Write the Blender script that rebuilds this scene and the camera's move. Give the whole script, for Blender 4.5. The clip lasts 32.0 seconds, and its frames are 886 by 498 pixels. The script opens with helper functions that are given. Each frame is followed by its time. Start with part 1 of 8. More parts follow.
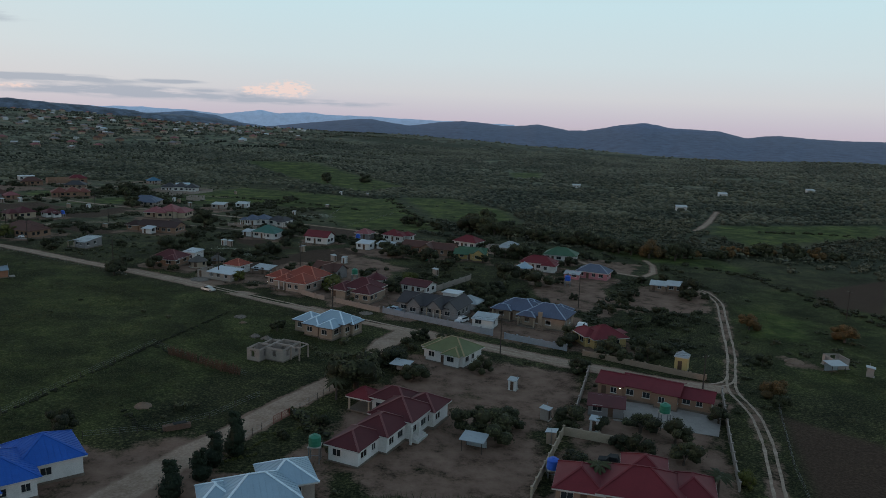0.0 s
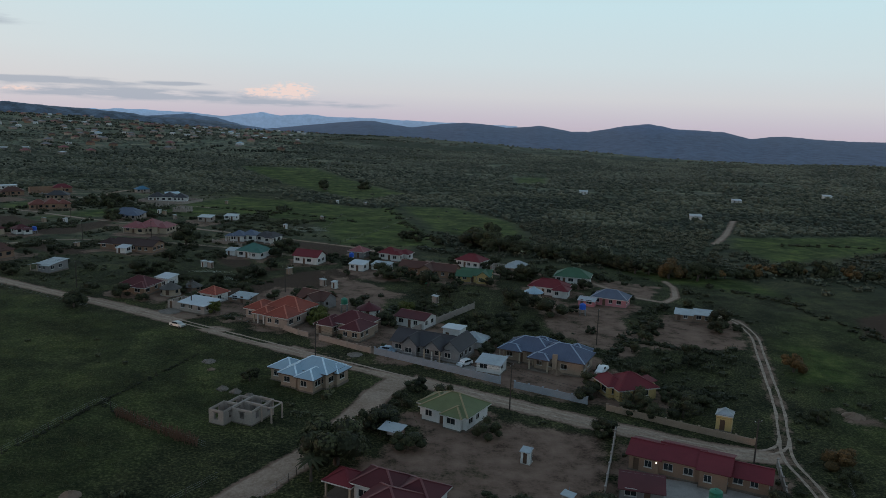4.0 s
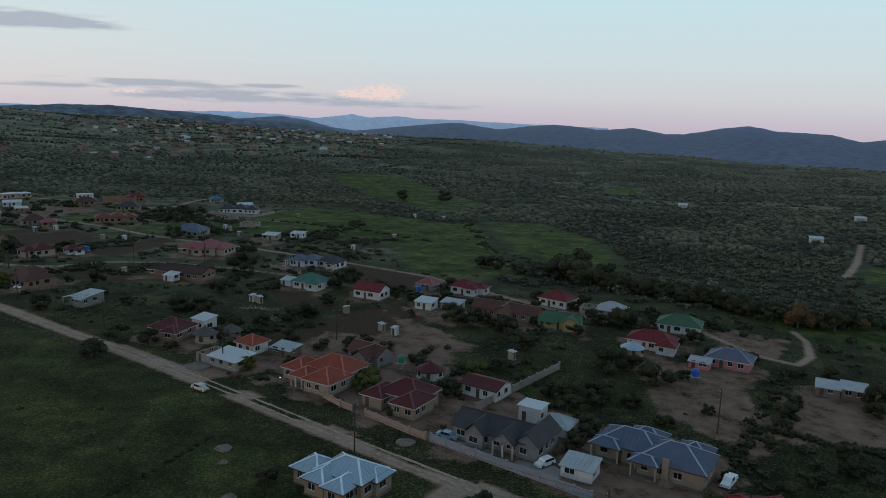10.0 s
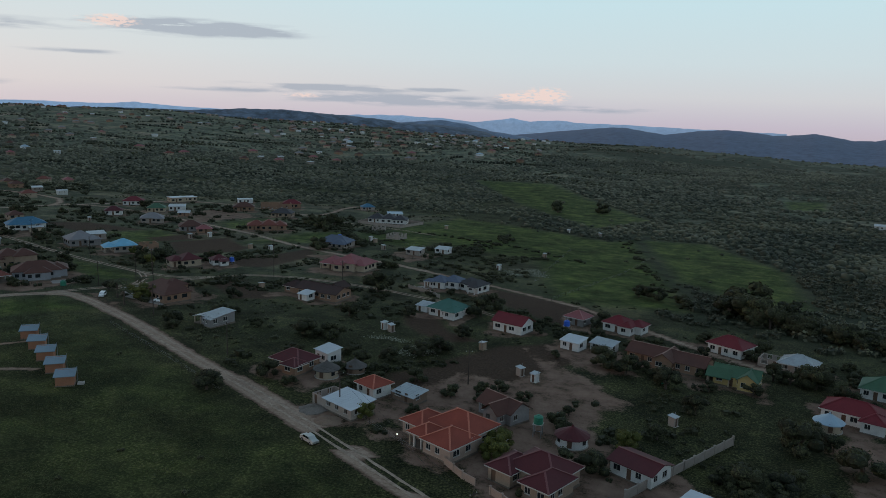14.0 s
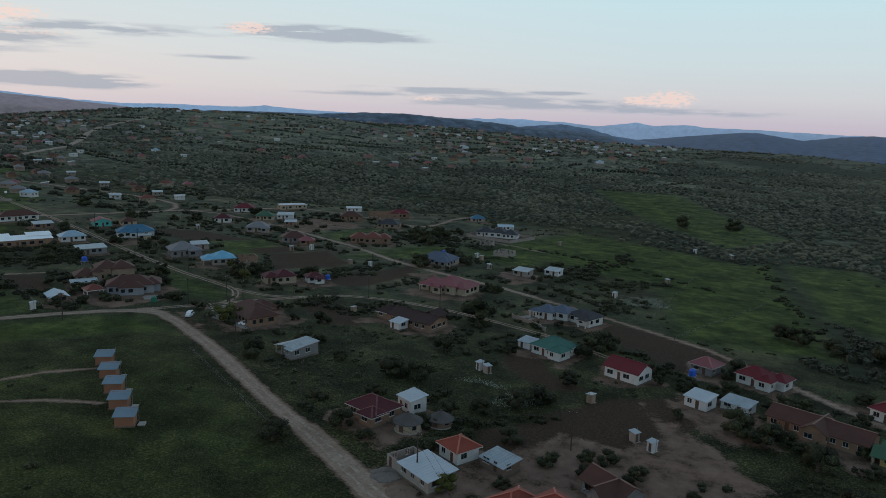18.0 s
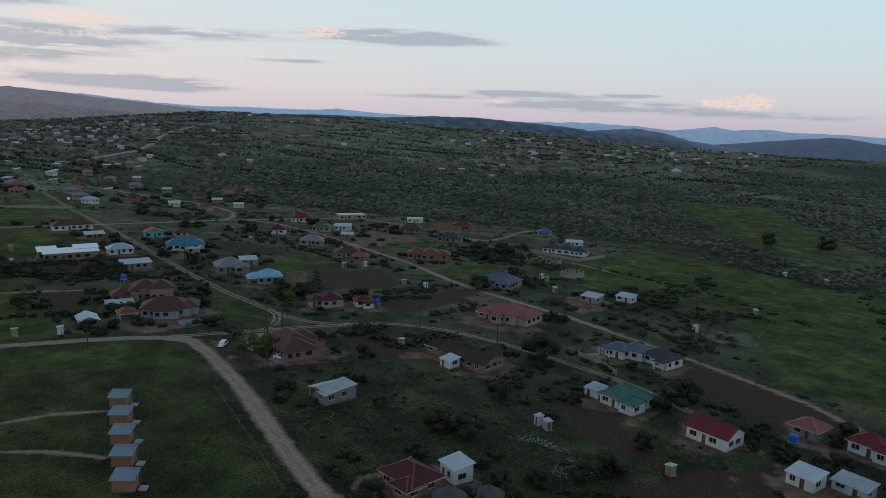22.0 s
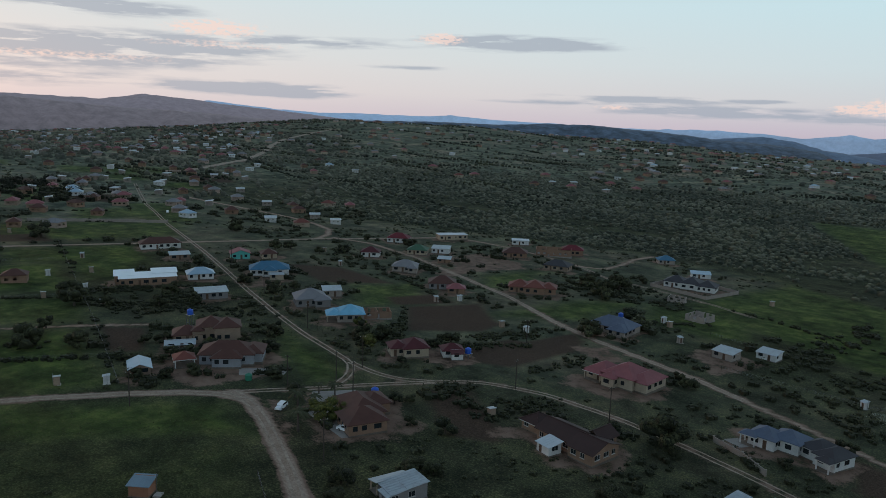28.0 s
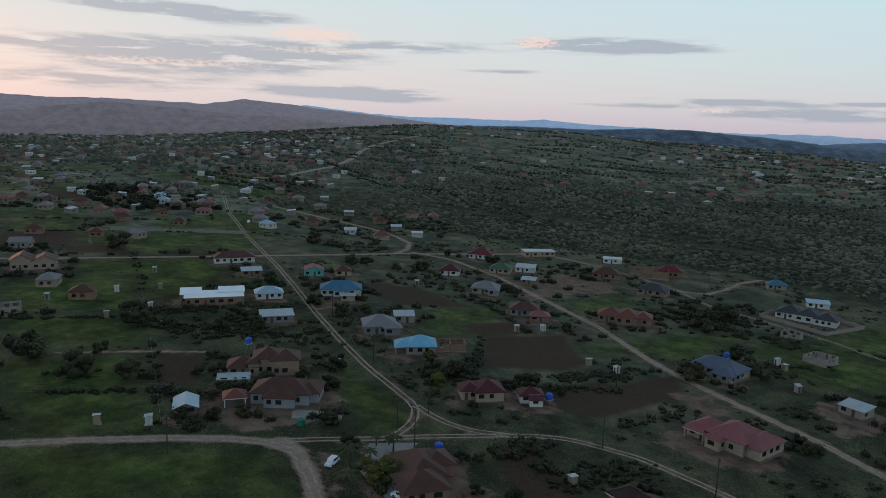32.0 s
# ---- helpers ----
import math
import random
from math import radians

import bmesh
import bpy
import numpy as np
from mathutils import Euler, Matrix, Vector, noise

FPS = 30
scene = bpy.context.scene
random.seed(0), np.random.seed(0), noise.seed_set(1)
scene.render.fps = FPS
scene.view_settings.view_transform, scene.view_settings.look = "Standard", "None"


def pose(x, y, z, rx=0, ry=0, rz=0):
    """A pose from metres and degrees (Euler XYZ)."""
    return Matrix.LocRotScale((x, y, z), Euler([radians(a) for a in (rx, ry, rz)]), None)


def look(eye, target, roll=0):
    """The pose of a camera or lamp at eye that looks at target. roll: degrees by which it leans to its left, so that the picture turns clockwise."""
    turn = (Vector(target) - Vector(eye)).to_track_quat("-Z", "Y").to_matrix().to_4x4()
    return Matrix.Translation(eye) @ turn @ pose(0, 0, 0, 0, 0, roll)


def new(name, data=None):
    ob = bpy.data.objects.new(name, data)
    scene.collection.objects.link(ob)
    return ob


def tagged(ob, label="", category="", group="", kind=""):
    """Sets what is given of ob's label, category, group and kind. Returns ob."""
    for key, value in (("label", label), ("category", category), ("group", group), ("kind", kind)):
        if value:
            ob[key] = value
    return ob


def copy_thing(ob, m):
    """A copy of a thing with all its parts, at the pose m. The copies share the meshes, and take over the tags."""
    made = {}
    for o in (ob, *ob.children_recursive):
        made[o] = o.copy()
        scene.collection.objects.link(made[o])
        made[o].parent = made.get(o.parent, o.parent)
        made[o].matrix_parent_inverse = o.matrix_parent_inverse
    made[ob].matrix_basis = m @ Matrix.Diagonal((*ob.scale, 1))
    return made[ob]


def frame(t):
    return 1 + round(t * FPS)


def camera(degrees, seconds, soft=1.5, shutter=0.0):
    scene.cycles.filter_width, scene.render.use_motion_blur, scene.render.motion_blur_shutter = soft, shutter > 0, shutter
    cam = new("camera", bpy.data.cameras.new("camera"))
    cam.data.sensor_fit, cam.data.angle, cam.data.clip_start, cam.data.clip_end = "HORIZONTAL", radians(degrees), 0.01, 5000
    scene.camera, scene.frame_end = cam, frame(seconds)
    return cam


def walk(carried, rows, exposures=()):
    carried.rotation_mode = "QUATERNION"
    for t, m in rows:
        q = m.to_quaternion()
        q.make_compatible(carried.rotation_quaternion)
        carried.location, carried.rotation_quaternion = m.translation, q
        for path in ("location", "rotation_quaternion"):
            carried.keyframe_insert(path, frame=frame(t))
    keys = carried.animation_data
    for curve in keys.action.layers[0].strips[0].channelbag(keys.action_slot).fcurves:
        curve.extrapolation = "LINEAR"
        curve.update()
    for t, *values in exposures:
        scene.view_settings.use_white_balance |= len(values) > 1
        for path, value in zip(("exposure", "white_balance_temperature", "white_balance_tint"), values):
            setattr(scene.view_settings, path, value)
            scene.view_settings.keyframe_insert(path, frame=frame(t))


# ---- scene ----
# ---- camera and walk ----
cam = camera(60.74, 32.0, soft=0.6)
# seconds, east, north, height, yaw, pitch, roll
PATH = [
    (0.0, 0.00, 0.00, 54.00, 0.00, -10.39, 2.02),
    (0.5, -0.07, 3.32, 54.28, 0.06, -10.37, 1.99),
    (1.0, -0.09, 6.65, 54.57, 0.11, -10.35, 1.96),
    (1.5, -0.07, 9.98, 54.86, 0.12, -10.34, 1.94),
    (2.0, -0.01, 13.31, 55.17, 0.13, -10.33, 1.91),
    (2.5, 0.09, 16.63, 55.48, 0.14, -10.32, 1.89),
    (3.0, 0.20, 19.96, 55.80, 0.15, -10.31, 1.87),
    (3.5, 0.34, 23.29, 56.12, 0.19, -10.31, 1.85),
    (5.5, 0.96, 36.58, 57.46, 0.27, -10.33, 1.78),
    (6.0, 1.11, 39.89, 57.81, 0.27, -10.33, 1.77),
    (6.5, 1.25, 43.20, 58.16, 0.68, -10.34, 1.76),
    (7.0, 1.37, 46.51, 58.51, 1.33, -10.35, 1.75),
    (7.5, 1.47, 49.81, 58.86, 2.23, -10.36, 1.74),
    (8.0, 1.54, 53.11, 59.22, 3.17, -10.38, 1.74),
    (8.5, 1.59, 56.40, 59.57, 4.08, -10.39, 1.73),
    (9.0, 1.60, 59.68, 59.93, 5.04, -10.40, 1.73),
    (9.5, 1.58, 62.96, 60.29, 5.88, -10.42, 1.73),
    (10.0, 1.52, 66.23, 60.64, 6.86, -10.43, 1.72),
    (10.5, 1.41, 69.49, 61.00, 7.76, -10.44, 1.72),
    (11.0, 1.26, 72.75, 61.36, 8.74, -10.45, 1.72),
    (11.5, 1.07, 75.99, 61.71, 9.67, -10.47, 1.73),
    (12.0, 0.82, 79.23, 62.07, 11.20, -10.48, 1.73),
    (12.5, 0.52, 82.45, 62.42, 13.32, -10.49, 1.73),
    (13.0, 0.17, 85.67, 62.77, 15.48, -10.50, 1.74),
    (13.5, -0.24, 88.88, 63.12, 17.47, -10.51, 1.74),
    (14.0, -0.71, 92.07, 63.47, 18.83, -10.52, 1.75),
    (14.5, -1.23, 95.25, 63.82, 20.01, -10.53, 1.75),
    (16.5, -3.95, 107.86, 65.19, 24.56, -10.55, 1.79),
    (17.0, -4.78, 110.98, 65.53, 25.77, -10.55, 1.80),
    (17.5, -5.67, 114.08, 65.86, 26.86, -10.55, 1.81),
    (18.0, -6.63, 117.17, 66.19, 27.82, -10.55, 1.82),
    (18.5, -7.65, 120.25, 66.52, 28.61, -10.55, 1.83),
    (19.0, -8.73, 123.31, 66.85, 29.32, -10.54, 1.84),
    (19.5, -9.88, 126.35, 67.18, 29.99, -10.54, 1.85),
    (20.0, -11.08, 129.38, 67.50, 30.62, -10.53, 1.86),
    (20.5, -12.34, 132.38, 67.83, 31.25, -10.53, 1.87),
    (21.0, -13.66, 135.38, 68.15, 31.87, -10.52, 1.88),
    (21.5, -15.04, 138.35, 68.47, 32.48, -10.51, 1.89),
    (22.0, -16.47, 141.30, 68.79, 33.10, -10.50, 1.90),
    (22.5, -17.95, 144.24, 69.11, 33.67, -10.49, 1.91),
    (23.0, -19.48, 147.16, 69.43, 34.24, -10.48, 1.91),
    (23.5, -21.06, 150.06, 69.74, 34.81, -10.46, 1.92),
    (24.0, -22.69, 152.93, 70.06, 35.37, -10.45, 1.93),
    (24.5, -24.36, 155.79, 70.38, 35.90, -10.44, 1.93),
    (26.5, -31.39, 167.01, 71.66, 38.38, -10.38, 1.95),
    (27.0, -33.22, 169.76, 71.99, 39.47, -10.37, 1.95),
    (27.5, -35.07, 172.48, 72.32, 40.57, -10.35, 1.95),
    (28.0, -36.93, 175.19, 72.65, 41.58, -10.34, 1.94),
    (28.5, -38.81, 177.87, 72.98, 42.57, -10.33, 1.94),
    (29.0, -40.70, 180.52, 73.32, 43.55, -10.32, 1.93),
    (29.5, -42.59, 183.15, 73.67, 44.49, -10.30, 1.92),
    (30.0, -44.48, 185.75, 74.02, 45.22, -10.30, 1.91),
    (30.5, -46.36, 188.33, 74.37, 45.99, -10.29, 1.90),
    (31.0, -48.23, 190.89, 74.73, 46.76, -10.28, 1.88),
    (31.5, -50.08, 193.42, 75.10, 47.48, -10.28, 1.86),
    (32.0, -51.91, 195.92, 75.48, 48.54, -10.28, 1.84),
]
SPOT = [pose(x, y, z, 90 + p, 0, yaw) @ pose(0, 0, 0, 0, 0, roll) for t, x, y, z, yaw, p, roll in PATH]
walk(cam, [(row[0], m) for row, m in zip(PATH, SPOT)], exposures=[(0.0, 0.0), (32.0, 0.0)])

# ---- world: dusk sky with thin cloud ----
world = bpy.data.worlds.new("dusk_sky")
scene.world = world
world.use_nodes = True
wt = world.node_tree
wt.nodes.clear()


def wn(kind, **kw):
    n = wt.nodes.new(kind)
    for k, v in kw.items():
        n.inputs[k].default_value = v
    return n


def wmath(op, a, b=None, c=None, clamp=False):
    n = wt.nodes.new("ShaderNodeMath")
    n.operation, n.use_clamp = op, clamp
    for i, v in enumerate((a, b, c)):
        if v is None:
            continue
        if isinstance(v, (int, float)):
            n.inputs[i].default_value = v
        else:
            wt.links.new(v, n.inputs[i])
    return n.outputs[0]


def wmix(fac, a, b):
    n = wt.nodes.new("ShaderNodeMix")
    n.data_type = "RGBA"
    for s, v in ((n.inputs[0], fac), (n.inputs[6], a), (n.inputs[7], b)):
        if isinstance(v, (int, float)):
            s.default_value = v
        elif isinstance(v, tuple):
            s.default_value = (*v, 1)
        else:
            wt.links.new(v, s)
    return n.outputs[2]


wc = wn("ShaderNodeTexCoord")
wx = wn("ShaderNodeSeparateXYZ")
wt.links.new(wc.outputs["Generated"], wx.inputs[0])
RAD = 180 / math.pi
w_az = wmath("MULTIPLY", wmath("ARCTAN2", wmath("MULTIPLY", wx.outputs[0], -1.0), wx.outputs[1]), RAD)
w_el = wmath("MULTIPLY", wmath("ARCSINE", wx.outputs[2]), RAD)
ramp = wt.nodes.new("ShaderNodeValToRGB")
wt.links.new(wmath("MULTIPLY_ADD", w_el, 1 / 40.0, 0.05, clamp=True), ramp.inputs[0])
ramp.color_ramp.elements[0].position = 0.0
ramp.color_ramp.elements[0].color = (0.50, 0.42, 0.49, 1)
ramp.color_ramp.elements[1].position = 1.0
ramp.color_ramp.elements[1].color = (0.20, 0.30, 0.405, 1)
for at, col in ((0.035, (0.55, 0.50, 0.58, 1)), (0.08, (0.62, 0.63, 0.66, 1)), (0.14, (0.60, 0.70, 0.74, 1)), (0.24, (0.56, 0.74, 0.80, 1)), (0.42, (0.47, 0.62, 0.70, 1)), (0.62, (0.34, 0.47, 0.565, 1))):
    e = ramp.color_ramp.elements.new(at)
    e.color = col
# warmer towards the sunset, which lies to the west (minus x)
w_west = wmath("SMOOTH_MIN", wmath("MAXIMUM", wmath("MULTIPLY_ADD", wmath("ABSOLUTE", wmath("SUBTRACT", w_az, 88.0)), -1 / 75.0, 1.0), 0.0), 1.0, 0.1)
w_low = wmath("MAXIMUM", wmath("MULTIPLY_ADD", wmath("ABSOLUTE", wmath("SUBTRACT", w_el, 2.6)), -1 / 13.5, 1.0), 0.0)
w_glow = wmath("MULTIPLY", wmath("MULTIPLY", w_west, w_low), 0.74, clamp=True)
sky_col = wmix(w_glow, ramp.outputs[0], (0.84, 0.70, 0.66))
# cloud: streaked noise inside soft bands (azimuth, elevation, half width, half height, strength)
w_vec = wt.nodes.new("ShaderNodeCombineXYZ")
wt.links.new(wmath("MULTIPLY", w_az, 0.10), w_vec.inputs[0])
wt.links.new(wmath("MULTIPLY", w_el, 0.85), w_vec.inputs[1])
w_noise = wt.nodes.new("ShaderNodeTexNoise")
w_noise.inputs["Scale"].default_value, w_noise.inputs["Detail"].default_value, w_noise.inputs["Roughness"].default_value = 2.4, 8.0, 0.55
wt.links.new(w_vec.outputs[0], w_noise.inputs["Vector"])
bands = ((69.1, 3.60, 8.99, 0.73, 1.9), (66.1, 2.68, 6.42, 0.39, 1.5), (72.7, 1.53, 8.57, 0.69, 1.0), (64.5, 6.06, 4.07, 0.43, 1.8), (68.6, 6.39, 4.28, 0.39, 1.6), (71.4, 6.53, 3.43, 0.30, 1.4), (51.7, 4.56, 5.14, 0.34, 1.3), (36.5, 4.97, 5.14, 0.43, 1.9), (55.8, 1.10, 4.71, 0.34, 1.5), (53.3, 0.94, 3.43, 0.34, 1.3), (44.5, 3.05, 2.57, 0.17, 0.9), (77.9, 3.69, 2.57, 0.21, 1.0), (27.8, 1.29, 5.57, 0.21, 1.6), (22.4, 0.56, 8.14, 0.39, 1.5), (10.8, 0.22, 6.00, 0.21, 1.2), (19.3, 1.33, 2.14, 0.13, 1.2), (33.6, 0.90, 4.71, 0.13, 0.9), (37.5, 5.01, 5.57, 0.39, 1.2), (61.2, 3.84, 6.42, 0.77, 1.2), (56.2, 1.28, 5.14, 0.34, 1.3))
w_sum = 0.0
for az, el, ha, he, s in bands:
    q = wmath("ADD", wmath("POWER", wmath("ABSOLUTE", wmath("MULTIPLY_ADD", w_az, 1 / ha, -az / ha)), 2.0), wmath("POWER", wmath("ABSOLUTE", wmath("MULTIPLY_ADD", w_el, 1 / he, -el / he)), 2.0))
    w_sum = wmath("MULTIPLY_ADD", wmath("EXPONENT", wmath("MULTIPLY", q, -1.0)), float(s), w_sum)
w_cloud = wmath("MULTIPLY", wmath("SUBTRACT", wmath("MULTIPLY", w_sum, wmath("MULTIPLY_ADD", w_noise.outputs[0], 5.2, -1.75)), 0.16), 1.25, clamp=True)
sky_col = wmix(wmath("MULTIPLY", w_cloud, 0.8), sky_col, (0.36, 0.41, 0.49))
# sunlit cumulus tops and edges
w_vec2 = wt.nodes.new("ShaderNodeCombineXYZ")
wt.links.new(wmath("MULTIPLY", w_az, 1.1), w_vec2.inputs[0])
wt.links.new(wmath("MULTIPLY", w_el, 2.6), w_vec2.inputs[1])
w_noise2 = wt.nodes.new("ShaderNodeTexNoise")
w_noise2.inputs["Scale"].default_value, w_noise2.inputs["Detail"].default_value = 2.2, 6.0
wt.links.new(w_vec2.outputs[0], w_noise2.inputs["Vector"])
w_sum = 0.0
for az, el, ha, he, s in ((58.2, 5.17, 2.57, 0.39, 1.2), (42.0, 5.20, 0.94, 0.30, 1.5), (58.2, 4.07, 5.14, 0.26, 0.7), (68.3, 2.88, 7.28, 0.26, 0.8), (11.6, 1.15, 1.28, 0.47, 2.3), (13.9, 0.97, 1.11, 0.30, 1.8), (29.4, 0.66, 1.28, 0.17, 0.9), (42.4, 5.12, 1.71, 0.34, 1.0), (58.5, 5.18, 2.57, 0.51, 0.9)):
    q = wmath("ADD", wmath("POWER", wmath("ABSOLUTE", wmath("MULTIPLY_ADD", w_az, 1 / ha, -az / ha)), 2.0), wmath("POWER", wmath("ABSOLUTE", wmath("MULTIPLY_ADD", w_el, 1 / he, -el / he)), 2.0))
    w_sum = wmath("MULTIPLY_ADD", wmath("EXPONENT", wmath("MULTIPLY", q, -1.0)), float(s), w_sum)
w_lit = wmath("MULTIPLY", wmath("SUBTRACT", wmath("MULTIPLY", w_sum, wmath("MULTIPLY_ADD", w_noise2.outputs[0], 5.0, -1.7)), 0.2), 1.2, clamp=True)
sky_col = wmix(wmath("MULTIPLY", w_lit, 0.8), sky_col, (0.88, 0.68, 0.62))
# a share of a physical twilight sky above
nishita = wt.nodes.new("ShaderNodeTexSky")
nishita.sky_type, nishita.sun_disc, nishita.sun_elevation, nishita.sun_rotation = "NISHITA", False, radians(2.0), radians(-88)
w_add = wt.nodes.new("ShaderNodeMix")
w_add.data_type, w_add.blend_type = "RGBA", "ADD"
w_add.inputs[0].default_value = 0.008
wt.links.new(sky_col, w_add.inputs[6])
wt.links.new(nishita.outputs[0], w_add.inputs[7])
w_bg = wt.nodes.new("ShaderNodeBackground")
w_bg.inputs["Strength"].default_value = 1.0
wt.links.new(w_add.outputs[2], w_bg.inputs["Color"])
w_out = wt.nodes.new("ShaderNodeOutputWorld")
wt.links.new(w_bg.outputs[0], w_out.inputs["Surface"])

# the last of the sun, low in the west
sun = new("sun", bpy.data.lights.new("sun", "SUN"))
sun.data.energy, sun.data.angle, sun.data.color = 0.38, radians(3.0), (1.0, 0.48, 0.24)
sun.matrix_world = look((-300, -10, 26), (0, 0, 0))


# ---- materials ----
def nodes_of(name):
    m = bpy.data.materials.new(name)
    m.use_nodes = True
    t = m.node_tree
    b = t.nodes["Principled BSDF"]
    return m, t, b


def tnoise(t, vec, scale, detail=4.0, rough=0.55):
    n = t.nodes.new("ShaderNodeTexNoise")
    n.inputs["Scale"].default_value, n.inputs["Detail"].default_value, n.inputs["Roughness"].default_value = scale, detail, rough
    if vec:
        t.links.new(vec, n.inputs["Vector"])
    return n.outputs[0]


def tmath(t, op, a, b=None, clamp=False):
    n = t.nodes.new("ShaderNodeMath")
    n.operation, n.use_clamp = op, clamp
    for i, v in enumerate((a, b)):
        if v is None:
            continue
        if isinstance(v, (int, float)):
            n.inputs[i].default_value = v
        else:
            t.links.new(v, n.inputs[i])
    return n.outputs[0]


def tramp(t, fac, *stops):
    n = t.nodes.new("ShaderNodeValToRGB")
    t.links.new(fac, n.inputs[0])
    els = n.color_ramp.elements
    els[0].position, els[0].color = stops[0][0], (*stops[0][1], 1)
    els[1].position, els[1].color = stops[-1][0], (*stops[-1][1], 1)
    for at, col in stops[1:-1]:
        els.new(at).color = (*col, 1)
    return n.outputs[0]


def tmix(t, fac, a, b, blend="MIX"):
    n = t.nodes.new("ShaderNodeMix")
    n.data_type, n.blend_type = "RGBA", blend
    for s, v in ((n.inputs[0], fac), (n.inputs[6], a), (n.inputs[7], b)):
        if isinstance(v, (int, float)):
            s.default_value = v
        elif isinstance(v, tuple):
            s.default_value = (*v, 1)
        else:
            t.links.new(v, s)
    return n.outputs[2]


def tbump(t, b, height, strength, distance=0.05):
    n = t.nodes.new("ShaderNodeBump")
    n.inputs["Strength"].default_value, n.inputs["Distance"].default_value = strength, distance
    t.links.new(height, n.inputs["Height"])
    t.links.new(n.outputs[0], b.inputs["Normal"])


def scaled(c, k):
    return tuple(min(1.0, v * k) for v in c)


def plain(name, col, rough=0.85, metal=0.0, grain=6.0, spread=0.25, bump=0.3, object_tint=0.0):
    """A weathered painted, plastered, earthen or metal surface: fine grain and broad stains."""
    m, t, b = nodes_of(name)
    pos = t.nodes.new("ShaderNodeTexCoord").outputs["Object"]
    fine = tnoise(t, pos, grain, 5.0)
    broad = tnoise(t, pos, 0.45, 4.0, 0.65)
    c = tramp(t, broad, (0.3, scaled(col, 1 - spread)), (0.55, col), (0.75, scaled(col, 1 + spread * 0.5)))
    c = tmix(t, 0.35, c, tramp(t, fine, (0.3, scaled(col, 1 - spread * 1.3)), (0.7, scaled(col, 1 + spread))))
    if object_tint:
        oi = t.nodes.new("ShaderNodeObjectInfo")
        c = tmix(t, tmath(t, "MULTIPLY", oi.outputs["Random"], object_tint), c, scaled(col, 0.55))
    t.links.new(c, b.inputs["Base Color"])
    b.inputs["Roughness"].default_value, b.inputs["Metallic"].default_value = rough, metal
    if bump:
        tbump(t, b, fine, bump, 0.02)
    return m


def sheet_roof(name, col, rough=0.55, metal=0.0, rust=0.0, pitch=0.35, spread=0.2):
    """Ribbed or tiled roof sheets: ribs as relief, fading and rust in patches."""
    m, t, b = nodes_of(name)
    pos = t.nodes.new("ShaderNodeTexCoord").outputs["Object"]
    broad, fine = tnoise(t, pos, 0.35, 5.0, 0.65), tnoise(t, pos, 5.0, 4.0)
    c = tramp(t, broad, (0.3, scaled(col, 1 - spread)), (0.5, col), (0.72, scaled(col, 1 + spread)))
    c = tmix(t, 0.3, c, tramp(t, fine, (0.3, scaled(col, 1 - spread)), (0.7, scaled(col, 1 + spread))))
    if rust:
        c = tmix(t, tmath(t, "MULTIPLY", tramp(t, tnoise(t, pos, 0.8, 6.0, 0.7), (0.5, (0, 0, 0)), (0.66, (1, 1, 1))), rust), c, (0.16, 0.07, 0.035))
    geo = t.nodes.new("ShaderNodeNewGeometry")
    rnd = geo.outputs["Random Per Island"]
    c = tmix(t, tmath(t, "MULTIPLY", rnd, 0.35), c, scaled(col, 0.62))
    t.links.new(c, b.inputs["Base Color"])
    b.inputs["Roughness"].default_value, b.inputs["Metallic"].default_value = rough, metal
    b.inputs["Specular IOR Level"].default_value = 0.45 if metal else 0.18
    tbump(t, b, fine, 0.25, 0.02)
    return m


M = {}
WALLS = dict(redbrick=(0.30, 0.135, 0.08), white=(0.58, 0.57, 0.56), cream=(0.37, 0.295, 0.22), tan=(0.29, 0.21, 0.155), brick=(0.26, 0.155, 0.105), grey=(0.22, 0.205, 0.205), beige=(0.34, 0.25, 0.205), pink=(0.45, 0.17, 0.19), teal=(0.10, 0.42, 0.38), block=(0.30, 0.25, 0.22), yellow=(0.46, 0.33, 0.14), mud=(0.21, 0.14, 0.105), bluegrey=(0.27, 0.28, 0.31))
for k, c in WALLS.items():
    M["wall_" + k] = plain(k + "_wall", c, 0.9)
ROOFS = dict(skyblue=(0.055, 0.15, 0.24), paleblue=(0.17, 0.40, 0.56), red=(0.145, 0.022, 0.029), crimson=(0.14, 0.022, 0.030), maroon=(0.085, 0.020, 0.024), orange=(0.24, 0.055, 0.036), blue=(0.02, 0.10, 0.42), slate=(0.10, 0.12, 0.17), charcoal=(0.055, 0.05, 0.055), green=(0.055, 0.115, 0.07), olive=(0.13, 0.15, 0.075), chocolate=(0.048, 0.024, 0.021), latrine=(0.19, 0.25, 0.30), terracotta=(0.17, 0.055, 0.042), brown=(0.092, 0.040, 0.031), pink=(0.25, 0.085, 0.09), teal=(0.055, 0.145, 0.122), grey=(0.20, 0.19, 0.20), bluegrey=(0.095, 0.115, 0.175))
for k, c in ROOFS.items():
    M["roof_" + k] = sheet_roof(k + "_roof_sheets", c, 0.6)
M["roof_tin"] = sheet_roof("galvanised_roof_sheets", (0.36, 0.40, 0.43), 0.42, 0.35, 0.25, spread=0.15)
M["roof_zinc"] = sheet_roof("bright_zinc_roof_sheets", (0.30, 0.41, 0.50), 0.4, 0.25, 0.0, spread=0.12)
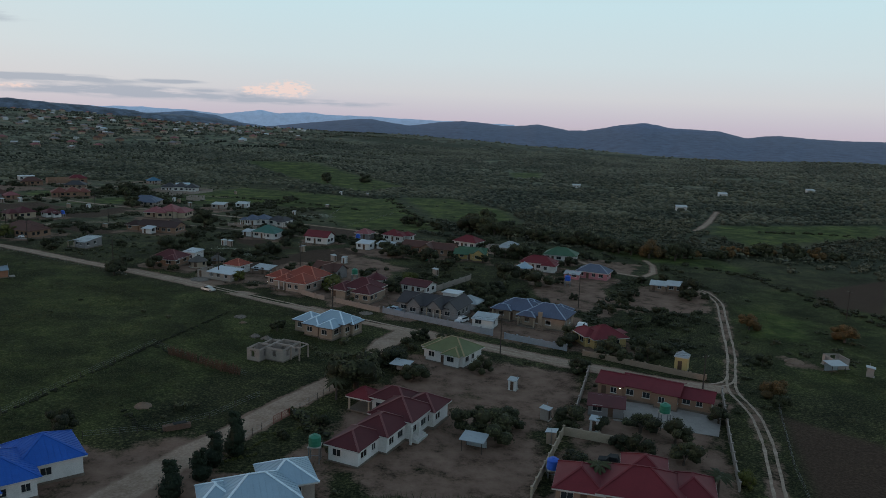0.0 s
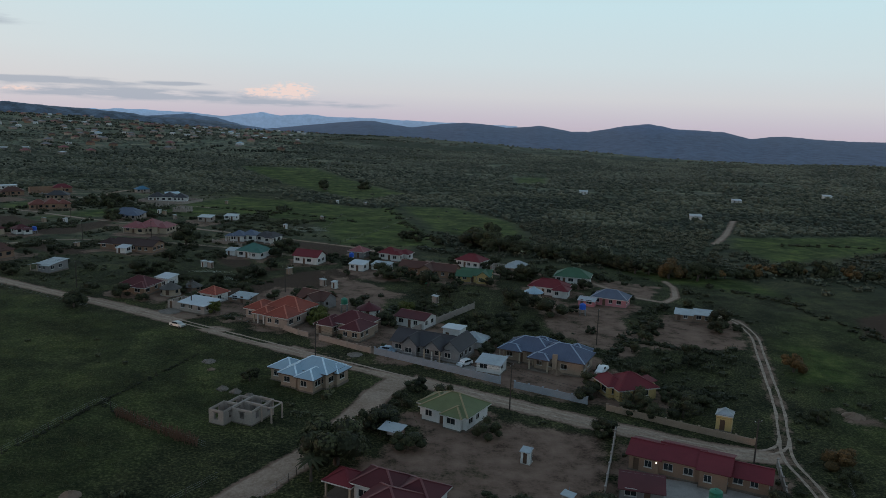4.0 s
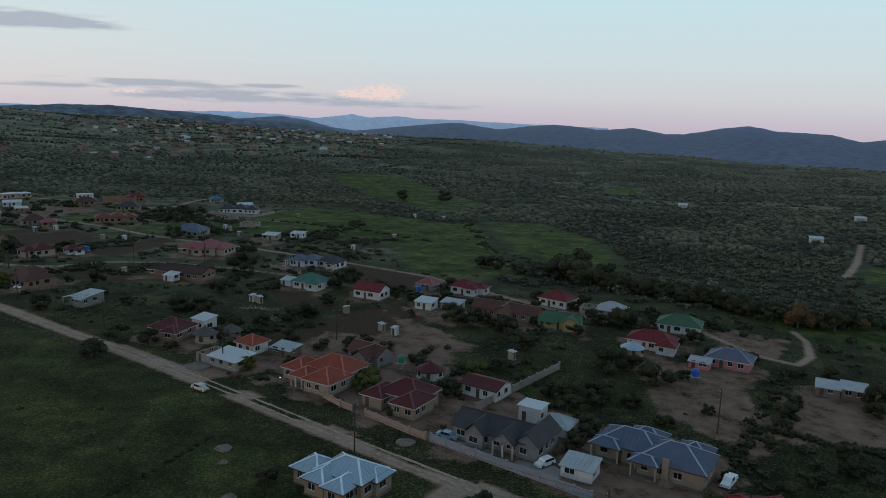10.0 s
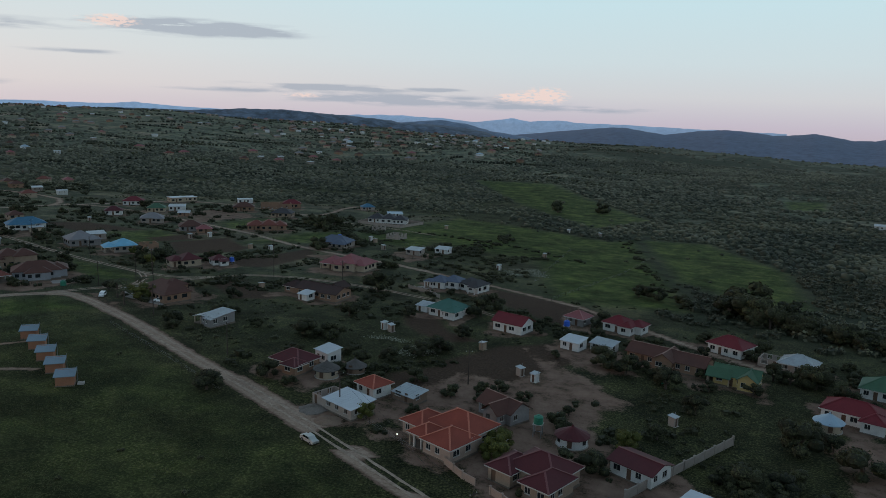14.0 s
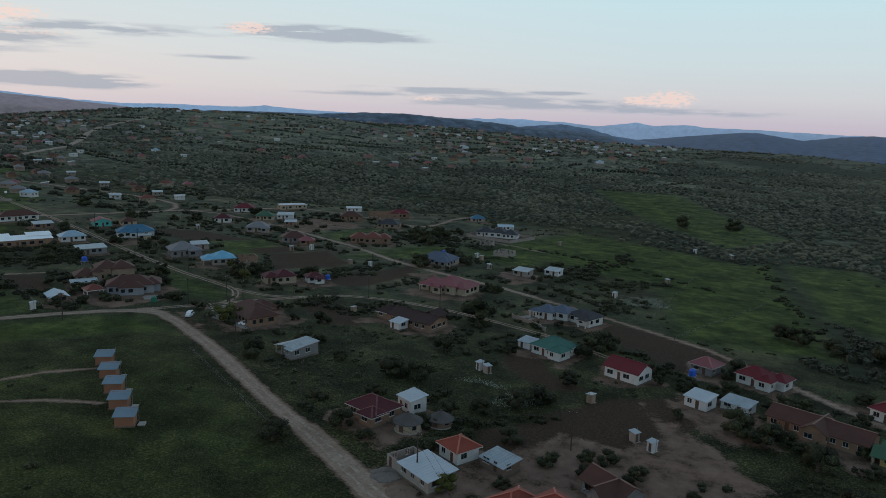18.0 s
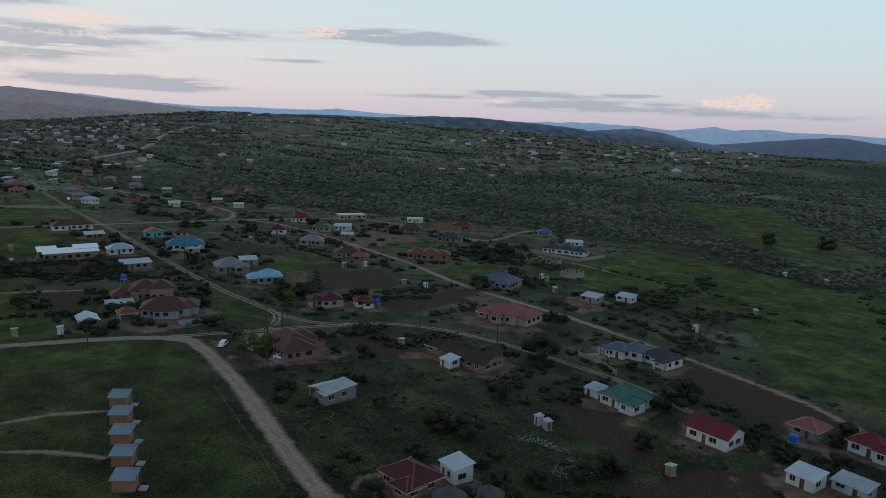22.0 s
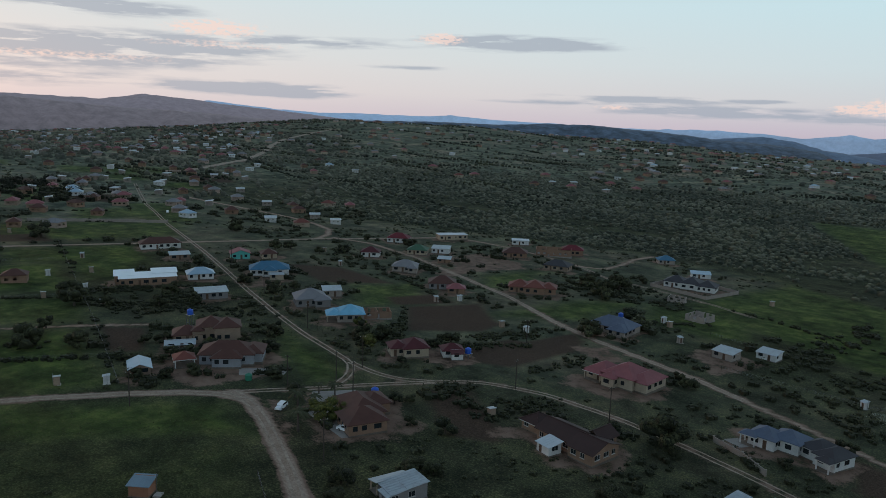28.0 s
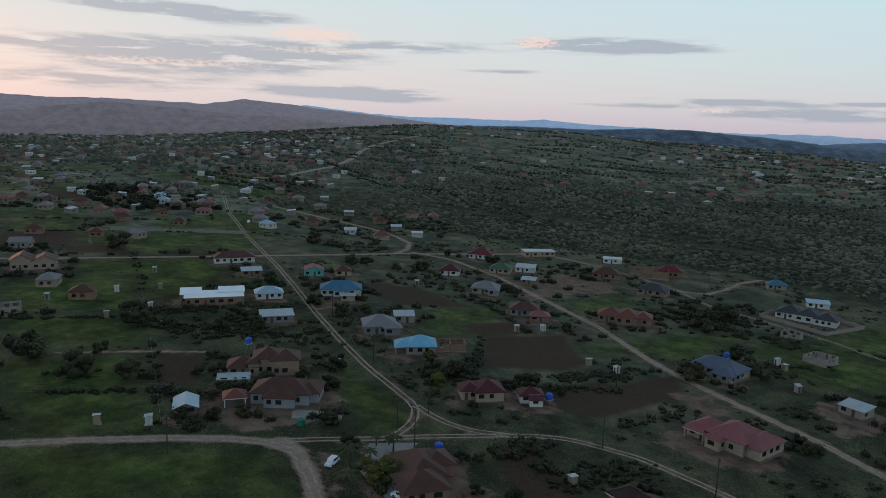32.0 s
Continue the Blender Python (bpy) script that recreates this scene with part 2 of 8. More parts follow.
# white sheets of the hall, the sunset's reflection put into the base colour
M["roof_brightwhite"] = sheet_roof("bright_white_roof_sheets", (0.82, 0.85, 0.88), 0.4, 0.1, 0.0, spread=0.08)
M["roof_whitetin"] = sheet_roof("white_roof_sheets", (0.48, 0.52, 0.56), 0.5, 0.1, 0.0, spread=0.08)
M["roof_thatch"] = plain("grass_thatch", (0.09, 0.08, 0.075), 0.95, grain=14.0, spread=0.4, bump=0.8)
M["trim"] = plain("white_trim", (0.48, 0.46, 0.44), 0.6)
M["dark_trim"] = plain("brown_fascia", (0.09, 0.05, 0.04), 0.6)
M["wood"] = plain("dark_wood", (0.10, 0.055, 0.035), 0.75, grain=20.0)
M["pole"] = plain("creosoted_pole", (0.05, 0.035, 0.028), 0.85, grain=20.0)
M["steel"] = plain("grey_steel", (0.25, 0.25, 0.26), 0.45, 0.6)
M["concrete"] = plain("concrete", (0.38, 0.35, 0.32), 0.9, spread=0.3)
M["plinth"] = plain("stained_plinth", (0.16, 0.125, 0.10), 0.95, spread=0.4)
M["slab"] = plain("swept_concrete_slab", (0.27, 0.24, 0.22), 0.92, spread=0.3)
M["tank_green"] = plain("green_plastic", (0.02, 0.16, 0.10), 0.5, spread=0.1, bump=0.0)
M["tank_blue"] = plain("blue_plastic", (0.02, 0.10, 0.50), 0.5, spread=0.1, bump=0.0)
M["car_white"] = plain("white_car_paint", (0.75, 0.76, 0.78), 0.25, spread=0.05, bump=0.0)
M["car_silver"] = plain("silver_car_paint", (0.42, 0.42, 0.40), 0.3, 0.4, spread=0.08, bump=0.0)
M["car_blue"] = plain("pale_blue_car_paint", (0.25, 0.36, 0.48), 0.3, 0.3, spread=0.08, bump=0.0)
M["rubber"] = plain("tyre_rubber", (0.02, 0.02, 0.02), 0.9, bump=0.0)
M["sand"] = plain("building_sand", (0.19, 0.125, 0.088), 0.95, grain=3.0, spread=0.3)
M["rubble"] = plain("rubble_stone", (0.17, 0.14, 0.12), 0.95, grain=3.0, spread=0.4)
glass, gt, gb = nodes_of("window_glass")
gb.inputs["Base Color"].default_value = (0.02, 0.025, 0.03, 1)
gb.inputs["Roughness"].default_value = 0.08
M["glass"] = glass
lamp_mat, lt, lb = nodes_of("lit_bulb")
lb.inputs["Emission Color"].default_value, lb.inputs["Emission Strength"].default_value = (1.0, 0.92, 0.78, 1), 8.0
M["bulb"] = lamp_mat


# ---- mesh building ----
class Build:
    """Gathers vertices and faces of one mesh."""

    def __init__(self):
        self.v, self.f = [], []

    def poly(self, *pts):
        n = len(self.v)
        self.v += [tuple(p) for p in pts]
        self.f.append(tuple(range(n, n + len(pts))))
        return self

    def box(self, x0, y0, z0, x1, y1, z1):
        n = len(self.v)
        self.v += [(x, y, z) for z in (z0, z1) for x, y in ((x0, y0), (x1, y0), (x1, y1), (x0, y1))]
        self.f += [tuple(n + i for i in q) for q in ((3, 2, 1, 0), (4, 5, 6, 7), (0, 1, 5, 4), (1, 2, 6, 5), (2, 3, 7, 6), (3, 0, 4, 7))]
        return self

    def slab(self, pts, thick):
        """A polygon with thickness below it."""
        n, k = len(self.v), len(pts)
        self.v += [tuple(p) for p in pts] + [(p[0], p[1], p[2] - thick) for p in pts]
        self.f += [tuple(range(n, n + k)), tuple(range(n + 2 * k - 1, n + k - 1, -1))]
        self.f += [(n + i, n + k + i, n + k + (i + 1) % k, n + (i + 1) % k) for i in range(k)]
        return self

    def beam(self, a, b, w, hgt):
        """A square bar from a to b."""
        a, b = Vector(a), Vector(b)
        d = (b - a).normalized()
        side = d.cross(Vector((0, 0, 1)))
        side = (side.normalized() if side.length > 1e-4 else Vector((1, 0, 0))) * w / 2
        up = side.cross(d).normalized() * hgt / 2
        n = len(self.v)
        self.v += [tuple(p + s * side + u * up) for p in (a, b) for s, u in ((-1, -1), (1, -1), (1, 1), (-1, 1))]
        self.f += [tuple(n + i for i in q) for q in ((3, 2, 1, 0), (4, 5, 6, 7), (0, 1, 5, 4), (1, 2, 6, 5), (2, 3, 7, 6), (3, 0, 4, 7))]
        return self

    def lathe(self, rings, k=16, x=0.0, y=0.0):
        """Rings of (radius, height), closed at both ends."""
        n = len(self.v)
        for r, z in rings:
            self.v += [(x + r * math.cos(2 * math.pi * i / k), y + r * math.sin(2 * math.pi * i / k), z) for i in range(k)]
        for j in range(len(rings) - 1):
            self.f += [(n + j * k + i, n + j * k + (i + 1) % k, n + (j + 1) * k + (i + 1) % k, n + (j + 1) * k + i) for i in range(k)]
        self.f += [tuple(range(n + k - 1, n - 1, -1)), tuple(range(n + (len(rings) - 1) * k, n + len(rings) * k))]
        return self

    def weld(self):
        """Joins points that coincide."""
        seen, at, v = {}, [], []
        for p in self.v:
            k = (round(p[0], 3), round(p[1], 3), round(p[2], 3))
            if k not in seen:
                seen[k] = len(v)
                v.append(p)
            at.append(seen[k])
        self.v, faces = v, []
        for f in self.f:
            g = [at[i] for i in f]
            g = [a for a, b in zip(g, g[1:] + g[:1]) if a != b]
            if len(g) > 2:
                faces.append(tuple(g))
        self.f = faces
        return self

    def mesh(self, name, material):
        me = bpy.data.meshes.new(name)
        self.weld()
        me.from_pydata(self.v, [], self.f)
        for m in material if isinstance(material, (list, tuple)) else (material,):
            me.materials.append(m)
        return me


def part(name, build, material, parent, label=""):
    """Links a mesh as one part under a thing or a part."""
    ob = new(name, build.mesh(name, material) if isinstance(build, Build) else build)
    ob.parent = parent
    return tagged(ob, label)


def thing(name, label, category, x, y, z, yaw=0.0, group="", kind=""):
    ob = new(name)
    ob.empty_display_size = 0.2
    ob.matrix_world = pose(x, y, z, 0, 0, yaw)
    return tagged(ob, label, category, group, kind)


# ---- the ground ----
HILL = (1.9, 5.3, 9.5, 12.2, 4.8, 2.7, -14.6, 1.9, 0.4, 9.5, -14.2, 7.7, -7.2, 5.8, -10.3, -2.3)


def smooth(a, b, v):
    u = np.clip((v - a) / (b - a), 0, 1)
    return u * u * (3 - 2 * u)


def ground_height(x, y):
    """Height of the ground in metres; works on numbers and arrays."""
    x, y = np.asarray(x, float), np.asarray(y, float)
    z = 0.0 * x
    for i, k in enumerate(HILL):
        cx, cy = (-900, -550, -200, 150)[i // 4], (100, 400, 700, 1000)[i % 4]
        z = z + k * np.exp(-((x - cx) ** 2 + (y - cy) ** 2) / (2 * 330.0 ** 2))
    r = np.hypot(x, y)
    az = np.degrees(np.arctan2(-x, y))
    # the plateau that rises to the north-west and the low plain to the east
    plateau = np.interp(az, (-180, -22, -14, -6, 0.3, 4, 8, 12, 16, 20.5, 25, 29.3, 33.5, 37.3, 41, 45, 47.4, 50, 53, 55.6, 58, 61.5, 72, 90, 180), (-38, -34, -31, -25, -13, -7, -3, 3, 7, 13, 16, 20, 26, 36, 41, 43, 40, 33, 27, 19, 13, 8, 2, 0, 0))
    ridge = -100.0
    far = smooth(1050, 1750, r)
    lift = plateau + (ridge - plateau) * smooth(1800, 2700, r)
    roll_ = 5 * np.sin(x / 170.0 + 1.0) * np.sin(y / 210.0) + 3 * np.sin(x / 73.0) * np.sin(y / 91.0 + 2.0)
    return z * (1 - 0.6 * far) + far * lift + smooth(500, 1200, r) * roll_ * (1 - 0.7 * smooth(2200, 3600, r))


def gz(x, y):
    return float(ground_height(x, y))


def near_line(px, py, pts):
    """Distance from points to a polyline."""
    best = np.full(px.shape, 1e9)
    for (ax, ay), (bx, by) in zip(pts, pts[1:]):
        dx, dy = bx - ax, by - ay
        u = np.clip(((px - ax) * dx + (py - ay) * dy) / (dx * dx + dy * dy + 1e-9), 0, 1)
        best = np.minimum(best, np.hypot(px - ax - u * dx, py - ay - u * dy))
    return best


def inside(px, py, pts):
    """Signed distance to a polygon: negative inside."""
    d = near_line(px, py, list(pts) + [pts[0]])
    odd = np.zeros(px.shape, bool)
    for (ax, ay), (bx, by) in zip(pts, list(pts[1:]) + [pts[0]]):
        cross = (ay > py) != (by > py)
        at = ax + (py - ay) * (bx - ax) / np.where(by - ay == 0, 1e-9, by - ay)
        odd ^= cross & (px < at)
    return np.where(odd, -d, d)


# gravel and earth roads: half width, line
ROADS = [
    (2.2, ((-194, 275.2), (-187, 275), (-176, 271.4), (-165, 266.6), (-153, 261.2), (-137.6, 253.2), (-125, 246.2), (-113, 239.9), (-98, 232.6), (-90, 229))),
    (2.9, ((-98, 233), (-84.7, 225.8), (-63.3, 213.8), (-43.9, 202.6), (-26.9, 192.6), (-11.4, 184.2), (3.0, 176.2), (16.1, 169.2), (28.3, 162.6), (39.8, 157.3), (50.7, 152.6), (58.0, 150.9))),
    (1.9, ((-187, 275), (-195, 272), (-201, 266), (-208.7, 255), (-218, 239), (-224, 227), (-262, 166))),
    (3.0, ((-7.5, 182.5), (-9.5, 178.0), (-11.9, 173.1), (-15.7, 158.5), (-20.0, 144.6), (-25.0, 135.2), (-29.4, 126.4), (-33.0, 117.6), (-37.8, 109.6), (-41.0, 101.8), (-46, 90))),
    (1.7, ((-260.8, 438.6), (-303.7, 454.2), (-345.6, 462.1), (-370.0, 455))),
    (1.6, ((-104, 377.5), (-122, 384.8), (-143, 390.5), (-162, 395.8), (-182, 403.5), (-219.0, 423.3), (-260.8, 438.6))),
    (1.8, ((-430, 240), (-421.0, 264.8), (-410.9, 291.9), (-398.6, 330.6), (-387.9, 368.7), (-376.9, 411.0), (-370.0, 442.8), (-358.6, 473.7), (-340.7, 529.1))),
    (1.8, ((-370.0, 442.8), (-380.5, 459.8), (-395.3, 472.8), (-417.4, 479.4), (-444.7, 481.9), (-480.2, 479.2), (-560, 470))),
    (1.5, ((-340.7, 529.1), (-305.2, 531.4), (-272.6, 527.1), (-244.2, 518.8), (-232.6, 524.8), (-234.6, 547.1), (-239.5, 570.9), (-238.4, 593.7))),
    (2.6, ((-703, 531), (-703, 554), (-716, 577), (-745, 623), (-771, 662), (-855, 744), (-924, 808), (-972, 863), (-1006, 914), (-1061, 993), (-1090, 1055))),
    (1.3, ((28.2, 296.5), (20.2, 300.3), (4.9, 310.8), (-10.3, 324.0), (-37.2, 347.2), (-57, 357), (-81, 368), (-104, 377.5))),
    (1.2, ((51.0, 297.6), (62.9, 272.1), (71.9, 265.8), (78.1, 274.2), (82.1, 290.2), (82.0, 301.3))),
    (1.8, ((136.7, 405.4), (158.2, 448.6), (187.1, 516.7))),
    (0.6, ((-170.6, 213.6), (-166.9, 223.2), (-159.5, 232.5))),
    (0.6, ((-158.9, 206.7), (-151.6, 213.1), (-140.9, 218.6))),
    (1.0, ((-279.5, 250.8), (-269.4, 271.1), (-259.4, 287.5))),
]
# two wheel ruts with grass between
TRACKS = [
    ((-194.9, 273.0), (-190.2, 281.8), (-182.1, 294.8), (-177.7, 303.8), (-171.0, 314.8), (-165.9, 323.2), (-158.9, 331.3), (-142.5, 337.5), (-120.5, 337.7), (-104, 335.2), (-90, 332), (-77, 328.6), (-60, 320)),
    ((-181.6, 296.1), (-184.4, 304.1), (-188.9, 309.9), (-193.9, 313.6), (-205.6, 316.2), (-224.5, 320.3), (-251.9, 328.6), (-282.2, 338.7), (-324.9, 354.2), (-363.5, 367.6), (-397.3, 378.2), (-446.1, 393.5), (-495.0, 411.5), (-529.3, 422.9), (-640, 470)),
    ((-193.9, 313.6), (-182.9, 312.7), (-174.6, 314.5), (-167.5, 320.8)),
    ((82.3, 252.4), (88.0, 245.5), (86.9, 229.4), (80.0, 207.0), (74.6, 188.9), (70.0, 173.8), (64.6, 159.5), (61, 150), (61.3, 138.6), (58.4, 125.5), (54.2, 112.4), (50.7, 101.6), (47, 90)),
    ((64.6, 159.5), (62.2, 154.0), (57.9, 151.7), (50, 152.6)),
    ((-244.2, 518.8), (-220.6, 503.7), (-189.4, 498.4), (-162.2, 492.8), (-139.7, 483.7)),
]
DIRT = [
    ((-45, 292), (-26, 276), (-11, 260), (-17, 242), (-28, 236), (-35, 247), (-43, 258), (-36, 272)), ((32, 264), (52, 259), (47, 237), (36, 231), (28, 241)), ((-42, 297), (-20, 300), (-10, 281), (-24, 274)),
    ((26, 256), (57, 268), (52, 224), (42, 208), (29, 220)), ((58, 242), (89, 248), (80, 214), (52, 210)), ((-187, 278.3), (-184, 282.3), (-158.8, 268.5), (-161, 265.4)),
    ((-136, 404), (-114, 404), (-110, 420), (-134, 424)), ((-167, 381), (-147, 374), (-140, 382), (-155, 392)), ((-147, 350), (-149, 362), (-134, 354), (-120, 365), (-115, 364), (-122, 353), (-134, 347)), ((-129, 403), (-128, 427), (-114, 418), (-113, 406), (-119, 391)), ((-215, 267), (-221, 278), (-202, 292), (-196, 290), (-199, 281), (-202, 267)), ((-300, 352), (-286, 340), (-280, 352), (-292, 366)), ((-100, 240), (-80, 232), (-74, 250), (-92, 258)),
    ((-67, 232), (-51, 222), (-27, 203), (-9, 192), (10, 180), (24, 171), (32, 169), (39, 195), (38, 209), (18, 214), (-10, 232), (-32, 262), (-54, 262)),
    ((2, 168), (13, 161), (31, 157), (29, 137), (19, 125), (16, 101), (2, 96), (-11, 98), (-15, 112), (-20, 120), (-15, 140), (-4, 155)),
    ((-53, 108), (-41, 118), (-31, 110), (-33, 93), (-40, 70), (-75, 74), (-62, 92)),
    ((32, 157), (56, 147), (48, 110), (43, 96), (15, 94), (23, 126)),
    ((-271, 428), (-281, 478), (-263, 475), (-258, 432)), ((-293, 463), (-300, 501), (-266, 498), (-253, 484), (-263, 446)),
    ((-208, 277), (-202, 299), (-213, 303), (-226, 282), (-228, 272), (-213, 266)),
    ((-185, 289), (-165, 308), (-146, 288), (-158, 270)),
    ((-145, 348), (-148, 368), (-121, 371), (-118, 358), (-129, 347)),
    ((-225, 329), (-218, 343), (-220, 355), (-235, 348), (-232, 334)),
    ((48, 239), (58, 221), (44, 199), (39, 218), (34, 236)),
    ((36, 252), (60, 252), (53, 237), (39, 227), (33, 234)),
    ((57, 303), (79, 290), (68, 266), (53, 272)),
    ((81, 181), (89, 173), (93, 164), (81, 166)),
    ((-186, 279), (-183, 283), (-161, 271), (-164, 267)),
    ((-80, 226), (-66, 217), (-60, 222), (-74, 233)),
    ((-10, 320), (22, 298), (30, 306), (4, 322)),
]
PLOUGH = [
    ((-86, 307), (-79, 314), (-67, 295), (-56, 290), (-64, 285), (-74, 289), (-82, 296)), ((-61, 267), (-50, 288), (-37, 298), (-28, 284), (-39, 262), (-44, 257), (-56, 260)), ((-265, 274), (-257, 284), (-237, 273), (-240, 265)), ((-230, 374), (-218, 402), (-193, 382), (-207, 352)), ((-178, 340), (-175, 375), (-164, 393), (-159, 379), (-162, 348)),
    ((-318, 384), (-300, 401), (-263, 398), (-280, 373)), ((-442, 297), (-437, 323), (-414, 318), (-424, 292)), ((-69, 253), (-58, 266), (-43, 262), (-39, 252), (-61, 240)), ((-177, 365), (-171, 398), (-162, 389), (-171, 365)),
    ((10, 161), (30, 156), (25, 133), (9, 134)), ((3, 114), (18, 118), (13, 99), (3, 96)), ((66, 137), (79, 126), (75, 90), (54, 92)),
    ((129, 255), (168, 280), (135, 223), (120, 234)), ((-73, 360), (-55, 355), (-29, 342), (-30, 334), (-51, 333), (-68, 342)), ((-165, 314), (-158, 324), (-136, 309), (-131, 303), (-142, 297)),
    ((-229, 372), (-222, 389), (-194, 386), (-192, 371), (-207, 351)), ((-187, 335), (-184, 352), (-180, 372), (-170, 375), (-172, 347), (-173, 332)),
    ((-69, 342), (-38, 318), (-31, 340), (-47, 352)), ((-235, 372), (-224, 395), (-238, 402), (-246, 378)),
]
LUSH = [
    ((-314, 248), (-301, 282), (-274, 273), (-291, 242)), ((-251, 234), (-237, 261), (-215, 255), (-225, 228)), ((-395, 315), (-390, 347), (-364, 331), (-314, 304), (-342, 297)), ((-375, 262), (-364, 302), (-322, 288), (-327, 251)),
    ((-521, 370), (-507, 434), (-467, 415), (-479, 354)), ((-477, 310), (-453, 406), (-405, 381), (-408, 343), (-429, 297)), ((-375, 256), (-355, 298), (-314, 286), (-333, 247)), ((-283, 237), (-267, 268), (-234, 259), (-229, 247), (-241, 229)),
    ((-206, 388), (-201, 442), (-180, 466), (-177, 416)), ((-179, 468), (-140, 484), (-126, 442), (-137, 433), (-166, 437)), ((-232, 317), (-202, 314), (-182, 304), (-188, 293), (-210, 301)), ((-224, 225), (-191, 269), (-169, 266), (-201, 221)),
    ((-32, 545), (5, 552), (40, 470), (42, 385), (16, 388), (-8, 418)), ((-81, 473), (-36, 543), (-1, 359), (-48, 352)), ((74, 891), (115, 904), (105, 821), (70, 810)),
    ((155, 433), (271, 461), (241, 407), (144, 348), (141, 394)), ((-230, 860), (-148, 869), (-33, 658), (-64, 583), (-157, 727)), ((-383, 317), (-373, 344), (-341, 329), (-329, 310), (-326, 296)),
    ((-323, 245), (-306, 284), (-276, 273), (-292, 239)), ((-271, 381), (-258, 409), (-230, 385), (-240, 357)), ((91, 228), (109, 212), (96, 188), (81, 190)),
    ((3, 142), (12, 144), (9, 134), (2, 136)), ((-407, 291), (-387, 350), (-351, 334), (-374, 282)), ((-256, 449), (-249, 493), (-232, 456), (-235, 427)), ((-156, 581), (-82, 546), (-41, 521), (-45, 441), (-90, 440), (-170, 480)),
    ((60, 330), (110, 320), (120, 280), (80, 300)),
]


# fenced plots of the western settlement, laid out along its lanes
PLOT_EDGES, rp = [], random.Random(17)
for iu in range(-1, 10):
    for iv in range(-4, 6):
        u, v = (-0.94, 0.342), (0.342, 0.94)
        x, y = -440 + u[0] * iu * 44 + v[0] * iv * 36, 300 + u[1] * iu * 44 + v[1] * iv * 36
        if x > -450 or math.hypot(x, y) > 880 or not 50 < math.degrees(math.atan2(-x, y)) < 80:
            continue
        q = [(x + u[0] * a * 42 + v[0] * b_ * 34, y + u[1] * a * 42 + v[1] * b_ * 34) for a, b_ in ((0, 0), (1, 0), (1, 1), (0, 1))]
        kind_ = rp.random()
        if kind_ < 0.38:
            LUSH.append(tuple(q))
        elif kind_ < 0.55:
            PLOUGH.append(tuple(q))
        PLOT_EDGES += [e for e in ((q[0], q[1]), (q[0], q[3])) if rp.random() < 0.6]


def noise2(x, y, s, seed):
    """Smooth value noise on arrays, 0 to 1."""
    rs = np.random.default_rng(seed)
    g = rs.random((64, 64))
    u, v = x / s, y / s
    i, j = np.floor(u).astype(int), np.floor(v).astype(int)
    fu, fv = u - i, v - j
    fu, fv = fu * fu * (3 - 2 * fu), fv * fv * (3 - 2 * fv)
    at = lambda a, b_: g[a % 64, b_ % 64]
    return (at(i, j) * (1 - fu) + at(i + 1, j) * fu) * (1 - fv) + (at(i, j + 1) * (1 - fu) + at(i + 1, j + 1) * fu) * fv


OPEN = ((94, 250), (104, 300), (134, 312), (166, 280), (110, 170), (74, 96), (66, 110), (72, 150), (84, 200))
VILLAGE = ((-700, 150), (-300, 120), (-90, 60), (60, 60), (112, 120), (112, 205), (92, 260), (88, 300), (40, 325), (-10, 345), (-60, 480), (-140, 580), (-250, 600), (-360, 560), (-470, 500), (-640, 470))


def thickness(x, y):
    """How densely bush covers the land, 0 to 1."""
    az, r = np.degrees(np.arctan2(-x, y)), np.hypot(x, y)
    valley = smooth(7, 13, az) * (1 - smooth(40, 47, az)) * smooth(610, 680, r) * (1 - smooth(950, 1060, r))
    east = (1 - smooth(6, 14, az)) * smooth(300, 370, r) * (1 - 0.5 * smooth(1300, 1900, r)) * 0.85
    slope = 0.12 * smooth(7, 13, az) * smooth(980, 1080, r) + 0.12 * smooth(40, 47, az)
    lumps = 0.55 * noise2(x, y, 75.0, 3) + 0.3 * noise2(x, y * 1.8, 31.0, 4) + 0.15 * noise2(x, y, 13.0, 5)
    return np.clip(np.maximum(np.maximum(valley, east), slope) * np.clip((lumps - 0.24) * 4.5, 0.04, 1.15), 0, 1)


def axis(lo, hi, spans, grow_lo, grow_hi):
    """Grid lines: even steps inside the spans (from, to, step), widening outside them."""
    mid = np.concatenate([np.arange(a, b, d) for a, b, d in spans])
    left, right = [mid[0]], [mid[-1]]
    while left[-1] > lo:
        left.append(left[-1] - min(90.0, 2.0 + grow_lo * (mid[0] - left[-1])))
    while right[-1] < hi:
        right.append(right[-1] + min(90.0, 2.0 + grow_hi * (right[-1] - mid[-1])))
    return np.concatenate((left[:0:-1], mid, right[1:]))


gx = axis(-4900, 4900, ((-440, -214, 2.0), (-214, 96, 1.0), (96, 170, 2.0)), 0.035, 0.06)
gy = axis(-3000, 4900, ((84, 300, 1.0), (300, 520, 2.0)), 0.3, 0.035)
XX, YY = [a.ravel() for a in np.meshgrid(gx, gy)]
ZZ = ground_height(XX, YY)
soil, plough, lush = np.zeros(XX.shape), np.zeros(XX.shape), np.zeros(XX.shape)
for half, line in ROADS:
    soil = np.maximum(soil, 1 - smooth(half - 1.0, half + 1.2, near_line(XX, YY, line)))
for line in TRACKS:
    soil = np.maximum(soil, 0.45 * (1 - smooth(1.0, 3.2, near_line(XX, YY, line))))
for poly_ in DIRT:
    soil = np.maximum(soil, 0.62 * (1 - smooth(-4.0, 2.5, inside(XX, YY, poly_))))
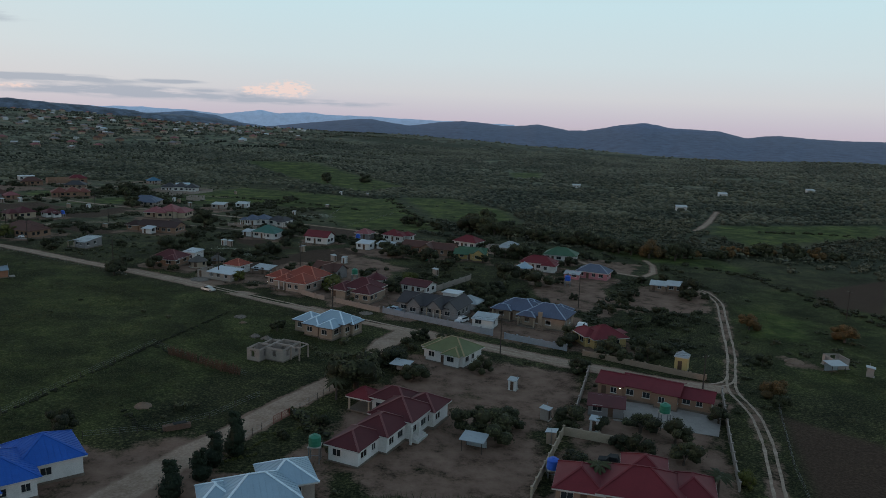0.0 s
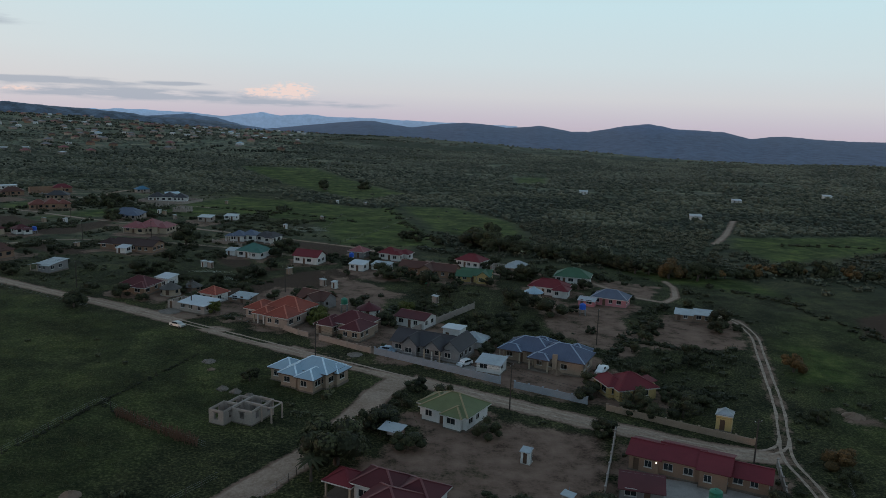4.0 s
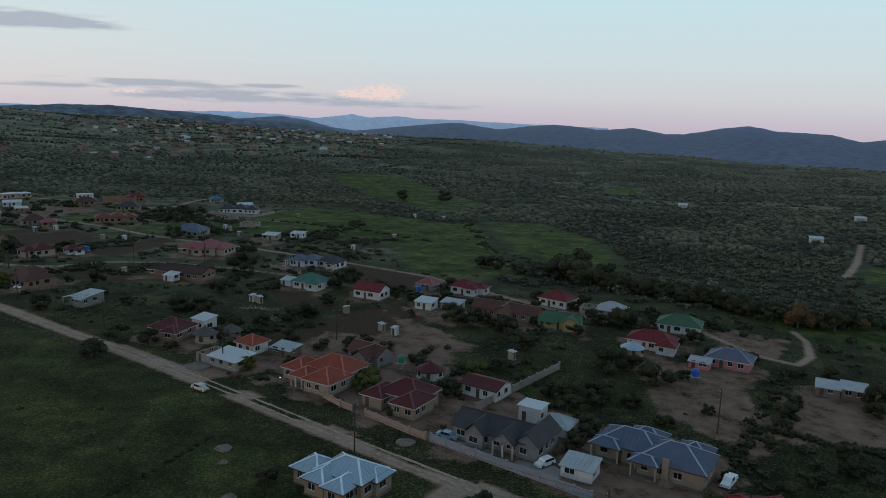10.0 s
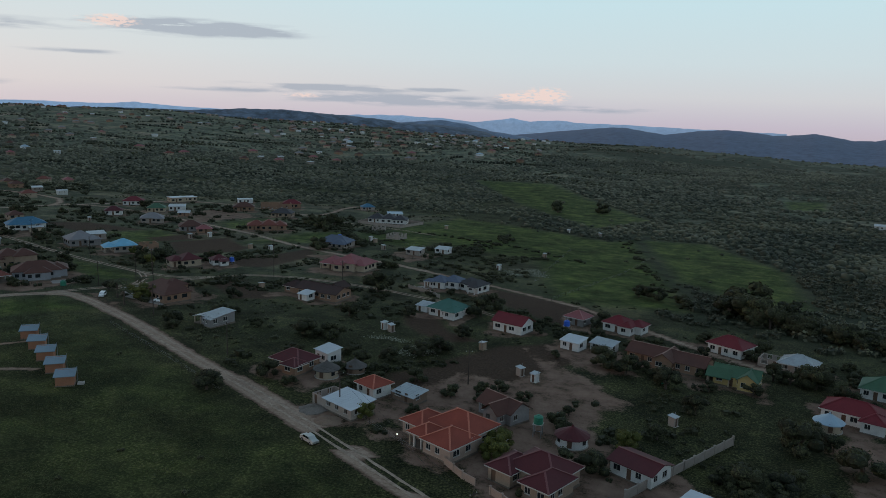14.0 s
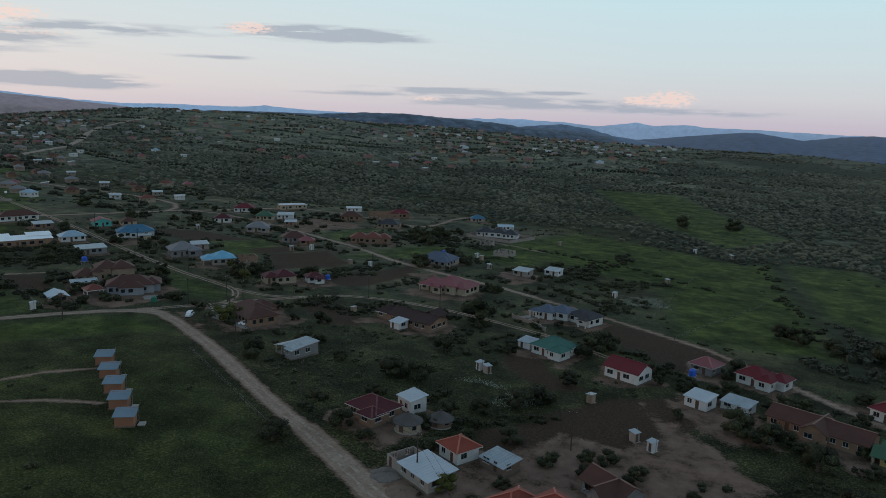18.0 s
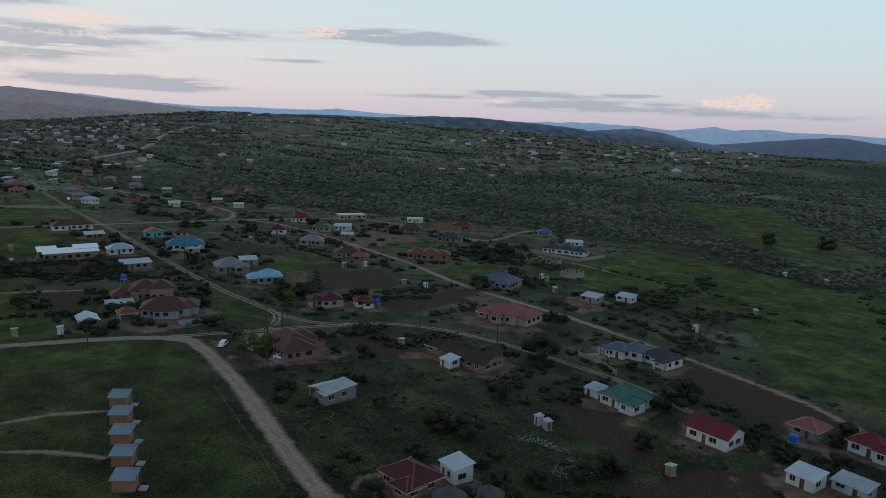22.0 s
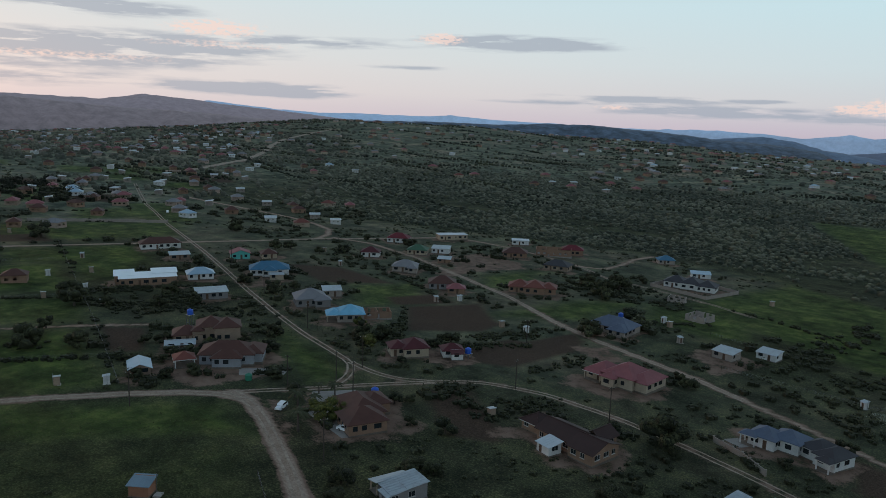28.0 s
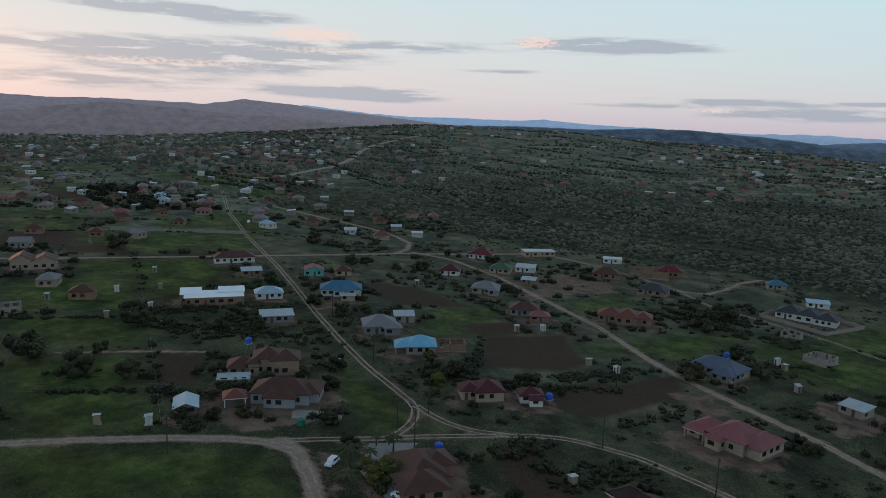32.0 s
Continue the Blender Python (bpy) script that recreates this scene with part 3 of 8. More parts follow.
for poly_ in PLOUGH:
    plough = np.maximum(plough, 1 - smooth(-1.5, 1.5, inside(XX, YY, poly_)))
for poly_ in LUSH:
    lush = np.maximum(lush, 1 - smooth(-8.0, 6.0, inside(XX, YY, poly_)))
for poly_ in (((-260, 160), (-190, 262), (-170, 262), (-60, 206), (-16, 178), (-40, 150), (-60, 100), (-160, 100)), ((72, 150), (125, 145), (160, 240), (104, 256), (90, 225))):
    lush = np.maximum(lush, 0.26 * (1 - smooth(-6.0, 4.0, inside(XX, YY, poly_))))
# grass islands between the road and the garden walls
VERGE = [((-68.5, 217.5), (-65.6, 219.9), (-56.8, 213.9), (-62.7, 212.6)), ((-53.8, 210.0), (-51.3, 211.9), (-34.9, 202.1), (-36.3, 199.4), (-42.8, 203.1)), ((-32.5, 197.6), (-27.5, 196.2), (-5.7, 185.2), (-5.8, 182.7), (-18.3, 188.0)), ((-69.7, 214.3), (-66.3, 217.3), (-57.7, 211.8), (-63.0, 209.6)), ((-55.6, 208.7), (-51.3, 210.0), (-39.6, 205.4), (-38.2, 201.4), (-44.7, 201.9))]
for poly_ in VERGE:
    soil = np.minimum(soil, smooth(-0.9, 0.9, inside(XX, YY, poly_)))
nx = len(gx)
idx = (np.arange(len(gy) - 1)[:, None] * nx + np.arange(nx - 1)[None, :]).ravel()
me = bpy.data.meshes.new("ground")
me.from_pydata(np.column_stack((XX, YY, ZZ)).tolist(), [], np.column_stack((idx, idx + 1, idx + 1 + nx, idx + nx)).tolist())
me.polygons.foreach_set("use_smooth", [True] * len(me.polygons))
# far grass gets paler: haze put into the colour, besides the drier slopes
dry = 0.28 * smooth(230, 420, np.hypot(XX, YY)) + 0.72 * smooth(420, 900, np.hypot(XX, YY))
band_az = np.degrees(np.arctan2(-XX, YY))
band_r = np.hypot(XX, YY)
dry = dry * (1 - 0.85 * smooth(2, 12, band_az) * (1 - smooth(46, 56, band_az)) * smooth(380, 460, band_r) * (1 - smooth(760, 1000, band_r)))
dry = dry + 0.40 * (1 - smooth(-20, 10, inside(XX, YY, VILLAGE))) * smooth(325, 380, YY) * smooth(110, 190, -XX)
bush = thickness(XX, YY) * smooth(-2, 6, inside(XX, YY, VILLAGE)) * smooth(-4, 6, inside(XX, YY, OPEN))
for poly_ in LUSH:
    bush = bush * smooth(-4, 6, inside(XX, YY, poly_))
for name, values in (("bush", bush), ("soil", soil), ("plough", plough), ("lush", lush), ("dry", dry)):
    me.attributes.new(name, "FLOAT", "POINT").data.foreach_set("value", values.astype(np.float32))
gm, t, b = nodes_of("grassland_and_bare_earth")
pos = t.nodes.new("ShaderNodeTexCoord").outputs["Object"]


def attr(t, name):
    n = t.nodes.new("ShaderNodeAttribute")
    n.attribute_name = name
    return n.outputs["Fac"]


n_broad, n_mid, n_fine, n_huge = tnoise(t, pos, 0.035, 5.0, 0.6), tnoise(t, pos, 0.22, 5.0, 0.65), tnoise(t, pos, 2.2, 4.0, 0.6), tnoise(t, pos, 0.006, 4.0, 0.6)
grass = tramp(t, n_mid, (0.25, (0.017, 0.019, 0.009)), (0.5, (0.039, 0.041, 0.019)), (0.75, (0.094, 0.082, 0.040)))
grass = tmix(t, 0.45, grass, tramp(t, n_broad, (0.3, (0.020, 0.025, 0.010)), (0.55, (0.037, 0.040, 0.017)), (0.72, (0.088, 0.068, 0.038))))
grass = tmix(t, 0.66, grass, tramp(t, n_fine, (0.36, (0.003, 0.004, 0.002)), (0.52, (0.034, 0.038, 0.016)), (0.68, (0.145, 0.134, 0.062))))
# dry slope grass, greyed and lightened to carry the haze of distance
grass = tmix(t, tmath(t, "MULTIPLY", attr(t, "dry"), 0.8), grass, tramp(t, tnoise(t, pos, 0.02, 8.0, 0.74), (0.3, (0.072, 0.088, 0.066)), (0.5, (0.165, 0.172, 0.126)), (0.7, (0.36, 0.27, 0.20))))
grass = tmix(t, tmath(t, "MULTIPLY", attr(t, "lush"), 0.8), grass, tramp(t, n_mid, (0.3, (0.026, 0.045, 0.010)), (0.5, (0.058, 0.083, 0.020)), (0.7, (0.112, 0.126, 0.036))))
grass = tmix(t, 1.0, grass, tramp(t, tnoise(t, pos, 0.075, 6.0, 0.7), (0.36, (0.48, 0.50, 0.50)), (0.5, (0.92, 0.93, 0.92)), (0.64, (1.55, 1.50, 1.34))), "MULTIPLY")
# undergrowth below the bush, its colour darkened for the shade there too
grass = tmix(t, tmath(t, "MULTIPLY", attr(t, "bush"), 0.9), grass, tramp(t, n_mid, (0.3, (0.018, 0.023, 0.014)), (0.7, (0.062, 0.066, 0.042))))
earth = tramp(t, n_fine, (0.3, (0.19, 0.125, 0.088)), (0.7, (0.42, 0.31, 0.24)))
earth = tmix(t, 0.5, earth, tramp(t, n_mid, (0.3, (0.17, 0.108, 0.076)), (0.7, (0.44, 0.33, 0.255))))
yard = tramp(t, n_mid, (0.3, (0.112, 0.068, 0.050)), (0.7, (0.240, 0.156, 0.117)))
earth = tmix(t, tramp(t, attr(t, "soil"), (0.62, (1, 1, 1)), (0.85, (0, 0, 0))), earth, yard)
dark_earth = tramp(t, n_fine, (0.3, (0.038, 0.023, 0.016)), (0.7, (0.092, 0.057, 0.041)))
mask = tmath(t, "ADD", attr(t, "soil"), tmath(t, "MULTIPLY", tmath(t, "SUBTRACT", n_mid, 0.5), 1.3))
mask = tmath(t, "ADD", mask, tmath(t, "MULTIPLY", tmath(t, "SUBTRACT", n_fine, 0.5), 0.5))
mask = tramp(t, mask, (0.30, (0, 0, 0)), (0.56, (1, 1, 1)))
col = tmix(t, tmath(t, "MULTIPLY", attr(t, "plough"), 0.93), grass, dark_earth)
col = tmix(t, mask, col, earth)
t.links.new(col, b.inputs["Base Color"])
b.inputs["Roughness"].default_value = 1.0
b.inputs["Specular IOR Level"].default_value = 0.1
tbump(t, b, n_fine, 0.7, 0.35)
me.materials.append(gm)
tagged(new("ground", me), "rolling dark green grassland with bare earth roads and yards", "ground", kind="structure")

rut_mat, t, b = nodes_of("wheel_worn_earth")
pos = t.nodes.new("ShaderNodeTexCoord").outputs["Object"]
t.links.new(tramp(t, tnoise(t, pos, 0.9, 5.0), (0.3, (0.21, 0.148, 0.108)), (0.7, (0.42, 0.32, 0.245))), b.inputs["Base Color"])
b.inputs["Roughness"].default_value = 1.0


def ribbon(line, off, half, lift, seed):
    """A narrow worn strip that follows the ground beside a line."""
    rng = random.Random(seed)
    pts = []
    for (ax, ay), (bx, by) in zip(line, line[1:]):
        n = max(1, int(math.hypot(bx - ax, by - ay) / 2.0))
        pts += [(ax + (bx - ax) * i / n, ay + (by - ay) * i / n) for i in range(n)]
    pts.append(line[-1])
    for _ in range(4):
        pts = [pts[0]] + [((a[0] + 2 * p[0] + c[0]) / 4, (a[1] + 2 * p[1] + c[1]) / 4) for a, p, c in zip(pts, pts[1:], pts[2:])] + [pts[-1]]
    bd = Build()
    for i, (x, y) in enumerate(pts):
        a, c = pts[max(0, i - 1)], pts[min(len(pts) - 1, i + 1)]
        d = math.hypot(c[0] - a[0], c[1] - a[1]) + 1e-9
        nx_, ny_ = -(c[1] - a[1]) / d, (c[0] - a[0]) / d
        for s in (off - half * rng.uniform(0.6, 1.25), off + half * rng.uniform(0.6, 1.25)):
            px, py = x + nx_ * s, y + ny_ * s
            bd.v.append((px, py, gz(px, py) + lift))
    bd.f = [(2 * i, 2 * i + 2, 2 * i + 3, 2 * i + 1) for i in range(len(pts) - 1)]
    return bd


for i, line in enumerate(TRACKS):
    both = Build()
    for off in (-0.85, 0.85):
        r = ribbon(line, off, 0.30, 0.05, i)
        n = len(both.v)
        both.v += r.v
        both.f += [tuple(n + k for k in f) for f in r.f]
    tagged(new("road", both.mesh("road", rut_mat)), "pale earth track of two wheel ruts in grass", "road", kind="structure")
hill = ribbon(ROADS[9][1], 0.0, 3.6, 0.4, 77)
tagged(new("road", hill.mesh("road", rut_mat)), "pale gravel road climbing the far hillside", "road", kind="structure")
for i in (0, 1, 2, 5, 6):
    both = Build()
    for off in (-0.9, 0.9):
        r = ribbon(ROADS[i][1], off, 0.35, 0.05, 20 + i)
        n = len(both.v)
        both.v += r.v
        both.f += [tuple(n + k for k in f) for f in r.f]
    tagged(new("road", both.mesh("road", rut_mat)), "worn wheel lines on a pale gravel road", "road", kind="structure")

# ---- distance: hill ranges round the plain ----
def range_(name, radius, depth, base, crests, low, colour, glow, seed, az0=-180.0, az1=180.0, label="", woods=0.5):
    """A far range: crests are (azimuth, half width, height), or (azimuth, height) along the crest line."""
    m, t, b = nodes_of(name + "_haze")
    pos = t.nodes.new("ShaderNodeTexCoord").outputs["Object"]
    sep = t.nodes.new("ShaderNodeSeparateXYZ")
    t.links.new(pos, sep.inputs[0])
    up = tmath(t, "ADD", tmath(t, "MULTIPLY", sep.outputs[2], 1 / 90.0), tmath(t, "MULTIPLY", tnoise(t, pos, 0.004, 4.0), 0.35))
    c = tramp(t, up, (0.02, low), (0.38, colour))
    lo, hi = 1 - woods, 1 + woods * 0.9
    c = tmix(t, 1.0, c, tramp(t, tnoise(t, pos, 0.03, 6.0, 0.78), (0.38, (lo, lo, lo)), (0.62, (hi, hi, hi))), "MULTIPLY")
    # air haze is put into the hill colour, and emission lifts it
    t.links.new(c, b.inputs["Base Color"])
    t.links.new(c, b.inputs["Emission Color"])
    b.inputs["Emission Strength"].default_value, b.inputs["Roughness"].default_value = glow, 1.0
    noise.seed_set(seed)
    az = np.radians(np.arange(az0, az1 + 0.01, 0.2))
    bd, rows = Build(), 7
    for j in range(rows):
        u = j / (rows - 1)
        for a in az:
            deg = math.degrees(a)
            if len(crests[0]) == 2:
                hgt = float(np.interp(deg, [p[0] for p in crests], [p[1] for p in crests])) - 4 * noise.noise((deg * 0.45, seed, 0))
            else:
                hgt = base + sum(hh * math.exp(-abs((deg - c0) / w) ** 2.0) for c0, w, hh in crests)
            hgt += 5.0 * noise.noise((deg * 0.45, seed, 0)) + 2.2 * noise.noise((deg * 2.1, seed, 3)) + (0.8 * noise.noise((deg * 9.0, seed, 7)) + 0.8 * noise.noise((deg * 23.0, seed, 9)) if u > 0.5 else 0)
            r = radius + depth * u + 60 * noise.noise((deg * 0.5, u * 2, seed))
            prof = u * u * (3 - 2 * u)
            prof = min(1.0, prof)
            z = -110 + (hgt + 110) * min(1.0, prof + 0.35 * math.sin(u * math.pi / 2)) + (6 * noise.noise((deg * 0.9, u * 4, seed + 5)) if 0 < u < 1 else 0)
            bd.v.append((-math.sin(a) * r, math.cos(a) * r, z))
    k = len(az)
    bd.f = [(j * k + i, j * k + i + 1, (j + 1) * k + i + 1, (j + 1) * k + i) for j in range(rows - 1) for i in range(k - 1)]
    # the far side falls away again
    n = len(bd.v)
    bd.v += [(x * 1.03, y * 1.03, z - 60) for x, y, z in bd.v[-k:]]
    bd.f += [((rows - 1) * k + i, (rows - 1) * k + i + 1, n + i + 1, n + i) for i in range(k - 1)]
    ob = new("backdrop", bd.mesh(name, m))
    for p in ob.data.polygons:
        p.use_smooth = True
    return tagged(ob, label, "mountains", kind="structure")


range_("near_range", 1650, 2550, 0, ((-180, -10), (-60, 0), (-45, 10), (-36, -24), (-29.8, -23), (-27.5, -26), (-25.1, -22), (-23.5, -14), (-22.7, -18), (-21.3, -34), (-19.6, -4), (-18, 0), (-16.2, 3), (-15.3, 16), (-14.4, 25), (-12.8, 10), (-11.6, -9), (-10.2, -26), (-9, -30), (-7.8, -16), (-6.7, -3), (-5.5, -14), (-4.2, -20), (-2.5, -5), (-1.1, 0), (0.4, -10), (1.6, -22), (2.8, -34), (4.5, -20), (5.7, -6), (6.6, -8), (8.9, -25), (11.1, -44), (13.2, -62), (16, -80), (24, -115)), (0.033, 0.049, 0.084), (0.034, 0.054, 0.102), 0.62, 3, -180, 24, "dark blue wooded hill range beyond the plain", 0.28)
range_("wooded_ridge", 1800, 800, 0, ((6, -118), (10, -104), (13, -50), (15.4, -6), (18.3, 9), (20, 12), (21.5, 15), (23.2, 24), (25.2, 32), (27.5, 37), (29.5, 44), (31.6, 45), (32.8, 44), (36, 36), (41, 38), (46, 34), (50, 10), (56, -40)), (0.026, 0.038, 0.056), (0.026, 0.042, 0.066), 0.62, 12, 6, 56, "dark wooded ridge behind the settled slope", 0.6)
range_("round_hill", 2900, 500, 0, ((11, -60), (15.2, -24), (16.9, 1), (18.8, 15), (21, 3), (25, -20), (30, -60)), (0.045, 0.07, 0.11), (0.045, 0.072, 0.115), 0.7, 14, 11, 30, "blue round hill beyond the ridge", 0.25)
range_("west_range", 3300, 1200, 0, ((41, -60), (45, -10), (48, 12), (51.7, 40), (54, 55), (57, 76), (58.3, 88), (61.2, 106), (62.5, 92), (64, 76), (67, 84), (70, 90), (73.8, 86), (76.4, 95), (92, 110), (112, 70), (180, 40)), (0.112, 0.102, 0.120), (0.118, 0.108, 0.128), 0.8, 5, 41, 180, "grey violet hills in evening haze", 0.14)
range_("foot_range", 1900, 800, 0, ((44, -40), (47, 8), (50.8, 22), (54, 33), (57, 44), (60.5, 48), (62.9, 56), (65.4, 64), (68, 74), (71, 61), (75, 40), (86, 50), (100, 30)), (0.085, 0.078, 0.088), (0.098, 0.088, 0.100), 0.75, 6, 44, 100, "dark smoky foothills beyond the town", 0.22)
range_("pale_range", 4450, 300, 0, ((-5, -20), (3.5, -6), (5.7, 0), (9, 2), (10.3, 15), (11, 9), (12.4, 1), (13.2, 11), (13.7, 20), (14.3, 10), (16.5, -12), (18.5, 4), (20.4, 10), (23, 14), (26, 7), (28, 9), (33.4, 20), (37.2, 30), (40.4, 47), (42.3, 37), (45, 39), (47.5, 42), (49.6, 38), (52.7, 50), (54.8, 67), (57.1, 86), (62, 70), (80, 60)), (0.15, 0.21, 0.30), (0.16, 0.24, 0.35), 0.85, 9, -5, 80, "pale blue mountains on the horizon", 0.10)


# ---- houses ----
HOUSES = []


def wall_run(bd, length, hgt, thick, holes, place):
    """A straight wall with openings through it; place maps (along, out, up) to the house's own axes."""
    def block(a0, a1, z0, z1):
        if a1 - a0 < 0.02 or z1 - z0 < 0.02:
            return
        n = len(bd.v)
        bd.v += [place(a, o, z) for z in (z0, z1) for a, o in ((a0, 0), (a1, 0), (a1, thick), (a0, thick))]
        bd.f += [tuple(n + i for i in q) for q in ((3, 2, 1, 0), (4, 5, 6, 7), (0, 1, 5, 4), (1, 2, 6, 5), (2, 3, 7, 6), (3, 0, 4, 7))]
    at = 0.0
    for a0, a1, z0, z1 in sorted(holes):
        block(at, a0, 0, hgt)
        block(a0, a1, 0, z0)
        block(a0, a1, z1, hgt)
        at = a1
    block(at, length, 0, hgt)


def place_for(side, x0, y0, w, d):
    """Maps wall coordinates of one side of a rectangle: s, e, n, w."""
    if side == "s":
        return lambda a, o, z: (x0 + a, y0 + o, z)
    if side == "e":
        return lambda a, o, z: (x0 + w - o, y0 + a, z)
    if side == "n":
        return lambda a, o, z: (x0 + w - a, y0 + d - o, z)
    return lambda a, o, z: (x0 + o, y0 + d - a, z)


def fitted(bd, place, a0, a1, o0, o1, z0, z1):
    n = len(bd.v)
    bd.v += [place(a, o, z) for z in (z0, z1) for a, o in ((a0, o0), (a1, o0), (a1, o1), (a0, o1))]
    bd.f += [tuple(n + i for i in q) for q in ((3, 2, 1, 0), (4, 5, 6, 7), (0, 1, 5, 4), (1, 2, 6, 5), (2, 3, 7, 6), (3, 0, 4, 7))]


def window_in(house, place, a0, a1, z0, z1, frame_mat, glazed=True, far=False):
    bd = Build()
    if far:
        fitted(bd, place, a0 + 0.02, a1 - 0.02, 0.06, 0.09, z0 + 0.02, z1 - 0.02)
        return part("window", bd, M["glass"], house)
    for q in ((a0, a0 + 0.07, z0, z1), (a1 - 0.07, a1, z0, z1), (a0 + 0.07, a1 - 0.07, z1 - 0.07, z1), (a0 + 0.07, a1 - 0.07, z0, z0 + 0.07), ((a0 + a1) / 2 - 0.03, (a0 + a1) / 2 + 0.03, z0 + 0.07, z1 - 0.07)):
        fitted(bd, place, q[0], q[1], 0.04, 0.11, q[2], q[3])
    w = part("window", bd, M[frame_mat], house)
    sill = Build()
    fitted(sill, place, a0 - 0.08, a1 + 0.08, -0.08, 0.03, z0 - 0.08, z0)
    part("sill", sill, M["trim"], w)
    if glazed:
        pane = Build()
        fitted(pane, place, a0 + 0.06, a1 - 0.06, 0.07, 0.085, z0 + 0.06, z1 - 0.06)
        part("pane", pane, M["glass"], w)
    return w


def roof_over(house, kind, x0, y0, w, d, z, over, rise, roof_mat, trim_mat, thick=0.10, axis_=None, caps_on=True):
    """A roof on a rectangle, each slope a slab, with ridge caps and fascias."""
    X0, Y0, X1, Y1 = x0 - over, y0 - over, x0 + w + over, y0 + d + over
    cx, cy = (X0 + X1) / 2, (Y0 + Y1) / 2
    bd, caps = Build(), []
    wide = (X1 - X0) >= (Y1 - Y0) if axis_ is None else axis_ == "x"
    gables = []
    if kind == "hip":
        k = min(X1 - X0, Y1 - Y0) / 2
        a, c = ((X0 + k, cy, z + rise), (X1 - k, cy, z + rise)) if wide else ((cx, Y0 + k, z + rise), (cx, Y1 - k, z + rise))
        p = [(X0, Y0, z), (X1, Y0, z), (X1, Y1, z), (X0, Y1, z)]
        if wide:
            faces = ((p[0], p[1], c, a), (p[1], p[2], c), (p[2], p[3], a, c), (p[3], p[0], a))
            caps = [(a, c), (p[0], a), (p[3], a), (p[1], c), (p[2], c)]
        else:
            faces = ((p[0], p[1], a), (p[1], p[2], c, a), (p[2], p[3], c), (p[3], p[0], a, c))
            caps = [(a, c), (p[0], a), (p[1], a), (p[2], c), (p[3], c)]
        for f in faces:
            bd.slab(f, thick)
    elif kind == "gable":
        if wide:
            a, c = (X0, cy, z + rise), (X1, cy, z + rise)
            faces = (((X0, Y0, z), (X1, Y0, z), c, a), ((X1, Y1, z), (X0, Y1, z), a, c))
            for gx_ in (x0, x0 + w - 0.18):
                gables.append(((gx_, y0, z), (gx_, y0 + d, z), (gx_, cy, z + rise * 0.93), 0.18, "x"))
        else:
            a, c = (cx, Y0, z + rise), (cx, Y1, z + rise)
            faces = (((X0, Y1, z), (X0, Y0, z), a, c), ((X1, Y0, z), (X1, Y1, z), c, a))
            for gy_ in (y0, y0 + d - 0.18):
                gables.append(((x0, gy_, z), (x0 + w, gy_, z), (cx, gy_, z + rise * 0.93), 0.18, "y"))
        caps = [(a, c)]
        for f in faces:
            bd.slab(f, thick)
    elif kind == "shed":
        bd.slab(((X0, Y0, z), (X1, Y0, z), (X1, Y1, z + rise), (X0, Y1, z + rise)), thick)
    elif kind == "shedx":
        bd.slab(((X0, Y0, z), (X1, Y0, z + rise), (X1, Y1, z + rise), (X0, Y1, z)), thick)
    else:
        bd.slab(((X0, Y0, z + 0.15), (X1, Y0, z + 0.15), (X1, Y1, z + 0.15), (X0, Y1, z + 0.15)), 0.15)
    roof = part("roof", bd, M[roof_mat], house)
    for p, q in caps if caps_on else ():
        part("ridge_cap", Build().beam((p[0], p[1], p[2] + 0.03), (q[0], q[1], q[2] + 0.03), 0.34, 0.07), M[roof_mat + "_cap"] if roof_mat + "_cap" in M else M[roof_mat], roof)
    if caps_on and roof_mat in ("roof_zinc", "roof_tin", "roof_bluegrey", "roof_blue", "roof_whitetin") and kind in ("hip", "gable", "shed"):
        # standing seams run from eave to ridge
        rb = Build()
        W2, D2 = X1 - X0, Y1 - Y0
        run = {"hip": min(W2, D2) / 2, "gable": (D2 if wide else W2) / 2, "shed": D2}[kind]
        edges = [((X0, Y0), (1, 0), (0, 1), W2), ((X1, Y1), (-1, 0), (0, -1), W2), ((X1, Y0), (0, 1), (-1, 0), D2), ((X0, Y1), (0, -1), (1, 0), D2)]
        edges = edges if kind == "hip" else edges[:1] if kind == "shed" else edges[:2] if wide else edges[2:]
        for (ex, ey), (ax_, ay_), (ux, uy), length in edges:
            for i in range(1, int(length / 0.8)):
                s_ = i * 0.8
                u = min(run, s_, length - s_) if kind == "hip" else run
                if u > 0.3:
                    sx_, sy_ = ex + ax_ * s_, ey + ay_ * s_
                    rb.beam((sx_, sy_, z + 0.015), (sx_ + ux * u, sy_ + uy * u, z + 0.015 + rise * u / run), 0.07, 0.07)
        if rb.v:
            part("seams", rb, M[roof_mat], roof)
    if kind == "hip" and trim_mat:
        fb = Build()
        for p, q in (((X0, Y0), (X1, Y0)), ((X1, Y0), (X1, Y1)), ((X1, Y1), (X0, Y1)), ((X0, Y1), (X0, Y0))):
            fb.beam((*p, z - 0.13), (*q, z - 0.13), 0.05, 0.2)
        part("fascia", fb, M[trim_mat], roof)
    return roof, gables


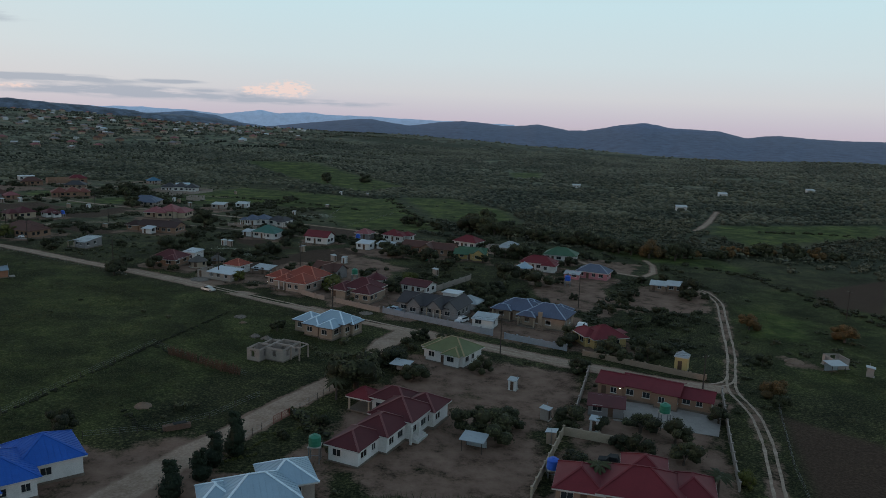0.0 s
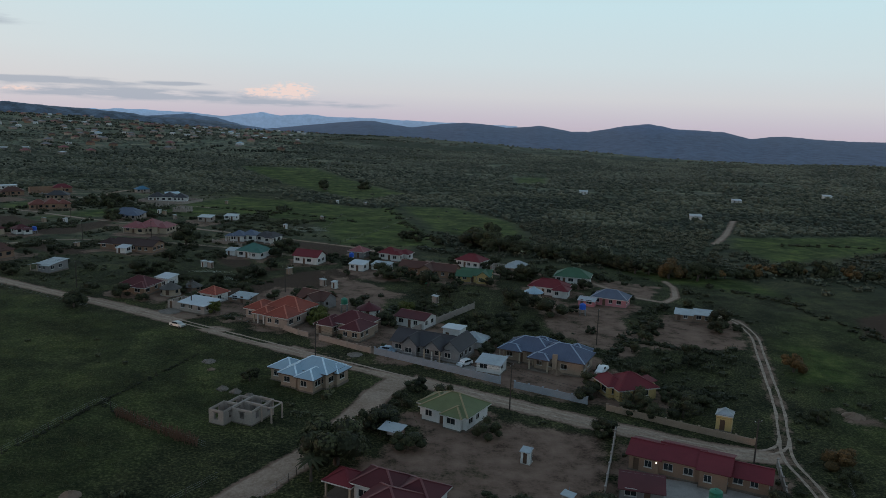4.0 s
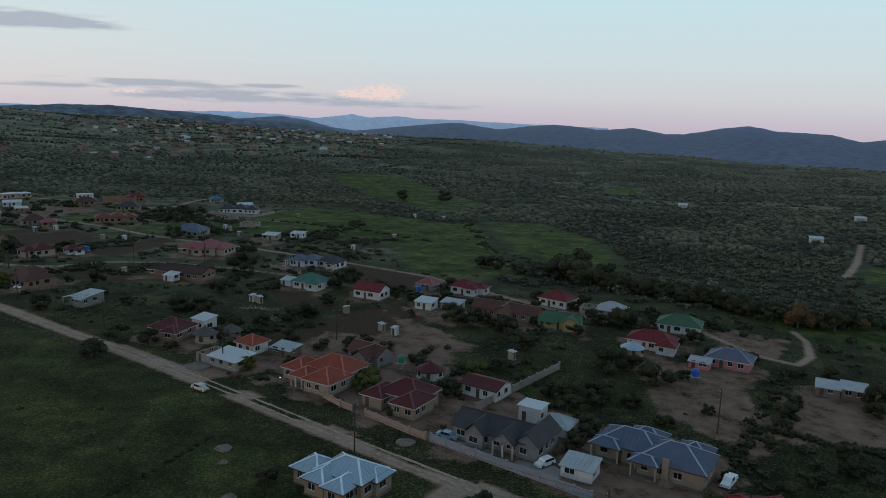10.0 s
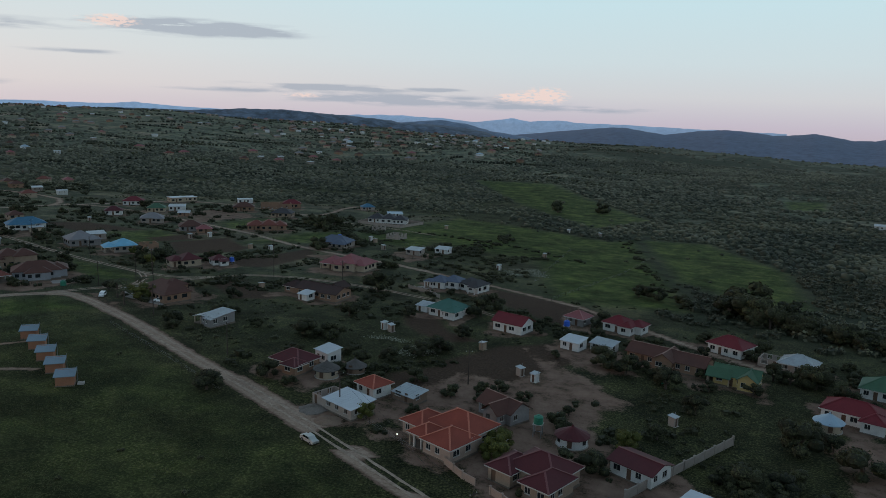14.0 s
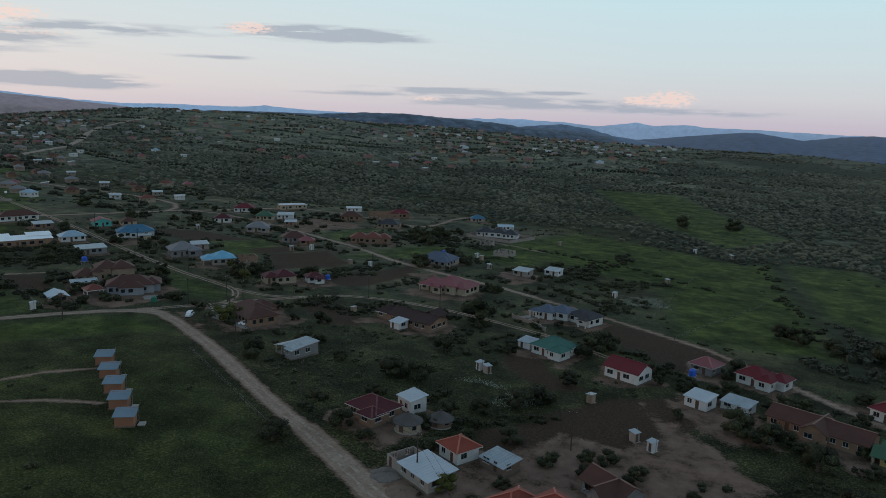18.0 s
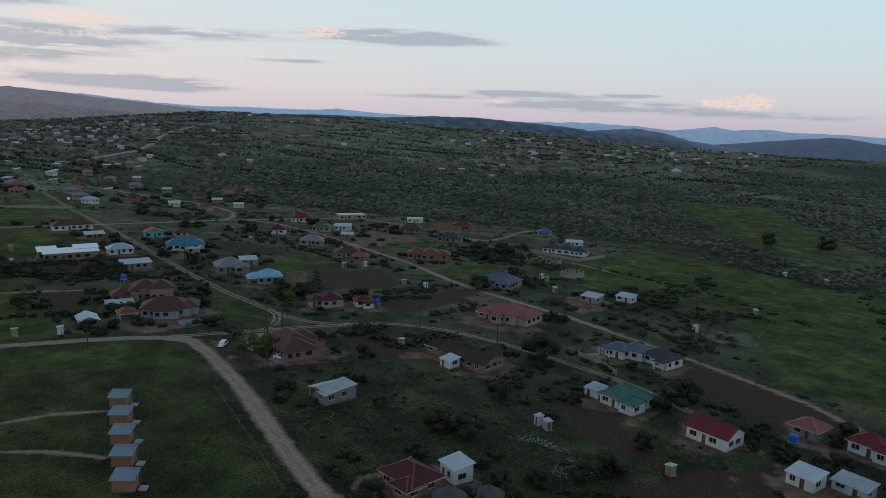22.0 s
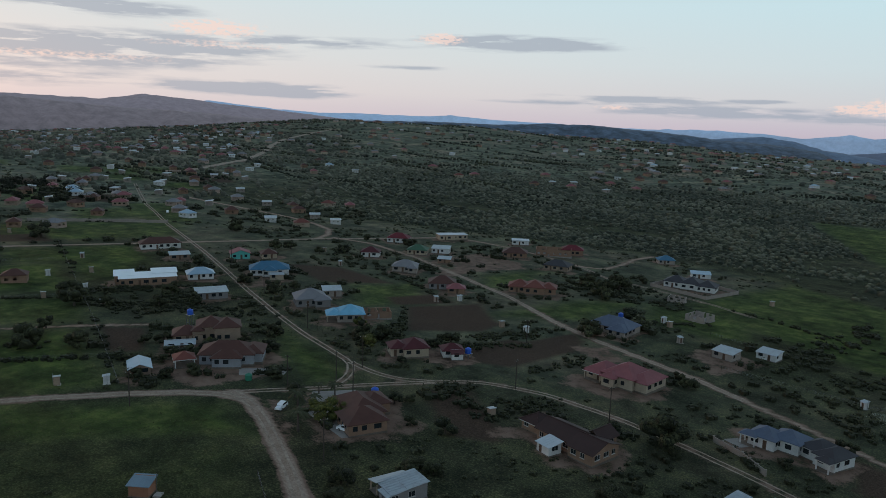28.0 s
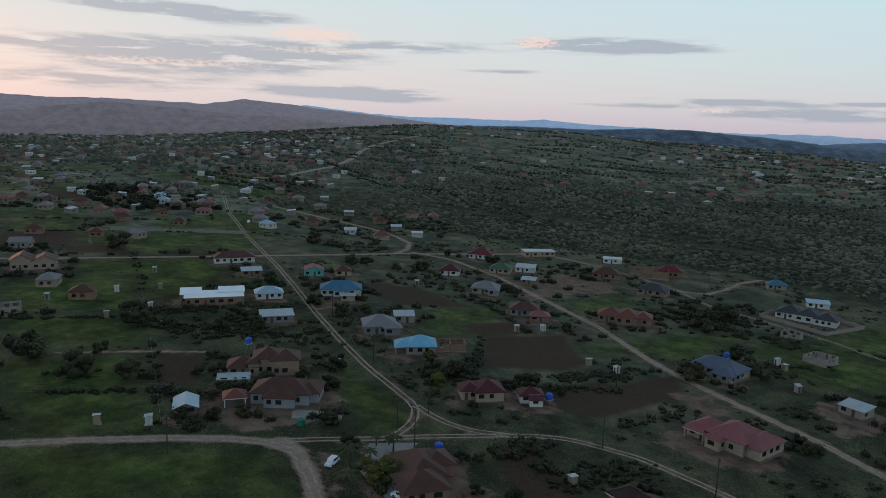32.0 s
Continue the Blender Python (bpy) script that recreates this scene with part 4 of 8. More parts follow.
for key, col_ in (("roof_orange", (0.42, 0.12, 0.07)), ("roof_slate", (0.22, 0.25, 0.32)), ("roof_zinc", (0.62, 0.74, 0.82)), ("roof_grey", (0.30, 0.29, 0.30)), ("roof_maroon", (0.15, 0.045, 0.045)), ("roof_olive", (0.26, 0.20, 0.10)), ("roof_brown", (0.20, 0.10, 0.075)), ("roof_pink", (0.32, 0.13, 0.13)), ("roof_bluegrey", (0.26, 0.32, 0.42))):
    M[key + "_cap"] = plain(key[5:] + "_ridge_caps", col_, 0.6, bump=0.0)


def house(name, label, x, y, yaw, wings, roof="red", wall="white", hgt=2.8, rise=None, over=0.55, trim="trim", win="trim", columns=(), steps=False, seed=0, base=0.18, glazed=True, blind=0.0, category="house", group="", k=(1.0, 1.0)):
    """A house of rectangular wings (x0, y0, w, d, roof kind, extra height[, ridge axis]); y0 = 0 is the front."""
    rng = random.Random(seed * 7 + int(abs(x) * 3 + abs(y)))
    far = math.hypot(x + 40, y - 150) > 190
    wings = [(g[0] * k[0], g[1] * k[1], g[2] * k[0], g[3] * k[1], *g[4:]) for g in wings]
    hgt, columns = hgt * 0.93, [(c[0] * k[0], c[1] * k[1], c[2]) for c in columns]
    th = thing(name, label, category, x, y, gz(x, y), yaw, group)
    HOUSES.append((x, y, yaw, wings))
    foot = Build()
    for wg in wings:
        foot.box(wg[0] - 0.12, wg[1] - 0.12, -1.4, wg[0] + wg[2] + 0.12, wg[1] + wg[3] + 0.12, base)
    part("plinth", foot, M["plinth"], th)
    door_done = False
    for wi, wg in enumerate(wings):
        x0, y0, w, d, kind, up = wg[:6]
        ax = wg[6] if len(wg) > 6 else None
        H = hgt + up
        bd = Build()
        gl = []
        if kind != "open":
            for side, length in (("s", w), ("e", d), ("n", w), ("w", d)):
                pl0 = place_for(side, x0, y0, w, d)
                pl = lambda a, o, z, pl0=pl0: (pl0(a, o, z)[0], pl0(a, o, z)[1], pl0(a, o, z)[2] + base)
                inset = 0.0 if side in "sn" else 0.2
                holes, wins, at = [], [], 0.7 + inset
                storeys = 2 if H > 4.6 else 1
                while at + 1.3 < length - 0.5 - inset:
                    ww = rng.choice((1.2, 1.5, 1.8)) if length > 3 else 0.8
                    if at + ww > length - 0.5 - inset:
                        break
                    if rng.random() < blind:
                        at += ww + 1.0
                        continue
                    if side == "s" and not door_done and at > length * 0.25 - 0.6 and wi == 0:
                        holes.append((at, at + 0.95, 0.0, 2.05))
                        dr = Build()
                        fitted(dr, pl, at + 0.03, at + 0.92, 0.07, 0.12, 0.0, 2.03)
                        part("door", dr, M["wood"], th)
                        door_done = True
                        at += 0.95 + rng.uniform(0.7, 1.1)
                        continue
                    holes.append((at, at + ww, 0.85, 2.05))
                    wins.append((at, at + ww, 0.85, 2.05))
                    at += ww + rng.uniform(0.9, 1.9)
                wall_run(bd, length - (0.0 if side in "sn" else 0.4), H, 0.2, [(a0 - inset, a1 - inset, z0, z1) for a0, a1, z0, z1 in holes], (lambda a, o, z, pl=pl, inset=inset: pl(a + inset, o, z)))
                for q in wins:
                    window_in(th, pl, *q, win, glazed, far)
                    if storeys == 2:
                        window_in(th, (lambda a, o, z, pl=pl: pl(a, o - 0.08, z)), q[0], q[1], q[2] + 2.75, q[3] + 2.75, win, glazed, far)
        rs = rise if rise else min(w, d) * 0.27 + 0.3
        if kind in ("shed", "shedx", "flat"):
            rs = 0.7 if kind != "flat" else 0.15
        rf = None
        if kind == "open":
            rf, gl = roof_over(th, "hip" if ax is None else ax, x0, y0, w, d, H + base, 0.35, rs, "roof_" + roof, trim, caps_on=not far)
            for cx_, cy_ in ((x0 + 0.15, y0 + 0.15), (x0 + w - 0.15, y0 + 0.15), (x0 + 0.15, y0 + d - 0.15), (x0 + w - 0.15, y0 + d - 0.15)):
                part("column", Build().box(cx_ - 0.14, cy_ - 0.14, base, cx_ + 0.14, cy_ + 0.14, H + base - 0.02), M["wall_cream" if wall != "white" else "wall_white"], th)
        elif kind != "none":
            rf, gl = roof_over(th, kind, x0, y0, w, d, H + base, over if kind in ("hip", "gable") else 0.35, rs, "roof_" + roof, "" if far else trim, axis_=ax, caps_on=not far)
            if kind in ("shed", "shedx"):
                # walls reach up to the sloping roof
                if kind == "shed":
                    bd.box(x0, y0 + d - 0.2, H + base, x0 + w, y0 + d, H + base + rs * 0.9)
                    for xa in (x0, x0 + w - 0.2):
                        n = len(bd.v)
                        bd.v += [(xa, y0, H + base), (xa, y0 + d, H + base), (xa, y0 + d, H + base + rs * 0.85), (xa + 0.2, y0, H + base), (xa + 0.2, y0 + d, H + base), (xa + 0.2, y0 + d, H + base + rs * 0.85)]
                        bd.f += [(n, n + 2, n + 1), (n + 3, n + 4, n + 5), (n, n + 3, n + 5, n + 2), (n + 1, n + 2, n + 5, n + 4)]
        for a, c, top, tk, dirn in gl:
            n = len(bd.v)
            sh = (tk, 0, 0) if dirn == "x" else (0, tk, 0)
            bd.v += [a, c, top] + [(p[0] + sh[0], p[1] + sh[1], p[2]) for p in (a, c, top)]
            bd.f += [(n, n + 1, n + 2), (n + 5, n + 4, n + 3), (n, n + 3, n + 4, n + 1), (n + 1, n + 4, n + 5, n + 2), (n + 2, n + 5, n + 3, n)]
        if bd.v:
            part("wall", bd, M["wall_" + wall], th)
    for cx_, cy_, hc in columns:
        part("column", Build().box(cx_ - 0.16, cy_ - 0.16, 0, cx_ + 0.16, cy_ + 0.16, hc), M["trim"], th)
    if steps:
        for k in range(3):
            part("step", Build().box(wings[0][2] * 0.3, -0.3 - 0.35 * (3 - k), -0.3, wings[0][2] * 0.3 + 2.4, -0.3 - 0.35 * (2 - k), base * (k + 1) / 3 - 0.01), M["trim"], th)
    return th


def shell(name, label, x, y, yaw, w, d, rooms, wall="block", hgt=2.6, category="house shell", seed=1):
    """Roofless walls with openings and inner partitions; rooms: (x of a partition) and (y of a partition) fractions."""
    rng = random.Random(seed)
    th = thing(name, label, category, x, y, gz(x, y), yaw)
    part("floor_slab", Build().box(-0.2, -0.2, -1.2, w + 0.2, d + 0.2, 0.1), M["slab"], th)
    for side, length in (("s", w), ("e", d), ("n", w), ("w", d)):
        pl = place_for(side, 0, 0, w, d)
        at, holes = 1.0, []
        while at + 1.6 < length - 0.6:
            low = 0.0 if rng.random() < 0.2 else 0.9
            holes.append((at, at + (0.9 if low == 0 else 1.4), low, 2.1))
            at += rng.uniform(2.3, 3.4)
        bd = Build()
        inset = 0.0 if side in "sn" else 0.2
        wall_run(bd, length - 2 * inset, hgt + rng.uniform(-0.25, 0.1), 0.2, [(a0 - inset, a1 - inset, z0, z1) for a0, a1, z0, z1 in holes], lambda a, o, z: pl(a + inset, o, z + 0.1))
        part("wall", bd, M["wall_" + wall], th)
    for fx, fy0, fy1 in rooms.get("x", ()):
        bd = Build()
        wall_run(bd, (fy1 - fy0) * d - 0.42, hgt - 0.1, 0.15, [((fy1 - fy0) * d * 0.4, (fy1 - fy0) * d * 0.4 + 0.9, 0, 2.1)], lambda a, o, z: (fx * w - o, fy0 * d + 0.21 + a, z + 0.1))
        part("partition", bd, M["wall_" + wall], th)
    for fy, fx0, fx1 in rooms.get("y", ()):
        bd = Build()
        wall_run(bd, (fx1 - fx0) * w - 0.42, hgt - 0.1, 0.15, [((fx1 - fx0) * w * 0.5, (fx1 - fx0) * w * 0.5 + 0.9, 0, 2.1)], lambda a, o, z: (fx0 * w + 0.21 + a, fy * d + o, z + 0.1))
        part("partition", bd, M["wall_" + wall], th)
    return th


def rondavel(label, x, y, r, roof, wall, hgt=2.2, rise=1.6):
    th = thing("rondavel", label, "hut", x, y, gz(x, y), 20)
    part("plinth", Build().lathe(((r + 0.25, -0.8), (r + 0.25, 0.12)), 20), M["concrete"], th)
    part("wall", Build().lathe(((r, 0.12), (r, hgt)), 20), M["wall_" + wall], th)
    bd, k = Build(), 14
    ro = r + 0.55
    for i in range(k):
        a0, a1 = 2 * math.pi * i / k, 2 * math.pi * (i + 1) / k
        bd.slab(((ro * math.cos(a0), ro * math.sin(a0), hgt - 0.15), (ro * math.cos(a1), ro * math.sin(a1), hgt - 0.15), (0.05 * math.cos(a1), 0.05 * math.sin(a1), hgt + rise), (0.05 * math.cos(a0), 0.05 * math.sin(a0), hgt + rise)), 0.12)
    rf = part("roof", bd, M[roof], th)
    part("finial", Build().lathe(((0.22, hgt + rise - 0.1), (0.25, hgt + rise + 0.12), (0.05, hgt + rise + 0.3)), 10), M[roof], rf)
    for a in (200, 250, 310):
        c, s = math.cos(radians(a)), math.sin(radians(a))
        bd = Build().beam((c * (r + 0.02) - s * 0.45, s * (r + 0.02) + c * 0.45, 1.35), (c * (r + 0.02) + s * 0.45, s * (r + 0.02) - c * 0.45, 1.35), 0.08, 0.9 if a != 250 else 1.9)
        part("window" if a != 250 else "door", bd, M["glass" if a != 250 else "wood"], th)
    return th

# front row and the plots south of the road
house("house", "white house with a bright blue hip roof", -62, 87, 38, [(0, 0, 11, 10, "hip", 0), (9, 3.5, 8.5, 9, "hip", 0), (1.5, -2.2, 4.5, 3, "hip", 0)], "blue", "white", 3.0, seed=1)
house("house", "long white house with dark red stepped hip roofs", -16.6, 109.2, -25, [(0.0, 0, 6.6, 8, "hip", 0), (0.8, 7, 7.6, 8, "hip", 0.2), (0.2, 14, 9.5, 8.5, "hip", 0.5), (3.5, 21, 7.5, 6.5, "hip", 0.2), (-4.6, 21.6, 8.2, 5.8, "hip", 0.3)], "maroon", "white", 2.9, columns=((10.6, 12.5, 2.9), (10.6, 15.5, 2.9)), seed=2, k=(0.8, 0.9))
for k_ in range(5):
    part("step", Build().box(7.55 + 0.34 * k_, 12.4, -0.2, 7.89 + 0.34 * k_, 16.0, 0.95 - 0.19 * k_), M["trim"], [o for o in scene.objects if o.name.startswith("house") and o.parent is None][-1])
# redder than the house's maroon roof: sunlight put into the sheet colour
house("garden_pavilion", "open porch with red hip roof and orange lit columns", -16.2, 129.6, -25, [(0, 0, 4.4, 4.4, "open", 0)], "red", "cream", 2.7, category="porch")
house("house", "half finished house with pale metal hip roofs", -27, 88.6, 22, [(0, 0, 13, 10, "hip", 0), (8, 5, 9, 9, "hip", 0), (-3, 3, 5, 6, "hip", 0)], "zinc", "block", 2.9, seed=3, k=(0.75, 0.75))
house("house", "house under a faded red and brown tiled roof", 17.6, 101.0, -14, [(0, -2, 8, 9, "hip", 0), (7.5, -2, 14, 10, "hip", 0.2), (11.5, 6, 7.5, 7.5, "hip", 0.1), (20, 1, 7, 8, "hip", 0)], "red", "brick", 2.8, seed=4, k=(0.8, 0.88))
house("house", "long face brick house with dark red sheet roof", 31.9, 143.8, -26, [(0, 0, 4.8, 7, "gable", 0, "x"), (4.8, 0.5, 6.4, 7.2, "gable", 0.15, "x"), (11.2, -0.5, 4.2, 7.8, "gable", 0.25, "x"), (15.4, 1.4, 6, 5.4, "gable", -0.5, "x")], "crimson", "brick", 2.8, rise=1.3, trim="", seed=5)
house("outbuilding", "low maroon roofed store with grey doors", 28.0, 132.9, -14, [(0, 0, 6.4, 4.5, "shed", -0.4)], "maroon", "grey", 2.5, seed=6, category="shed")
# the roof is green; the sun's ochre is mixed into its olive colour
house("house", "white bungalow with faded green and ochre hip roof", -3.0, 160.0, -31, [(0, 0, 9.6, 8.0, "hip", 0), (-1.4, 1.6, 5, 5.6, "hip", -0.15), (5.2, -0.9, 3.6, 4, "hip", -0.1)], "olive", "white", 2.8, seed=7)
house("house", "tan plastered house with pale blue metal roofs", -35.8, 175.6, -25, [(0, 2.0, 6.5, 7, "hip", 0), (5.0, -0.5, 4.8, 8, "hip", 0.1), (5.5, 3.2, 11, 8.5, "hip", 0.5), (10.6, -1.2, 4.6, 7.5, "hip", 0.1), (13.5, 7, 4, 5.5, "hip", 0)], "zinc", "tan", 2.8, trim="dark_trim", seed=8, k=(0.8, 0.74))


def room_shell(label, x, y, yaw, rooms, posts, wall="block", hgt=2.6, seed=1):
    """Roofless walls round each room (x0, y0, w, d), and a frame of beams on posts for a porch."""
    rng = random.Random(seed)
    th = thing("unfinished_house", label, "house shell", x, y, gz(x, y), yaw)
    for x0, y0, w, d in rooms:
        part("floor_slab", Build().box(x0 - 0.05, y0 - 0.05, -1.0, x0 + w + 0.05, y0 + d + 0.05, 0.08), M["plinth"], th)
        for side, length in (("s", w), ("e", d), ("n", w), ("w", d)):
            pl, ins = place_for(side, x0, y0, w, d), 0.0 if side in "sn" else 0.18
            mid = (length - 2 * ins) / 2
            low = 0.0 if side in "nw" else 0.75
            bd = Build()
            wall_run(bd, length - 2 * ins, hgt, 0.18, [(mid - 0.5, mid + 0.5, low, 2.05)], lambda a, o, z, pl=pl, ins=ins: pl(a + ins, o, z + 0.08))
            ob = part("wall", bd, M["wall_" + wall], th)
            lintel = Build()
            fitted(lintel, pl, mid + ins - 0.75, mid + ins + 0.75, -0.02, 0.2, 2.13, 2.28)
            part("lintel", lintel, M["plinth"], ob)
    for px, py in posts:
        part("porch_column", Build().lathe(((0.2, -0.3), (0.17, 0.3), (0.15, 2.4), (0.2, 2.55)), 10, px, py), M["wall_beige"], th)
    for (ax, ay), (bx_, by_) in zip(posts, posts[1:]):
        part("ring_beam", Build().beam((ax, ay, 2.65), (bx_, by_, 2.65), 0.2, 0.2), M["wall_" + wall], th)
    return th


room_shell("roofless grey block house shell in long grass", -40.9, 153.4, -22, ((0, 0.2, 3.2, 4.2), (0.9, 4.4, 2.3, 3.6), (3.2, 2.4, 4.4, 3.5), (3.2, 5.9, 4.4, 3.2)), ((7.7, 8.6), (9.9, 8.4), (9.8, 5.2), (7.7, 5.2)))

house("house", "grey plastered house with charcoal roof and arched gable porches", -12.2, 198.2, -24, [(0, 1.6, 14.6, 8.2, "gable", 0, "x"), (3.4, 0.2, 3.6, 4, "gable", 0, "y"), (9.4, -0.8, 4.2, 4.6, "open", 0.1, "gable"), (13.2, 1.2, 4.2, 9.6, "gable", 0.1, "y")], "charcoal", "grey", 2.9, rise=2.2, steps=True, columns=((11.5, -0.65, 2.6),), seed=9)
house("garage", "white flat walled garage with grey tin roof", 8.2, 188.4, -22, [(0, 0, 5.5, 4.6, "shed", -0.2)], "tin", "white", 2.5, seed=10, category="garage")
house("house", "unfinished tan house with slate blue sheet roofs", 14.4, 197.2, -25, [(0, 1.3, 11.2, 7.6, "hip", 0.2), (8.4, -1.3, 11.4, 8.6, "hip", 0.25), (-0.6, -0.2, 5.2, 3.2, "open", 0.2), (7.6, -2.8, 4.6, 2.8, "open", 0.1), (4.2, 6.4, 6.0, 4.6, "hip", 0.35), (13.6, 4.6, 5.2, 5.0, "hip", 0.4)], "bluegrey", "tan", 2.9, trim="dark_trim", glazed=False, seed=11)
part("chimney", Build().box(12.9, -2.0, 0, 14.0, -1.5, 4.3), M["wall_tan"], [o for o in scene.objects if o.name.startswith("house") and o.parent is None][-1])
house("house", "yellow house with bright red hip roof behind a wall", 36.9, 173.6, 18, [(0, 0, 8.6, 7.6, "hip", 0), (-1.2, 2.2, 4, 6.4, "hip", 0.15), (7.2, 3.2, 3.2, 3.2, "shedx", -0.5)], "red", "yellow", 2.7, seed=12)
house("house", "large house with orange tiled hip roofs and columned porch", -52.8, 222.6, -24, [(0, 0.4, 5.4, 7, "hip", 0), (4.6, 3.0, 10.6, 8.2, "hip", 0.45), (4.8, -2.6, 4.6, 5.4, "open", 0), (9.0, -3.0, 6.8, 7.6, "hip", 0.1)], "orange", "beige", 2.9, columns=((6.2, -2.45, 2.7), (8.0, -2.45, 2.7)), seed=13)
house("house", "brick house with dark maroon hip roofs", -31.8, 211.4, -24, [(0, 0, 4.8, 7.4, "hip", 0), (2.6, 2.2, 9.6, 8, "hip", 0.5), (7.8, -0.8, 5.4, 7.5, "hip", 0.1)], "maroon", "tan", 2.8, seed=14)
rondavel("round white hut with maroon conical roof", -20.6, 232.4, 3.0, "roof_maroon", "white")
house("house", "unfinished grey house with brown gabled roof", -42.5, 238.5, -30, [(0, 1.5, 10.5, 6.5, "gable", 0, "x"), (4.6, -1.6, 4.4, 6, "gable", 0, "y")], "brown", "grey", 2.7, rise=2.0, glazed=False, seed=15, k=(0.9, 0.85))
house("outbuilding", "white walled outbuilding with dark roof", -12.2, 223.2, -28, [(0, 0, 8.5, 6.5, "gable", 0)], "maroon", "white", 2.7, rise=1.2, seed=16)
house("outbuilding", "small white flat roofed tower room", 0.4, 211.5, -24, [(0, 0, 4.6, 4.0, "flat", 0.7)], "whitetin", "white", 2.6, seed=17)
house("outbuilding", "small hut with striped metal hip roof", 4.6, 206.3, -24, [(0, 0, 5.6, 5.0, "hip", -0.3)], "tin", "white", 2.4, seed=18, category="hut")
# west of the orange house
house("house", "brick house with dark maroon hip roof among trees", -95.4, 244.0, -14, [(0, 0, 8.8, 7.0, "hip", 0), (5.0, -1.4, 4, 4, "hip", -0.2)], "maroon", "brick", 2.7, seed=19)
house("outbuilding", "white flat roofed block with dark windows", -88.6, 253.4, -25, [(0, 0, 5.0, 4.2, "shed", 0.6)], "whitetin", "white", 2.6, seed=20)
rondavel("round cream hut with grey thatch roof", -80.9, 244.8, 2.7, "roof_thatch", "cream")
rondavel("low round hut with old grey thatch", -76.4, 250.8, 2.4, "roof_thatch", "mud", 1.7)
house("house", "unfinished block house with pale tin roof", -75.8, 228.6, -25, [(0, 0, 4, 6.0, "none", -0.2), (4, 0, 9, 6.2, "shed", -0.2)], "whitetin", "block", 2.6, glazed=False, seed=21)
house("outbuilding", "small white house with red tiled hip roof", -69.8, 238.0, -25, [(0, 0, 5.6, 5.2, "hip", 0.1)], "orange", "white", 2.7, seed=22)
house("shed", "low shed of old grey tin sheets", -61.5, 238.9, -22, [(0, 0, 6.2, 4.4, "shed", -0.5)], "tin", "mud", 2.2, seed=23, category="shed")
house("house", "white and grey house with light tin roofs", -135.2, 267.2, -16, [(2.6, 0.4, 5.4, 7.6, "shed", 0.1), (0, 0, 2.9, 7.0, "open", -0.5, "shedx"), (5.2, -0.6, 3.0, 4.2, "shed", -0.15)], "tin", "grey", 2.6, rise=0.8, trim="", seed=24)
house("house", "brown roofed brick bungalow behind palms", -170.6, 288.4, -22, [(0, 0, 12.5, 8, "hip", 0), (9.4, -2.6, 8.2, 9.0, "hip", 0.1), (1, 5.0, 7, 6, "hip", 0)], "brown", "brick", 2.7, seed=25)
house("house", "two storey beige house with brown tiled roofs", -236.5, 283.5, 60, [(-1, 0, 9, 8, "hip", 0), (7, 1, 9, 9, "hip", 1.9), (5.2, -0.6, 3.4, 4, "hip", 1.2), (12.5, -0.8, 8.6, 9, "hip", 1.8)], "brown", "tan", 2.7, seed=26, k=(0.86, 0.86))
house("house", "grey blue house with brown maroon hip roofs", -215.4, 278.0, 48, [(0, 1.5, 14.5, 9.0, "hip", 0.2), (3.8, -0.8, 7.6, 5, "hip", 0), (11, 3.4, 5.6, 8, "hip", 0)], "brown", "bluegrey", 2.8, seed=27)
house("carport", "white posted carport with red tiled roof", -217.4, 272.4, 66, [(0, 0, 5.2, 5.0, "open", -0.2)], "terracotta", "white", 2.7, category="carport")
house("shed", "open shed with pale blue gabled tin roof", -218.6, 260.6, 66, [(0, 0, 5.0, 7.2, "gable", -0.3, "y")], "zinc", "mud", 2.4, rise=1.3, seed=28, trim="", category="shed")
house("shed", "long low tin lean to", -232, 277.5, 60, [(0, 0, 8, 3, "shed", -0.6)], "tin", "block", 2.4, seed=29, category="shed")
house("house", "long dark roofed brick house with side gables", -127.4, 311.6, -8, [(0, 0, 10.4, 8, "gable", 0.1, "x"), (10.0, -1.0, 6.6, 9, "gable", 0, "x"), (-6.4, 1.6, 5.2, 5.6, "hip", -0.3), (8.6, 6.4, 4.6, 5.4, "gable", 0, "y")], "chocolate", "brick", 2.7, rise=1.8, seed=30)
house("outbuilding", "small white outbuilding with pale roof", -124.0, 306.6, -15, [(0, 0, 4.0, 3.6, "shed", -0.3)], "whitetin", "white", 2.5, seed=31)
house("house", "sprawling cream house with dusty pink hip roofs", -143.4, 357.6, -4, [(0, 1.6, 6.8, 8.0, "hip", 0), (0.2, 0, 5.4, 2.2, "open", -0.1), (6.6, -0.8, 3.8, 5, "hip", 0.1), (5.6, 1.4, 9.6, 10.5, "hip", 0.55), (12.6, 2.6, 6.2, 10.4, "hip", 0)], "pink", "cream", 2.8, seed=32)
house("house", "white house with dark grey flat pitched roof", -93.2, 348.6, -6, [(0, 0, 6.2, 6.2, "hip", 0), (4.4, 2.2, 6.4, 6.2, "hip", 0.1), (-1.4, -1.2, 3.6, 2.6, "open", -0.1)], "slate", "white", 2.8, seed=33)
house("house", "white house with charcoal pyramid roofs", -82.4, 351.6, -20, [(0, 0, 5.6, 6.6, "hip", 0), (4.2, -1.2, 5.0, 7.4, "hip", 0.05), (6.2, -3.2, 3.2, 2.4, "open", -0.1)], "charcoal", "white", 2.8, seed=34)
